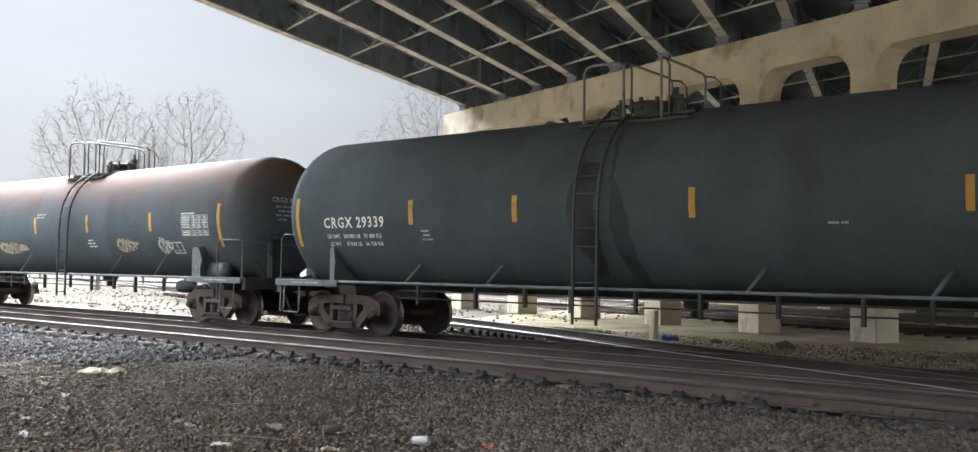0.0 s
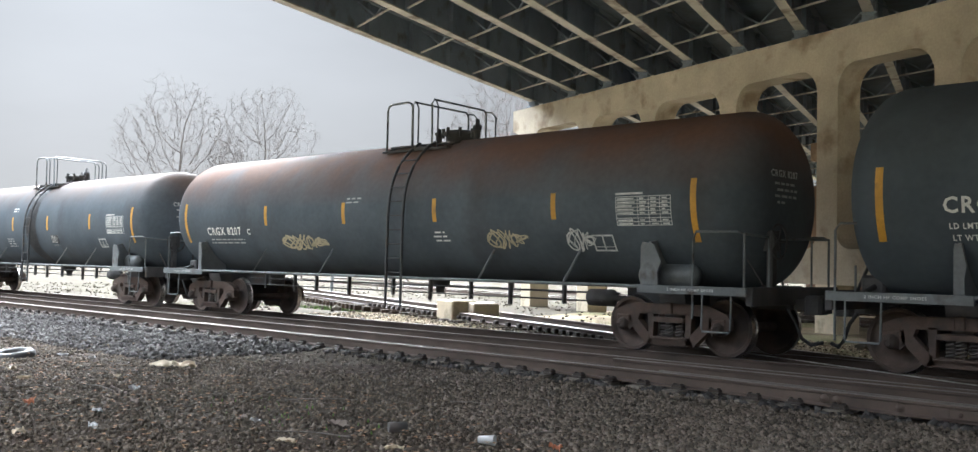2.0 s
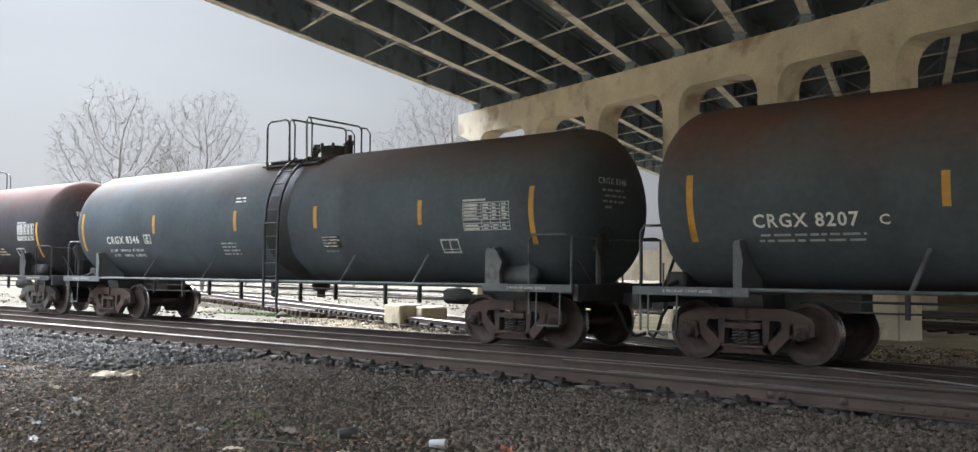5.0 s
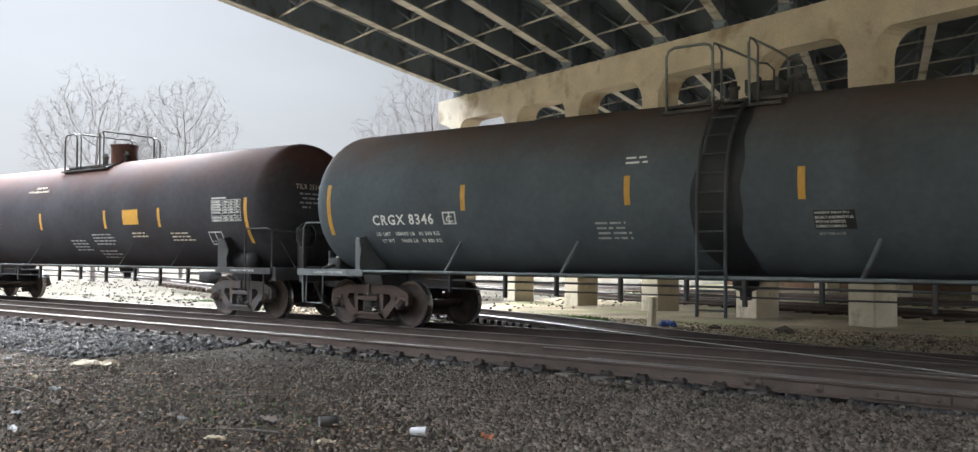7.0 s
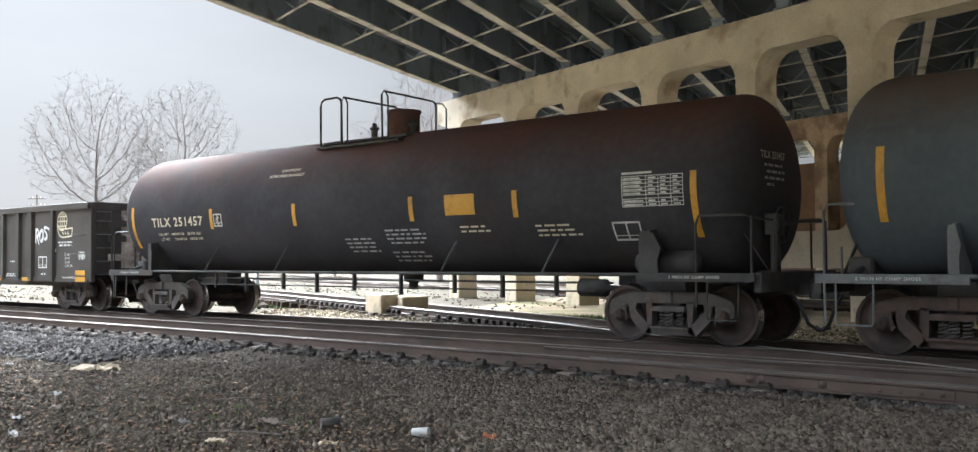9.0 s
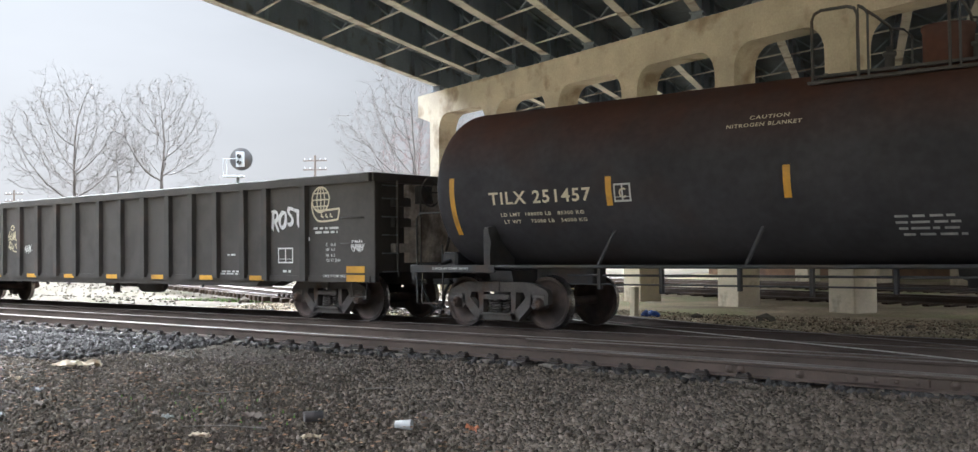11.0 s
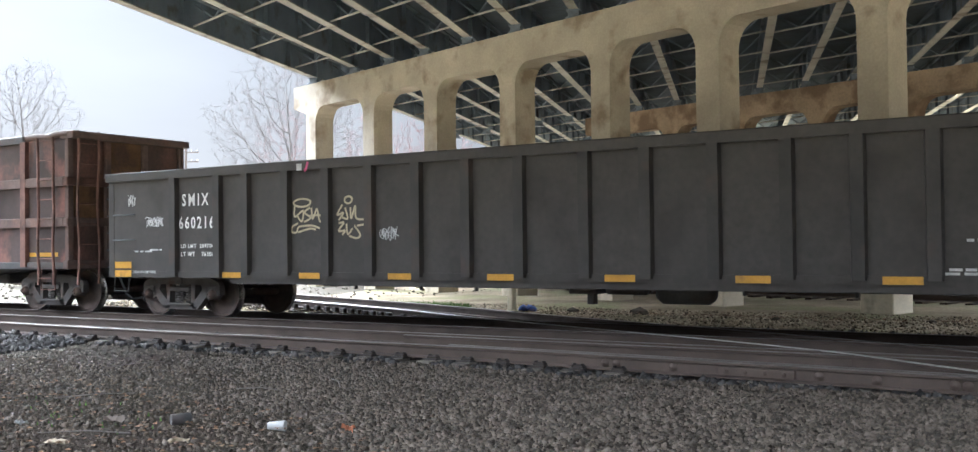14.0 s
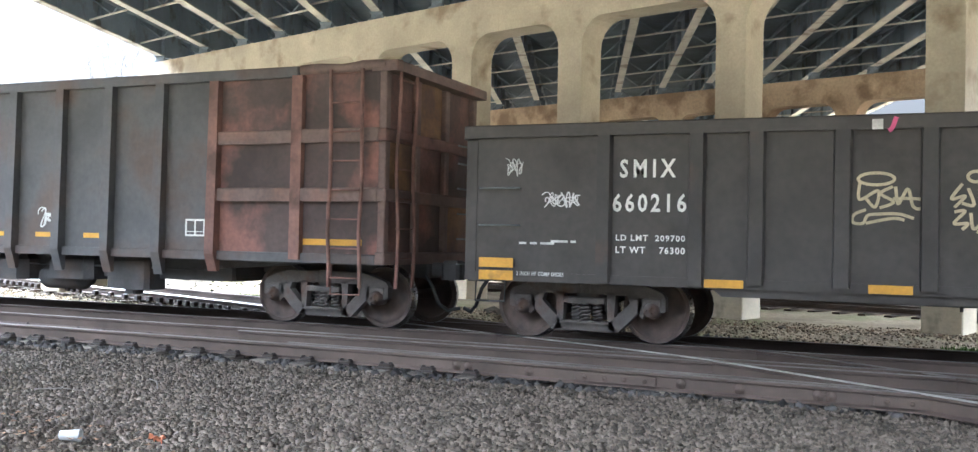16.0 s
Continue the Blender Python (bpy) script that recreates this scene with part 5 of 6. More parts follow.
    for p, q in (((gx, gz - gr), (gx, gz + gr)), ((gx - gr, gz), (gx + gr, gz)), ((gx - gr * 0.85, gz + 0.13), (gx + gr * 0.85, gz + 0.13)), ((gx - gr * 0.85, gz - 0.13), (gx + gr * 0.85, gz - 0.13))):
        s = stroke([p, q], 0.028, place)
        g.add(s.v, s.f)
    for pts in ([(8.5, 2.40), (8.52, 2.22), (8.62, 2.06), (8.78, 2.0), (9.2, 2.02), (9.26, 2.03)], [(9.26, 2.03), (9.31, 2.24)], [(9.31, 2.24), (8.95, 2.22), (8.7, 2.22), (8.58, 2.26)]):
        s = stroke(pts, 0.04, place)
        g.add(s.v, s.f)
    for k in range(3):
        s = stroke([(8.80 + 0.13 * k, 2.15), (8.78 + 0.13 * k, 2.10), (8.85 + 0.13 * k, 2.08)], 0.035, place)
        g.add(s.v, s.f)
    part("globe_mark", g, M_CREAM, car, "cream globe and ribbon mark")
    small_print(part("small_stencil", bars([(8.55, 9.33, 1.84), (8.6, 9.25, 1.76)], place, rng, 0.045), M_DIMWHITE, car))
    small_print(part("small_stencil", bars([(5.75, 6.1, 1.34), (5.55, 6.3, 0.98), (5.5, 6.3, 0.93)], place, rng, 0.035), M_DIMWHITE, car))
    small_print(part("small_stencil", bars([(7.6, 7.85, 0.98)], place, rng, 0.05), M_DIMWHITE, car))
    small_print(part("small_stencil", bars([(-8.95, -8.6, 1.33), (-9.4, -8.9, 1.30)], place, rng, 0.03), M_DIMWHITE, car))
    # graffiti
    block = Shape()
    for pts in ([(7.28, 1.86), (7.30, 2.08), (7.31, 2.22)], [(7.27, 2.20), (7.38, 2.26), (7.45, 2.17), (7.40, 2.07), (7.30, 2.05)], [(7.34, 2.05), (7.41, 1.96), (7.47, 1.87)],
                [(7.62, 2.24), (7.53, 2.18), (7.51, 2.03), (7.57, 1.93), (7.67, 1.95), (7.71, 2.08), (7.69, 2.20), (7.62, 2.24)],
                [(7.93, 2.25), (7.82, 2.27), (7.78, 2.19), (7.86, 2.11), (7.92, 2.03), (7.87, 1.94), (7.77, 1.95)],
                [(7.96, 2.24), (8.08, 2.25), (8.18, 2.23)], [(8.08, 2.24), (8.08, 2.10), (8.10, 1.95), (8.19, 1.93)]):
        for dx, dz, w in ((0.0, 0.0, 0.058), (0.022, -0.03, 0.03), (-0.025, 0.022, 0.024)):
            line = stroke([(a + dx, b + dz + 0.03 * math.sin(9 * a)) for a, b in pts], w, lambda a, b, k=dx: place(a, b, 0.026 + abs(k) * 0.1))
            block.add(line.v, line.f)
    part("spray_tag", block, M_SPRAY, car, "thick white sprayed tag")
    part("spray_tag", stroke([(8.30, 2.05), (8.18, 1.85), (8.25, 1.66), (8.44, 1.66)], 0.07, place), M_SPRAY, car)
    part("spray_tag", scribble(9.61, 10.0, 1.38, 1.62, 6, 0.022, place, 12), M_SPRAY, car)
    part("spray_tag", scribble(-9.09, -8.52, 1.79, 2.0, 6, 0.018, place, 13), M_SPRAY, car)
    part("spray_tag", scribble(-9.62, -9.35, 2.2, 2.46, 3, 0.014, place, 14), M_DIMWHITE, car)
    # two looping tags, each a halo, three strokes of unreadable letters and a flourish
    tag_one = [[(0.27 + 0.2 * math.cos(k * 0.6), 0.54 + 0.07 * math.sin(k * 0.6)) for k in range(12)],
               [(0.09, 0.5), (0.09, 0.3), (0.29, 0.4), (0.26, 0.21), (0.15, 0.32)], [(0.45, 0.45), (0.32, 0.37), (0.46, 0.27), (0.31, 0.2)],
               [(0.48, 0.45), (0.51, 0.25), (0.61, 0.42), (0.67, 0.22), (0.76, 0.2), (0.75, 0.3), (0.45, 0.31)],
               [(0.16, 0.18), (0.03, 0.12), (0.02, 0.03), (0.13, 0.02), (0.18, 0.11), (0.32, 0.13), (0.52, 0.13), (0.68, 0.08)], [(0.16, 0.02), (0.45, 0.08), (0.58, 0.06)]]
    tag_two = [[(0.27 + 0.085 * math.cos(k * 0.6), 0.66 + 0.06 * math.sin(k * 0.6)) for k in range(12)],
               [(0.13, 0.58), (0.02, 0.41), (0.16, 0.44), (0.05, 0.31)], [(0.19, 0.53), (0.25, 0.34), (0.13, 0.36)],
               [(0.31, 0.53), (0.33, 0.34), (0.42, 0.55), (0.45, 0.34), (0.68, 0.31), (0.7, 0.25), (0.45, 0.21)],
               [(0.05, 0.26), (0.16, 0.27), (0.05, 0.13), (0.19, 0.13), (0.13, 0.06)], [(0.22, 0.25), (0.25, 0.07), (0.36, 0.17)], [(0.39, 0.22), (0.52, 0.06), (0.45, 0.0), (0.28, 0.04)]]
    for ox, oz, lines in ((-5.2, 1.61, tag_one), (-4.15, 1.51, tag_two)):
        tag = Shape()
        for pts in lines:
            s = stroke([(ox + p[0], oz + p[1]) for p in smooth_line(pts, 0.03)], 0.036, place)
            tag.add(s.v, s.f)
        part("spray_tag", tag, M_TANSPRAY, car, "looping cream sprayed tag")
    part("spray_tag", scribble(-3.22, -2.80, 1.46, 1.70, 5, 0.016, place, 19), M_DIMWHITE, car)
    part("painted_mark", patch(-4.98, -4.86, 2.72, 2.84, lambda x, z: (x, -Y - 0.118, z), 1), M_DIMWHITE, car)
    part("painted_mark", stroke([(-4.72, 2.86), (-4.76, 2.74), (-4.80, 2.70)], 0.05, lambda x, z: (x, -Y - 0.118, z)), mat("pink_chalk", (0.55, 0.10, 0.22), 0.8), car)
    # scrap just above the rim
    for k in range(26):
        x, y = rng.uniform(-9.5, 9.5), rng.uniform(-1.2, 1.2)
        a = rng.uniform(0, 3.1)
        w = rng.uniform(0.15, 0.55)
        z = 2.74 + rng.uniform(0, 0.14)
        sh = Shape().beam((x - w * math.cos(a), y - w * math.sin(a) * 0.5, z - 0.08), (x + w * math.cos(a), y + w * math.sin(a) * 0.5, z + rng.uniform(0, 0.06)), rng.uniform(0.1, 0.35), 0.03)
        part("scrap_piece", sh, (M_GOND_IN, M_F_RED, M_STEEL_GREY, M_BLACK)[k % 4], car)
    part("scrap_load", Shape().cham(-9.9, 9.9, -1.42, 1.42, 1.06, 2.62, 0.25), M_GOND_IN, car, "scrap metal load")
    trucks(car, (-8.6, 8.45), M_FRAME_G)
    TRAIN.append((car, xc))


low_gondola(-40.465)


# ---- tall gondola with a red end ----
def tall_gondola(xc):
    car = thing("gondola_car", "tall black scrap gondola with a faded oxide-red end", "gondola car", "freight train")
    L, Y, Z0, Z1 = 8.5, 1.53, 1.0, 3.86
    xs = 8.5 - 2.95
    def place(x, z, lift=0.026):
        return (x, -Y - lift, z)
    for s in (-1, 1):
        part("side_sheet", Shape().cham(-L, xs, s * Y - 0.02, s * Y + 0.02, Z0, Z1 - 0.1, 0.005), M_F_BLACK, car)
        part("side_sheet", Shape().cham(xs, L, s * Y - 0.02, s * Y + 0.02, Z0, Z1 - 0.1, 0.005), M_F_PANEL, car, "smoke-stained oxide-red end panel")
        part("top_chord", Shape().cham(-L - 0.05, L - 1.35, s * Y - 0.10, s * Y + 0.10, Z1 - 0.16, Z1, 0.02), M_F_BLACK, car)
        part("top_chord", Shape().tube([(L - 1.35 + 1.45 * k / 8, s * Y + 0.02 * math.sin(k * 1.9), Z1 - 0.06 + 0.015 * math.sin(k * 1.2) + 0.02 * (k / 8) ** 2) for k in range(9)], 0.085, 6), M_F_BELT, car, "dented top rail")
        part("bottom_sill", Shape().cham(-L, L, s * Y - 0.08, s * Y + 0.04, Z0 - 0.04, Z0 + 0.10, 0.015), M_F_BLACK, car)
        for i in range(13):
            x = xs + 0.09 - 1.055 * i
            if x < -L:
                break
            red = i == 0
            zl = 0.70 if not red else 0.78
            w = 0.085
            sh = Shape()
            prof = [(s * Y, zl + 0.02), (s * (Y + 0.06), zl), (s * (Y + 0.17), Z0 + 0.05), (s * (Y + 0.13), Z1 - 0.16), (s * Y, Z1 - 0.16)]
            sh.prism(prof, lambda a, b, d, c=x - w: (c + d, a, b), 2 * w)
            part("side_post", sh, M_F_REDLIGHT if red else M_F_BLACK, car)
        x = L - 1.35
        part("side_post", Shape().prism([(s * Y, Z0), (s * (Y + 0.12), Z0), (s * (Y + 0.12), Z1 - 0.14), (s * Y, Z1 - 0.14)], lambda a, b, d, c=x - 0.09: (c + d, a, b), 0.18), M_F_REDLIGHT, car)
        for z in (1.96, 2.82):
            part("belt_rail", Shape().cham(xs + 0.15, L + 0.04, s * (Y + 0.05) - 0.06, s * (Y + 0.05) + 0.06, z - 0.10, z + 0.10, 0.02), M_F_BELT, car)
    part("floor", Shape().cham(-L, L, -Y, Y, Z0, Z0 + 0.08, 0.01), M_GOND_IN, car)
    part("scrap_load", Shape().cham(-L + 0.1, L - 0.1, -Y + 0.1, Y - 0.1, Z0 + 0.08, 3.4, 0.3), M_GOND_IN, car, "scrap metal load")
    for s in (-1, 1):
        m = M_F_BELT if s > 0 else M_F_BLACK
        part("end_wall", Shape().cham(s * L - 0.03, s * L + 0.03, -Y, Y, Z0, Z1 - 0.1, 0.005), m, car)
        if s > 0:
            edges = (-Y + 0.10, -0.62, 0.38, Y - 0.10)
            for row, (za, zb) in enumerate(((Z0 + 0.14, 1.87), (2.05, 2.73), (2.91, Z1 - 0.13))):
                for c in range(3):
                    ya, yb = edges[c] + (0.14 if c else 0), edges[c + 1]
                    out = [(ya, 0.032)] + [(ya + (yb - ya) * k / 6, 0.034 + 0.05 * math.sin(math.pi * k / 6) * (1 + 0.3 * ((row + c) % 2))) for k in range(1, 6)] + [(yb, 0.032), (yb, 0.028), (ya, 0.028)]
                    part("end_sheet", Shape().prism(out, lambda a, b, d, z=za: (L + b, a, z + d), zb - za), (M_F_RED, M_F_PANEL, M_F_OCHRE)[(row * 2 + c) % 3 if (row, c) != (2, 0) else 0], car, "dented rust-red end sheet")
        part("end_chord", Shape().cham(s * L - 0.14 - (0.16 if s < 0 else 0), s * L + 0.14 + (0.16 if s > 0 else 0), -Y - 0.05, Y + 0.05, Z1 - 0.13, Z1 + 0.024, 0.02), m, car)
        for z in (1.05, 1.96, 2.82):
            part("end_belt", Shape().cham(min(s * L, s * (L + 0.16)), max(s * L, s * (L + 0.16)), -Y - 0.1, Y + 0.1, z - 0.09, z + 0.09, 0.02), M_F_REDLIGHT if s > 0 and z > 2 else m, car)
        for y in (-Y + 0.03, -0.55, 0.45, Y - 0.03):
            part("end_post", Shape().cham(min(s * L, s * (L + 0.12)), max(s * L, s * (L + 0.12)), y - 0.07, y + 0.07, Z0, Z1 - 0.13, 0.015), m, car)
        for y0, y1, x in ((-Y - 0.17, -Y - 0.17, 0),):
            for lx in (s * (L - 0.72), s * (L - 0.2)):
                part("ladder_rail", Shape().tube([(lx + 0.014 * math.sin(k * 1.3 + lx) * s, y0 + 0.01 * math.sin(k * 2.1), 0.62 + (Z1 - 0.72) * k / 8) for k in range(9)], 0.032, 6), M_F_REDLIGHT if s > 0 else M_F_BLACK, car)
            for k in range(8):
                z = 0.76 + 0.42 * k
                part("rung", Shape().tube([(s * (L - 0.72), y0, z), (s * (L - 0.2), y0, z)], 0.014, 6), M_F_REDLIGHT if s > 0 else M_F_BLACK, car)
        for ly in (-Y + 0.12, -Y + 0.62):
            part("ladder_rail", Shape().tube([(s * (L + 0.24 + 0.02 * math.sin(k * 1.1)), ly + 0.012 * math.sin(k * 1.4 + ly), 0.62 + (Z1 - 0.58) * k / 8) for k in range(9)], 0.03, 6), M_F_REDLIGHT if s > 0 else M_F_BLACK, car)
        for k in range(7):
            z = 1.05 + 0.43 * k
            part("rung", Shape().tube([(s * (L + 0.22), -Y + 0.12, z), (s * (L + 0.22), -Y + 0.62, z)], 0.014, 6), M_F_REDLIGHT if s > 0 else M_F_BLACK, car)
        part("center_sill_end", Shape().cham(min(s * 5.4, s * (L + 0.15)), max(s * 5.4, s * (L + 0.15)), -0.22, 0.22, 0.74, 1.04, 0.02), M_BLACK, car)
        part("sill_step", Shape().tube([(s * (L - 0.7), -Y - 0.1, 0.95), (s * (L - 0.7), -Y - 0.12, 0.52), (s * (L - 0.22), -Y - 0.12, 0.52), (s * (L - 0.22), -Y - 0.1, 0.95)], 0.016, 6), M_F_REDLIGHT if s > 0 else M_F_BLACK, car)
        coupler(car, s * (L + 0.12), s)
        part("slope_sheet", Shape().prism([(s * (xs - 0.2), 1.0), (s * (L - 0.4), 1.0), (s * (xs - 0.2), 0.80)], lambda a, b, d: (a, -1.3 + d, b), 2.6), M_BLACK, car)
    part("belly_tank", Shape().cham(1.9, 2.9, -1.35, -0.4, 0.55, 1.0, 0.12), M_BLACK, car)
    part("belly_tank", Shape().cham(0.3, 1.4, -1.35, -0.4, 0.50, 1.0, 0.15), M_BLACK, car)
    part("floor_pan", Shape().cham(-5.5, 5.6, -1.0, 1.0, 0.6, 1.1, 0.04), M_BLACK, car)
    part("brake_cylinder", Shape().turn([(-0.58, 0.0), (-0.55, 0.14), (-0.42, 0.2), (0.36, 0.2), (0.52, 0.12), (0.58, 0.0)], 18, "x", (2.15, -1.05, 0.56)), M_BLACK, car)
    part("control_valve", Shape().cham(3.2, 4.1, -1.3, -0.8, 0.42, 0.95, 0.07).cham(3.55, 3.8, -1.25, -1.0, 0.34, 0.5, 0.04), M_BLACK, car)
    part("brake_rod", Shape().tube([(-5.0, -1.2, 0.78), (5.2, -1.2, 0.78)], 0.016, 6), M_BLACK, car)
    part("reflective_strip", patch(L - 1.25, L - 0.25, 1.22, 1.31, place, 1), M_YELLOW, car)
    for x in (3.17, 2.1, 1.0, -1.2, -3.3):
        part("reflective_strip", patch(x - 0.2, x + 0.2, 1.25, 1.33, place, 1), M_YELLOW, car)
    placard(5.07, 5.45, 1.31, 1.58, place, car)
    part("spray_tag", scribble(2.0, 2.3, 1.4, 1.75, 2, 0.03, place, 31), M_DIMWHITE, car)
    trucks(car, (-6.8, 7.33), M_FRAME_G)
    TRAIN.append((car, xc))


tall_gondola(-60.535)


# ---- ballast and gravel ----
ICO_V = np.array([(0, 0, 1), (0.894, 0, 0.447), (0.276, 0.851, 0.447), (-0.724, 0.526, 0.447), (-0.724, -0.526, 0.447), (0.276, -0.851, 0.447), (0.724, 0.526, -0.447), (-0.276, 0.851, -0.447), (-0.894, 0, -0.447), (-0.276, -0.851, -0.447), (0.724, -0.526, -0.447), (0, 0, -1)])
ICO_F = np.array([(0, 1, 2), (0, 2, 3), (0, 3, 4), (0, 4, 5), (0, 5, 1), (1, 6, 2), (2, 7, 3), (3, 8, 4), (4, 9, 5), (5, 10, 1), (2, 6, 7), (3, 7, 8), (4, 8, 9), (5, 9, 10), (1, 10, 6), (6, 11, 7), (7, 11, 8), (8, 11, 9), (9, 11, 10), (10, 11, 6)])


CHIP_V = np.array([(x, y, z) for z in (-1, 1) for y in (-1, 1) for x in (-1, 1)]) * 0.72
CHIP_F = np.array([(0, 2, 3), (0, 3, 1), (4, 5, 7), (4, 7, 6), (0, 1, 5), (0, 5, 4), (2, 6, 7), (2, 7, 3), (0, 4, 6), (0, 6, 2), (1, 3, 7), (1, 7, 5)])


def stones(name, places, size, material, label, seed, lift=0.2):
    """Broken stones: flat-faced chips with sharp corners, one object of many."""
    g = np.random.default_rng(seed)
    n = len(places)
    r = g.uniform(size[0], size[1], n)
    v = (CHIP_V[None] * g.uniform(0.45, 1.3, (n, 8, 1)) + g.uniform(-0.18, 0.18, (n, 8, 3))) * r[:, None, None] * g.uniform(0.7, 1.4, (n, 1, 3))
    a = g.uniform(0, 6.283, (n, 3))
    for k, (i, j) in enumerate(((0, 1), (1, 2), (0, 2))):
        c, s = np.cos(a[:, k])[:, None], np.sin(a[:, k])[:, None]
        p, q = v[..., i] * c - v[..., j] * s, v[..., i] * s + v[..., j] * c
        v[..., i], v[..., j] = p, q
    v = v + (places + np.stack([0 * r, 0 * r, r * lift], 1))[:, None]
    f = (CHIP_F[None] + 8 * np.arange(n)[:, None, None]).reshape(-1)
    me = bpy.data.meshes.new(name)
    me.vertices.add(8 * n)
    me.vertices.foreach_set("co", v.reshape(-1))
    me.loops.add(len(f))
    me.loops.foreach_set("vertex_index", f)
    me.polygons.add(12 * n)
    me.polygons.foreach_set("loop_start", np.arange(0, len(f), 3))
    me.materials.append(material)
    me.update(calc_edges=True)
    ob = new(name, me)
    return tagged(ob, label, "gravel", kind="stuff")


def strewn(n, x0, x1, y0, y1, seed, keep=None):
    g = np.random.default_rng(seed)
    x, y = g.uniform(x0, x1, n), g.uniform(y0, y1, n)
    if keep is not None:
        m = keep(x, y, g.uniform(0, 1, n))
        x, y = x[m], y[m]
    return np.array([(a, b, ground_z(a, b)) for a, b in zip(x, y)])


def dirt_share(x, y):
    """How much of the foreground is trodden dirt, not clean ballast: more to the left and away from the track."""
    return np.clip((-(x + 4.5) * 0.17) + (8.6 - y) * 0.22 + 0.25 * np.sin(x * 1.7 + y) * np.sin(y * 1.3), 0, 0.93)


def soot(x, y):
    """Above one half where the ballast is dirty: patchy, and more of it to the left."""
    mixed = np.random.default_rng(91).uniform(-0.75, 0.75, len(x))
    return 0.5 - (x + 6.5) * 0.11 + 0.16 * np.sin(1.1 * x + 0.7 * y) + mixed


stones("ballast_stones", strewn(95000, -12.5, 3.0, 4.2, 11.2, 21, lambda x, y, r: (r > dirt_share(x, y)) & (soot(x, y) < 0.5)), (0.012, 0.029), M_STONE, "loose angular grey ballast stones beside the track", 1)
stones("sooty_ballast", strewn(62000, -15, -4.0, 4.2, 11.2, 28, lambda x, y, r: (r > dirt_share(x, y) * 0.95) & (soot(x, y) > 0.5)), (0.008, 0.024), M_STONE_MID, "darker ballast mixed with dirt", 8)
stones("shoulder_ballast", strewn(17000, -48, -15, 8.0, 11.22, 22, lambda x, y, r: r > 0.0), (0.022, 0.05), M_STONE_DARK, "dark grey ballast along the track shoulder", 2)
stones("fine_gravel", strewn(45000, -22, -1, 3.0, 9.5, 23, lambda x, y, r: r < dirt_share(x, y)), (0.006, 0.022), M_DUST, "fine brown gravel and grit in the trodden dirt", 3)
stones("track_ballast", strewn(19000, -40, 5, 11.0, 18.0, 24), (0.03, 0.055), M_STONE_DARK, "dark ballast between the rails", 4)
stones("back_gravel", strewn(26000, -26, 5, 17.4, 27.5, 25), (0.008, 0.032), M_BACKGRAVEL, "dusty gravel behind the tracks", 5)
stones("pale_rubble", strewn(2600, -75, -22, 18.5, 52, 26), (0.02, 0.07), M_RUBBLE, "pale rubble on the open ground", 6)
stones("cross_ballast", strewn(5000, -30, -9, 17.0, 26.5, 27, lambda x, y, r: np.abs((y - 21.8) + (x + 19.6) * 0.42 + 0.9) < 1.6), (0.03, 0.055), M_STONE, "dark ballast under the crossing track", 7)


# ---- litter and small things on the ground ----
def grounded(x, y, dz=0.0, rz=0.0, rx=0.0, ry=0.0):
    return pose(x, y, ground_z(x, y) + dz, rx, ry, rz)


def sheet(name, w, d, material, x, y, rz, label, category, seed, thick=0.012, crumple=0.03, lift=0.05, tilt=(0, 0)):
    """A bent flat scrap with a torn outline."""
    rng = random.Random(seed)
    n, m = 6, 5
    sh = Shape()
    top, low = [], []
    for j in range(m + 1):
        for i in range(n + 1):
            u, v = i / n - 0.5, j / m - 0.5
            e = 1 + (rng.uniform(-0.12, 0.08) if i in (0, n) or j in (0, m) else 0)
            z = crumple * (noise.noise((u * 3 + seed, v * 3, 0)) + 0.5)
            top.append((u * w * e, v * d * e, z + thick))
            low.append((u * w * e, v * d * e, z))
    k = (n + 1) * (m + 1)
    fs = [(j * (n + 1) + i, j * (n + 1) + i + 1, (j + 1) * (n + 1) + i + 1, (j + 1) * (n + 1) + i) for j in range(m) for i in range(n)]
    sh.add(top + low, fs + [tuple(k + a for a in reversed(f)) for f in fs])
    ob = part(name, sh, material, at=grounded(x, y, lift, rz, *tilt))
    return tagged(ob, label, category)


sheet("cardboard_sheet", 0.27, 0.36, M_PAPER, -13.90, 7.60, 30, "flat torn piece of pale cardboard on the gravel", "cardboard", 3, crumple=0.05, lift=0.07, tilt=(4, 5))
sheet("cardboard_sheet", 0.34, 0.22, M_PAPER, -13.44, 7.68, 75, "folded strip of pale cardboard on the gravel", "cardboard", 5, crumple=0.08, lift=0.07, tilt=(7, 3))
cup = thing("plastic_cup", "crushed white plastic cup lying on the ballast", "cup", at=grounded(-6.47, 6.80, 0.06, 25, 0, 90))
part("cup_body", Shape().turn([(-0.075, 0.0), (-0.075, 0.032), (0.06, 0.046), (0.075, 0.047), (0.078, 0.051), (0.082, 0.047), (0.07, 0.043), (-0.06, 0.03)], 20, "z"), M_CUP, cup)
can = thing("rusty_pipe_end", "short rusty pipe end on the gravel", "pipe", at=grounded(-7.49, 6.62, 0.06, 60, 0, 90))
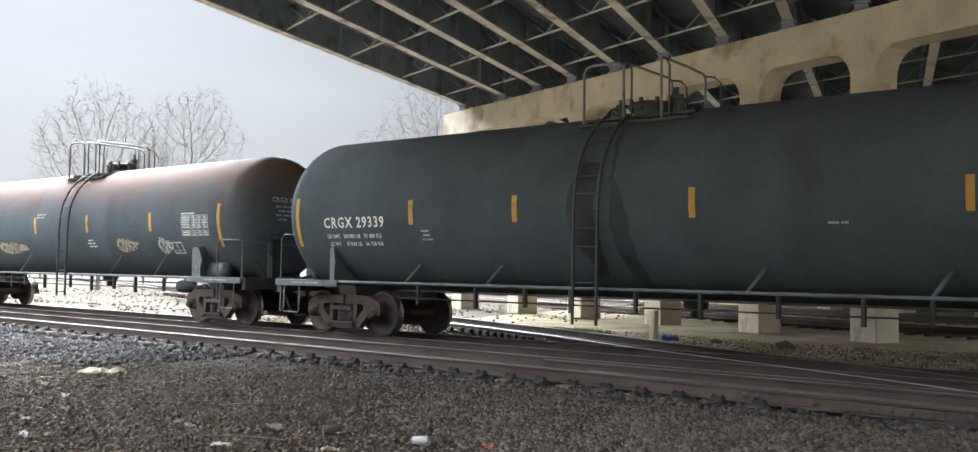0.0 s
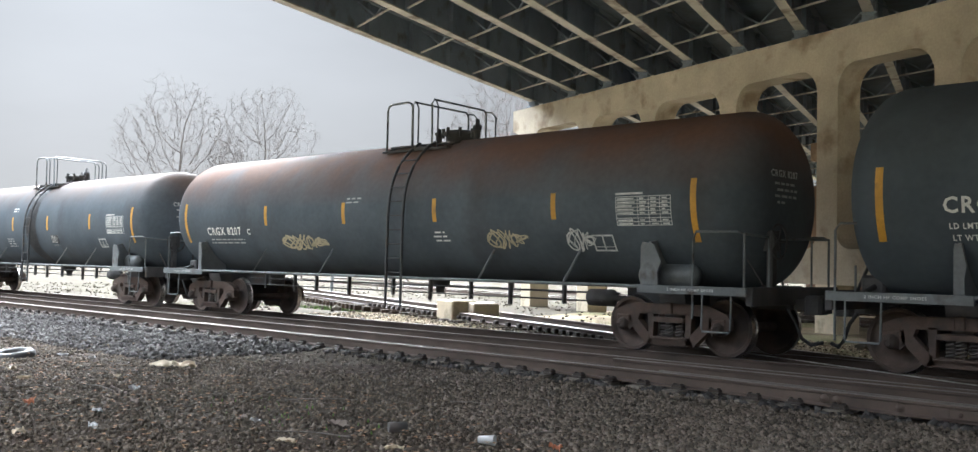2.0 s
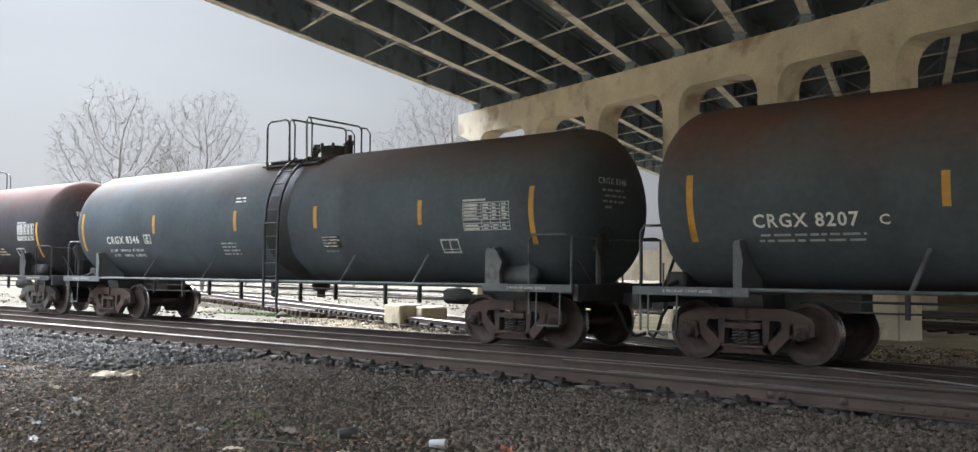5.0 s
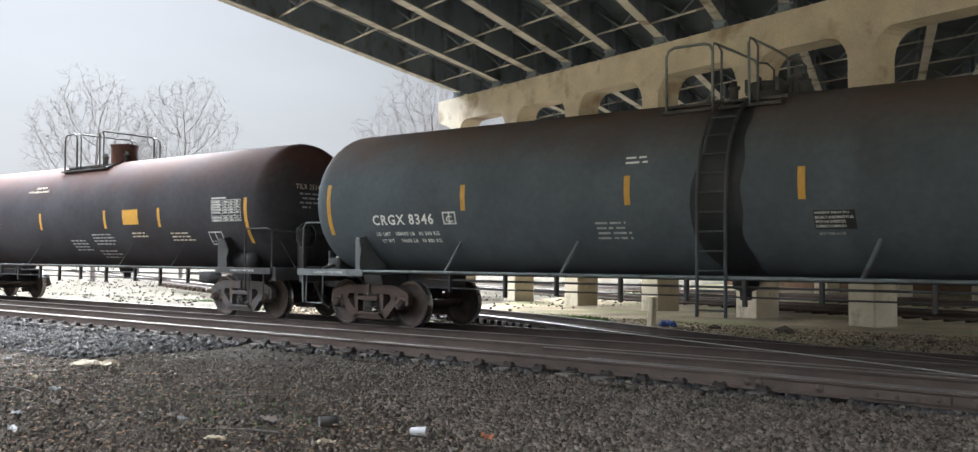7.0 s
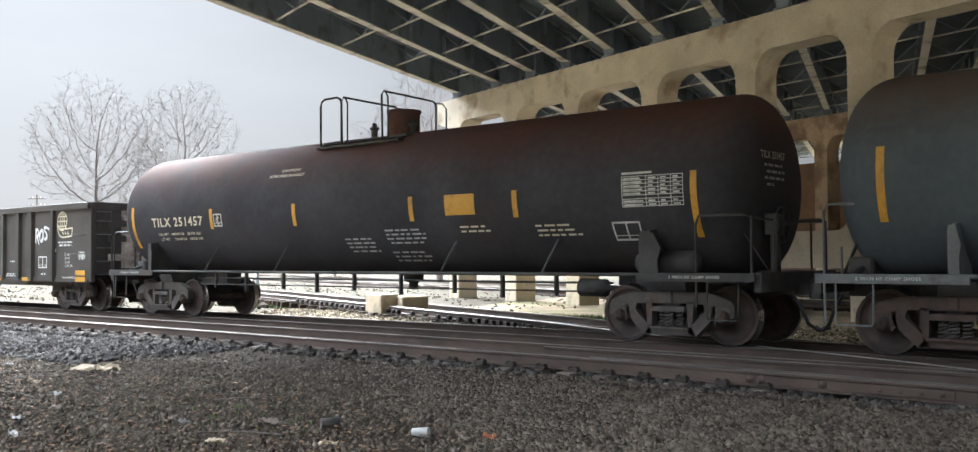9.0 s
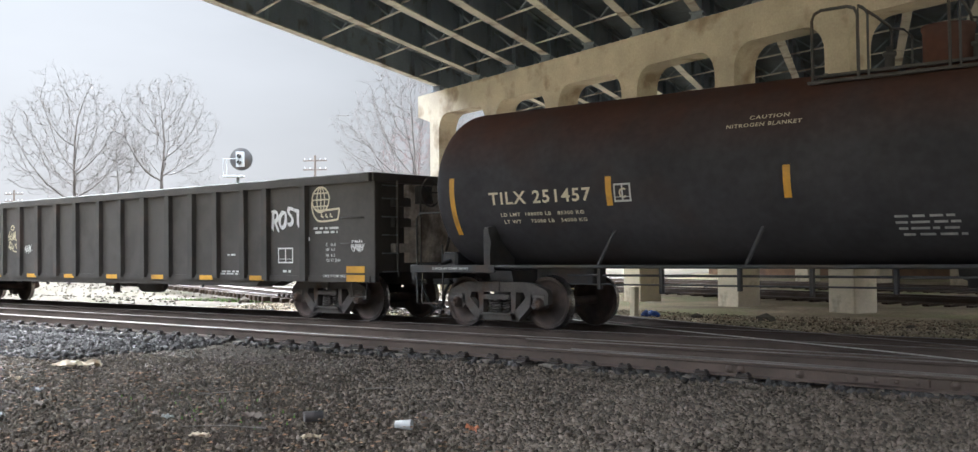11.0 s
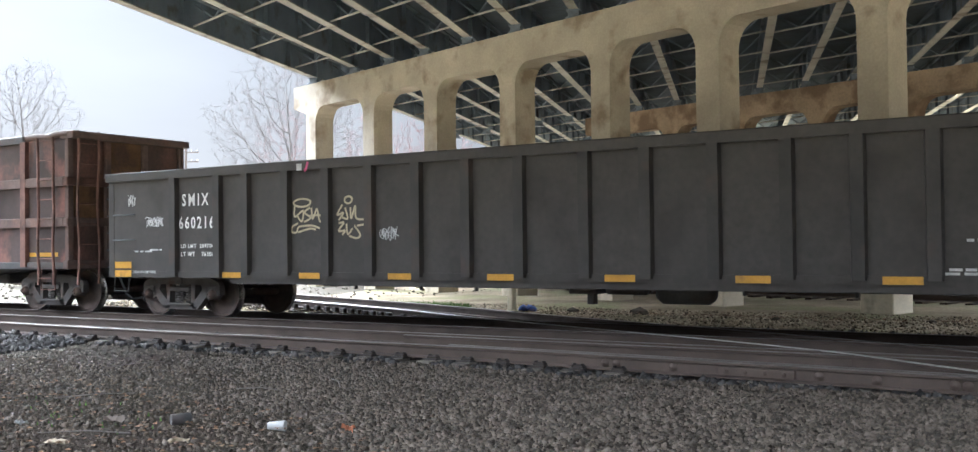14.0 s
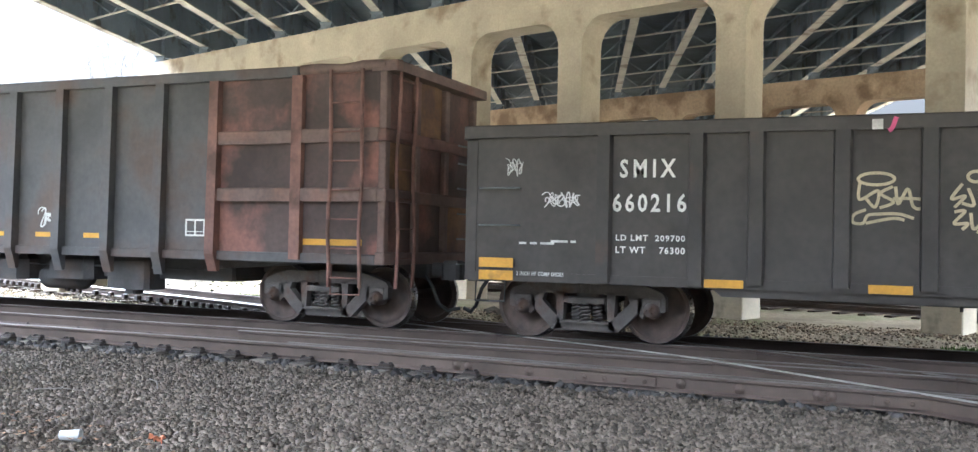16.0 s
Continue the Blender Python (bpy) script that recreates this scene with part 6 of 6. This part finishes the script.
part("pipe_wall", Shape().turn([(-0.09, 0.05), (0.09, 0.05), (0.09, 0.042), (-0.09, 0.042), (-0.09, 0.05)], 20, "z"), M_F_BLACK, can)
for i, (x, y) in enumerate(((-5.84, 7.03), (-11.2, 4.6))):
    sheet("orange_wrapper", 0.12, 0.07, M_ORANGE, x, y, 30 * i, "crumpled orange wrapper among the stones", "wrapper", 40 + i, 0.006, 0.07, 0.03)
rng = random.Random(77)
LITTER = [(-16.28, 7.14), (-13.37, 5.4), (-12.5, 4.85), (-9.43, 4.5), (-9.5, 3.85), (-8.9, 5.8), (-8.6, 5.75), (-6.74, 5.93), (-6.65, 7.32), (-15.6, 7.3), (-12.9, 6.4), (-10.6, 5.5), (-10.2, 4.9), (-7.6, 5.4), (-5.6, 6.3), (-11.6, 6.0), (-14.6, 5.7), (-8.0, 6.3)]
for i, (x, y) in enumerate(LITTER):
    sheet("paper_scrap", rng.uniform(0.08, 0.20), rng.uniform(0.05, 0.11), (M_CUP, M_PAPER, M_POLE)[i % 3], x, y, rng.uniform(0, 180), "small dirty scrap of paper or plastic", "litter", 60 + i, 0.005, 0.05, 0.035)
tyre = thing("old_tyre", "half-buried old black tyre", "tyre", at=grounded(-16.9, 6.6, 0.02, 10, 8, 0))
part("tyre_body", Shape().turn([(0.0 + 0.09 * math.sin(t), 0.26 + 0.09 * math.cos(t)) for t in (k * math.pi / 6 for k in range(13))], 28, "z"), M_RUBBER, tyre)
stick_rng = random.Random(9)
for i in range(14):
    x, y = stick_rng.uniform(-15, -3), stick_rng.uniform(5.2, 10.5)
    a, l = stick_rng.uniform(0, 6.28), stick_rng.uniform(0.15, 0.45)
    st = Shape().tube([(-l * math.cos(a), -l * math.sin(a), 0.03), (0.02, 0.03, 0.05), (l * math.cos(a), l * math.sin(a), 0.035)], 0.008, 5, 0.004)
    tagged(part("twig", st, M_BARK, at=grounded(x, y)), "thin dry twig on the gravel", "twig", "twigs on the gravel")


def blades(name, cx, cy, rx, ry, n, h, material, label, seed, flat=False):
    g = np.random.default_rng(seed)
    vs, fs = [], []
    for i in range(n):
        a, r = g.uniform(0, 6.28), math.sqrt(g.uniform(0, 1))
        x, y = cx + rx * r * math.cos(a), cy + ry * r * math.sin(a)
        z = ground_z(x, y)
        b, hh, w = g.uniform(0, 6.28), h * g.uniform(0.4, 1.1), 0.012 if not flat else 0.03
        dx, dy = math.cos(b), math.sin(b)
        lean = g.uniform(0.1, 0.5) * hh
        if flat:
            zz = z + 0.05 + g.uniform(0, 0.02)
            vs += [(x - w * dx, y - w * dy, zz), (x + w * dy, y - w * dx, zz + 0.01), (x + w * dx, y + w * dy, zz), (x - w * dy, y + w * dx, zz + 0.012)]
            fs.append((4 * i, 4 * i + 1, 4 * i + 2, 4 * i + 3))
        else:
            vs += [(x - w * dy, y + w * dx, z), (x + w * dy, y - w * dx, z), (x + lean * dx, y + lean * dy, z + hh)]
            fs.append((3 * i, 3 * i + 1, 3 * i + 2))
    sh = Shape()
    sh.add(vs, fs)
    return tagged(part(name, sh, material), label, "grass" if not flat else "leaves", kind="stuff")


blades("grass_patch", -19.5, 26.2, 2.6, 0.9, 2600, 0.16, M_GRASS, "patch of fresh green grass by the piers", 1)
blades("grass_patch", 0.6, 18.6, 0.9, 0.35, 700, 0.12, M_GRASS, "small green tuft beside the tracks", 2)
blades("grass_patch", -33, 25, 4.0, 2.0, 1500, 0.15, M_GRASS, "thin grass on the open ground", 3)
blades("grass_patch", -8.9, 6.4, 1.6, 0.6, 45, 0.06, M_GRASS, "few weeds in the dirt", 4)
blades("dry_leaves", -11, 5.6, 6.5, 2.2, 900, 0.1, M_LEAF, "scattered dry leaves in the dirt", 5, flat=True)
blades("dry_leaves", -5, 23, 9, 3, 900, 0.1, M_LEAF, "dry leaves and straw behind the tracks", 6, flat=True)

# things behind the tracks
for i, (x, y, w, rz) in enumerate(((-21.45, 20.75, 1.15, -20), (-20.55, 20.95, 0.65, -28))):
    b = Shape().cham(-w / 2, w / 2, -0.4, 0.4, -0.25, 0.62 - 0.06 * i, 0.04)
    tagged(part("concrete_block", b, M_PED, at=pose(x, y + 0.3, ground_z(x, y), 0, 3 * i, rz)), "rough pale concrete block beside the crossing track", "concrete block", "concrete blocks")
tagged(part("marker_post", Shape().cham(-0.10, 0.10, -0.08, 0.08, -0.2, 0.78, 0.02), M_PED, at=grounded(-13.3, 22.6, 0, -18, 0, 3)), "short pale concrete marker post", "post")
bag = Shape()
for k in range(7):
    r = random.Random(k)
    bag.turn([(-0.12, 0.0), (-0.10, 0.12), (-0.02, 0.17), (0.08, 0.13), (0.14, 0.05), (0.16, 0.0)], 9, "z", (r.uniform(-0.28, 0.28), r.uniform(-0.14, 0.14), 0.08 + r.uniform(0, 0.07)), smooth=False)
tagged(part("blue_tarpaulin", bag, M_BLUE, at=grounded(-13.05, 22.95) @ Matrix.Scale(0.62, 4)), "crumpled blue plastic tarpaulin on the ground", "tarpaulin")
for i, (x, y, r) in enumerate(((-9.3, 21.6, 0.22), (-11.9, 23.3, 0.16), (-3.2, 22.2, 0.12), (-6.0, 20.9, 0.1), (-26.5, 23.5, 0.3), (-29, 22.4, 0.25))):
    v = ICO_V * np.random.default_rng(i).uniform(0.7, 1.15, (12, 1)) * r * np.array((1.2, 0.9, 0.7))
    tagged(part("boulder", Shape().add(v.tolist(), ICO_F.tolist()), M_RUBBLE, at=grounded(x, y, r * 0.25)), "pale broken rock on the dusty ground", "rock", "rocks behind the tracks")

# brown board wall and dark slope under the far spans
wall = Shape()
p, q = pier(-54, 30, 0), pier(16, 30, 0)
wall.beam((p.x, p.y, 3.4), (q.x, q.y, 3.4), 0.3, 8.6)
tagged(part("retaining_wall", wall, M_WALLBROWN), "brown weathered retaining wall under the far span", "wall", kind="structure")


# ---- bare winter trees ----
def grow(sh, p, d, length, r, level, rng, spread, droop=0.0):
    """A limb, its bends and its forks."""
    steps = 3 if level > 2 else 4
    r = max(r, 0.011)
    pts = [p]
    for i in range(steps):
        d = (d + Vector((rng.uniform(-1, 1), rng.uniform(-1, 1), rng.uniform(-0.7, 0.75) - droop)) * 0.22).normalized()
        pts.append(pts[-1] + d * (length / steps))
    sh.tube(pts, r, 6 if level > 4 else (4 if level > 2 else 3), r * 0.62)
    if level == 0:
        return
    for k in range(3):
        t = 1.0 if k == 0 else rng.uniform(0.35, 0.95)
        i = min(steps - 1, int(t * steps))
        base = pts[i] + (pts[i + 1] - pts[i]) * (t * steps - i) if t < 1 else pts[-1]
        a = rng.uniform(0, 6.283)
        side = Vector((math.cos(a), math.sin(a), rng.uniform(-0.3, 0.25)))
        nd = (d * (1.0 if k else 1.3) + side * spread * (0.45 if k == 0 else 1.0)).normalized()
        grow(sh, base, nd, length * rng.uniform(0.62, 0.84), r * (0.62 if k else 0.66), level - 1, rng, spread, droop)


def branching(seed, count, low, high, width, fork, skew=0.0):
    """Nodes and parents of a crown that reaches for points in a rounded envelope."""
    g = np.random.default_rng(seed)
    pts = g.normal(size=(count * 3, 3))
    pts /= np.linalg.norm(pts, axis=1)[:, None]
    pts *= (g.uniform(0.03, 1, len(pts)) ** 0.36)[:, None]
    lump = 1 + 0.16 * np.sin(pts[:, 0] * 5 + seed) * np.cos(pts[:, 2] * 4 + pts[:, 1] * 3)
    mid, half_h = (low + high) / 2, (high - low) / 2
    pts = pts * lump[:, None] * np.array([width, width, half_h]) + np.array([0, 0, mid])
    pts[:, 0] += skew * (pts[:, 2] - low)
    pts = pts[pts[:, 2] > fork + 0.6 + 0.5 * np.abs(pts[:, 0])][:count]
    nodes, parents = [np.array([0.0, 0.0, 0.4 * i]) for i in range(int(fork / 0.4) + 1)], [-1] + list(range(int(fork / 0.4)))
    near = np.zeros(len(pts), int)
    dist = np.full(len(pts), 1e9)
    start = 0
    step = 0.38
    for _ in range(90):
        fresh = np.array(nodes[start:])
        if not len(fresh) or not len(pts):
            break
        d = np.linalg.norm(pts[:, None] - fresh[None], axis=2)
        b = d.argmin(1)
        m = d[np.arange(len(pts)), b]
        closer = m < dist
        near[closer], dist[closer] = b[closer] + start, m[closer]
        keep = dist > 0.5
        pts, near, dist = pts[keep], near[keep], dist[keep]
        start = len(nodes)
        for k in np.unique(near):
            pull = pts[near == k] - nodes[k]
            pull = (pull / np.linalg.norm(pull, axis=1)[:, None]).mean(0)
            if parents[k] >= 0:
                pull += 0.4 * (nodes[k] - nodes[parents[k]]) / step
            pull += g.normal(size=3) * 0.09
            pull /= np.linalg.norm(pull) + 1e-6
            nodes.append(nodes[k] + pull * step)
            parents.append(int(k))
    return np.array(nodes), parents, g


def bare_tree(x, y, height, seed, width, low, fork, count=1500, material=None, skew=0.0, label="tall bare winter tree with fine grey twigs", name="bare_tree", group="bare trees"):
    """A winter tree: limbs that divide towards a rounded crown, with fine twigs at their ends."""
    material = material or M_BARK
    tr = thing(name, label, "tree", group, at=pose(x, y, -0.6))
    nodes, parents, g = branching(seed, count, low, height, width, fork, skew)
    n = len(nodes)
    load = np.full(n, 0.0)
    children = [[] for _ in range(n)]
    for i in range(n - 1, 0, -1):
        if not children[i]:
            load[i] = 0.010 ** 2.2
        load[parents[i]] += load[i]
        children[parents[i]].append(i)
    r = np.minimum(np.maximum(load, 1e-9) ** (1 / 2.2), height * 0.02)
    trunk, crown = Shape(), Shape()
    def chain(i):
        """From node i along the stoutest child to a tip."""
        out = [parents[i], i]
        while children[out[-1]]:
            out.append(max(children[out[-1]], key=lambda c: load[c]))
        return out
    main = [0]
    while children[main[-1]] and nodes[main[-1]][2] < fork - 0.2:
        main.append(max(children[main[-1]], key=lambda c: load[c]))
    trunk.tube([nodes[k] for k in main], r[0] * 1.15, 9, r[main[-1]] * 1.0)
    part("trunk", trunk, material, tr)
    stack = list(children[main[-1]]) + [c for k in main[:-1] for c in children[k] if c not in main]
    while stack:
        line = chain(stack.pop())
        for a in range(0, len(line) - 1, 4):
            seg = line[a:a + 5]
            crown.tube([Vector(nodes[k]) for k in seg], r[seg[1]], 5 if r[seg[1]] > 0.05 else 3, r[seg[-1]])
        for k in line[1:]:
            stack += [c for c in children[k] if c not in line]
        for k in line[2:]:
            if r[k] < 0.03:
                for _ in range(3):
                    d = nodes[k] - nodes[parents[k]] + g.normal(size=3) * 0.3
                    d = d / np.linalg.norm(d) * g.uniform(0.3, 0.75)
                    q = nodes[k] + d
                    crown.tube([Vector(nodes[k]), Vector(nodes[k] + d * 0.5 + g.normal(size=3) * 0.05), Vector(q)], 0.0065, 3, 0.004)
    part("crown", crown, material, tr)
    return tr


bare_tree(-70.0, 38.6, 15.4, 5, 4.9, 4.6, 5.4, 2600)
bare_tree(-66.9, 44.0, 15.7, 8, 3.9, 4.5, 7.0, 2400)
bare_tree(-69.5, 42.0, 11.5, 9, 2.4, 3.0, 4.0, 900, label="smaller bare tree between two tall ones")
bare_tree(-54.5, 59.6, 17.2, 12, 6.3, 4.0, 4.5, 2800, skew=-0.08)
bare_tree(-62.5, 68.0, 15.0, 31, 3.6, 4.0, 5.0, 700, M_PINKBUD, label="bare tree with reddish budding twigs")
bare_tree(-54.0, 69.0, 14.0, 33, 3.6, 4.0, 4.5, 700, M_PINKBUD, label="bare tree with reddish budding twigs")
bare_tree(-48.5, 70.0, 14.5, 34, 3.6, 4.0, 4.5, 700, M_PINKBUD, label="bare tree with reddish budding twigs")
bare_tree(-92.0, 66.0, 11.0, 14, 4.2, 3.0, 3.5, 450)
bare_tree(-84.0, 72.0, 10.0, 15, 4.2, 3.0, 3.5, 450)
bare_tree(-104.0, 58.0, 12.0, 16, 4.0, 3.0, 3.5, 450)
bare_tree(-88.0, 50.0, 9.5, 17, 3.6, 2.5, 3.0, 400)


def far_woods():
    """A low band of distant brush and trees."""
    sh = Shape()
    rng = random.Random(50)
    for i in range(90):
        a = radians(-2 + 86 * i / 90 + rng.uniform(-0.6, 0.6))
        dist = rng.uniform(120, 170)
        x, y = -dist * math.cos(a), dist * math.sin(a)
        h = rng.uniform(3.0, 8.0)
        grow(sh, Vector((x, y, -0.6)), Vector((0, 0, 1)), h * 0.38, h * 0.02, 4, rng, 0.7)
    tagged(part("far_woods", sh, M_BRUSH), "hazy distant brush and bare woods", "woods", kind="stuff")


far_woods()

# ---- signal and poles beyond the field ----
sig = thing("railway_signal", "round-backed railway signal head on a mast", "signal", at=pose(-47.9, 36.6, -0.6, 0, 0, 38))
part("mast", Shape().tube([(0, 0, 0), (0, 0, 6.6)], 0.09, 10), M_STEEL_GREY, sig)
part("signal_target", Shape().turn([(-0.03, 0.0), (-0.03, 0.66), (0.03, 0.66), (0.03, 0.0)], 28, "y", (0.2, 0, 7.5)), M_BLACK, sig)
part("signal_head", Shape().cham(-0.05, 0.42, -0.30, -0.05, 7.05, 7.92, 0.03), M_CABINET, sig)
part("lamp_hood", Shape().turn([(-0.55, 0.11), (-0.30, 0.11), (-0.30, 0.09), (-0.55, 0.09)], 14, "y", (0.18, 0, 7.65)), M_BLACK, sig)
part("lamp_hood", Shape().turn([(-0.55, 0.11), (-0.30, 0.11), (-0.30, 0.09), (-0.55, 0.09)], 14, "y", (0.18, 0, 7.28)), M_BLACK, sig)
part("platform", Shape().cham(-0.8, 0.35, -0.45, 0.3, 6.45, 6.55, 0.02).tube([(-0.75, -0.4, 6.5), (-0.75, -0.4, 7.5)], 0.025, 6).tube([(-0.55, -0.4, 6.5), (-0.55, -0.4, 7.5)], 0.025, 6).tube([(-0.75, -0.4, 7.5), (0.1, -0.4, 7.5)], 0.02, 6), M_CABINET, sig)
for x, y, h in ((-75.0, 66.6, 11.6), (-126.0, 61.6, 10.4)):
    pole = thing("utility_pole", "wooden utility pole with two crossarms", "utility pole", "utility poles", at=pose(x, y, -0.6, 0, 0, 35))
    part("pole_shaft", Shape().tube([(0, 0, 0), (0, 0, h)], 0.17, 10, 0.11), M_POLE, pole)
    for z in (h - 0.5, h - 1.4):
        part("crossarm", Shape().cham(-1.2, 1.2, -0.06, 0.06, z - 0.06, z + 0.06, 0.01), M_POLE, pole)
        for k in (-1.05, -0.5, 0.5, 1.05):
            part("insulator", Shape().turn([(z + 0.06, 0.05), (z + 0.2, 0.05), (z + 0.24, 0.0)], 8, "z", (k, 0, 0)), M_CABINET, pole)


# ---- motion: the whole train rolls to the right at about 5.5 m/s ----
def rolled(t):
    """Metres that the train has gone at t seconds."""
    u = (t - 8) / 8
    k = min(1.0, max(0.0, (t - 8.6) / 3.0))
    return 60 * (0.72868 * u - 0.000563 * u ** 2 + 0.0028085 * u ** 3 + 0.0046156 * u ** 4) + 0.165 * k * k * (3 - 2 * k)


def motions():
    for car, x in TRAIN:
        walk(car, [(t, pose(x + rolled(t), YC, 0)) for t in [0.5 * i for i in range(33)]])
        for part_ob, px0, r in AXLES.get(car.name, ()):
            step = 2 / 30
            n = int(16 / step)
            walk(part_ob, [(i * step, pose(px0, 0, r, 0, math.degrees((rolled(i * step) - rolled(0)) / r), 0)) for i in range(n + 1)])


motions()
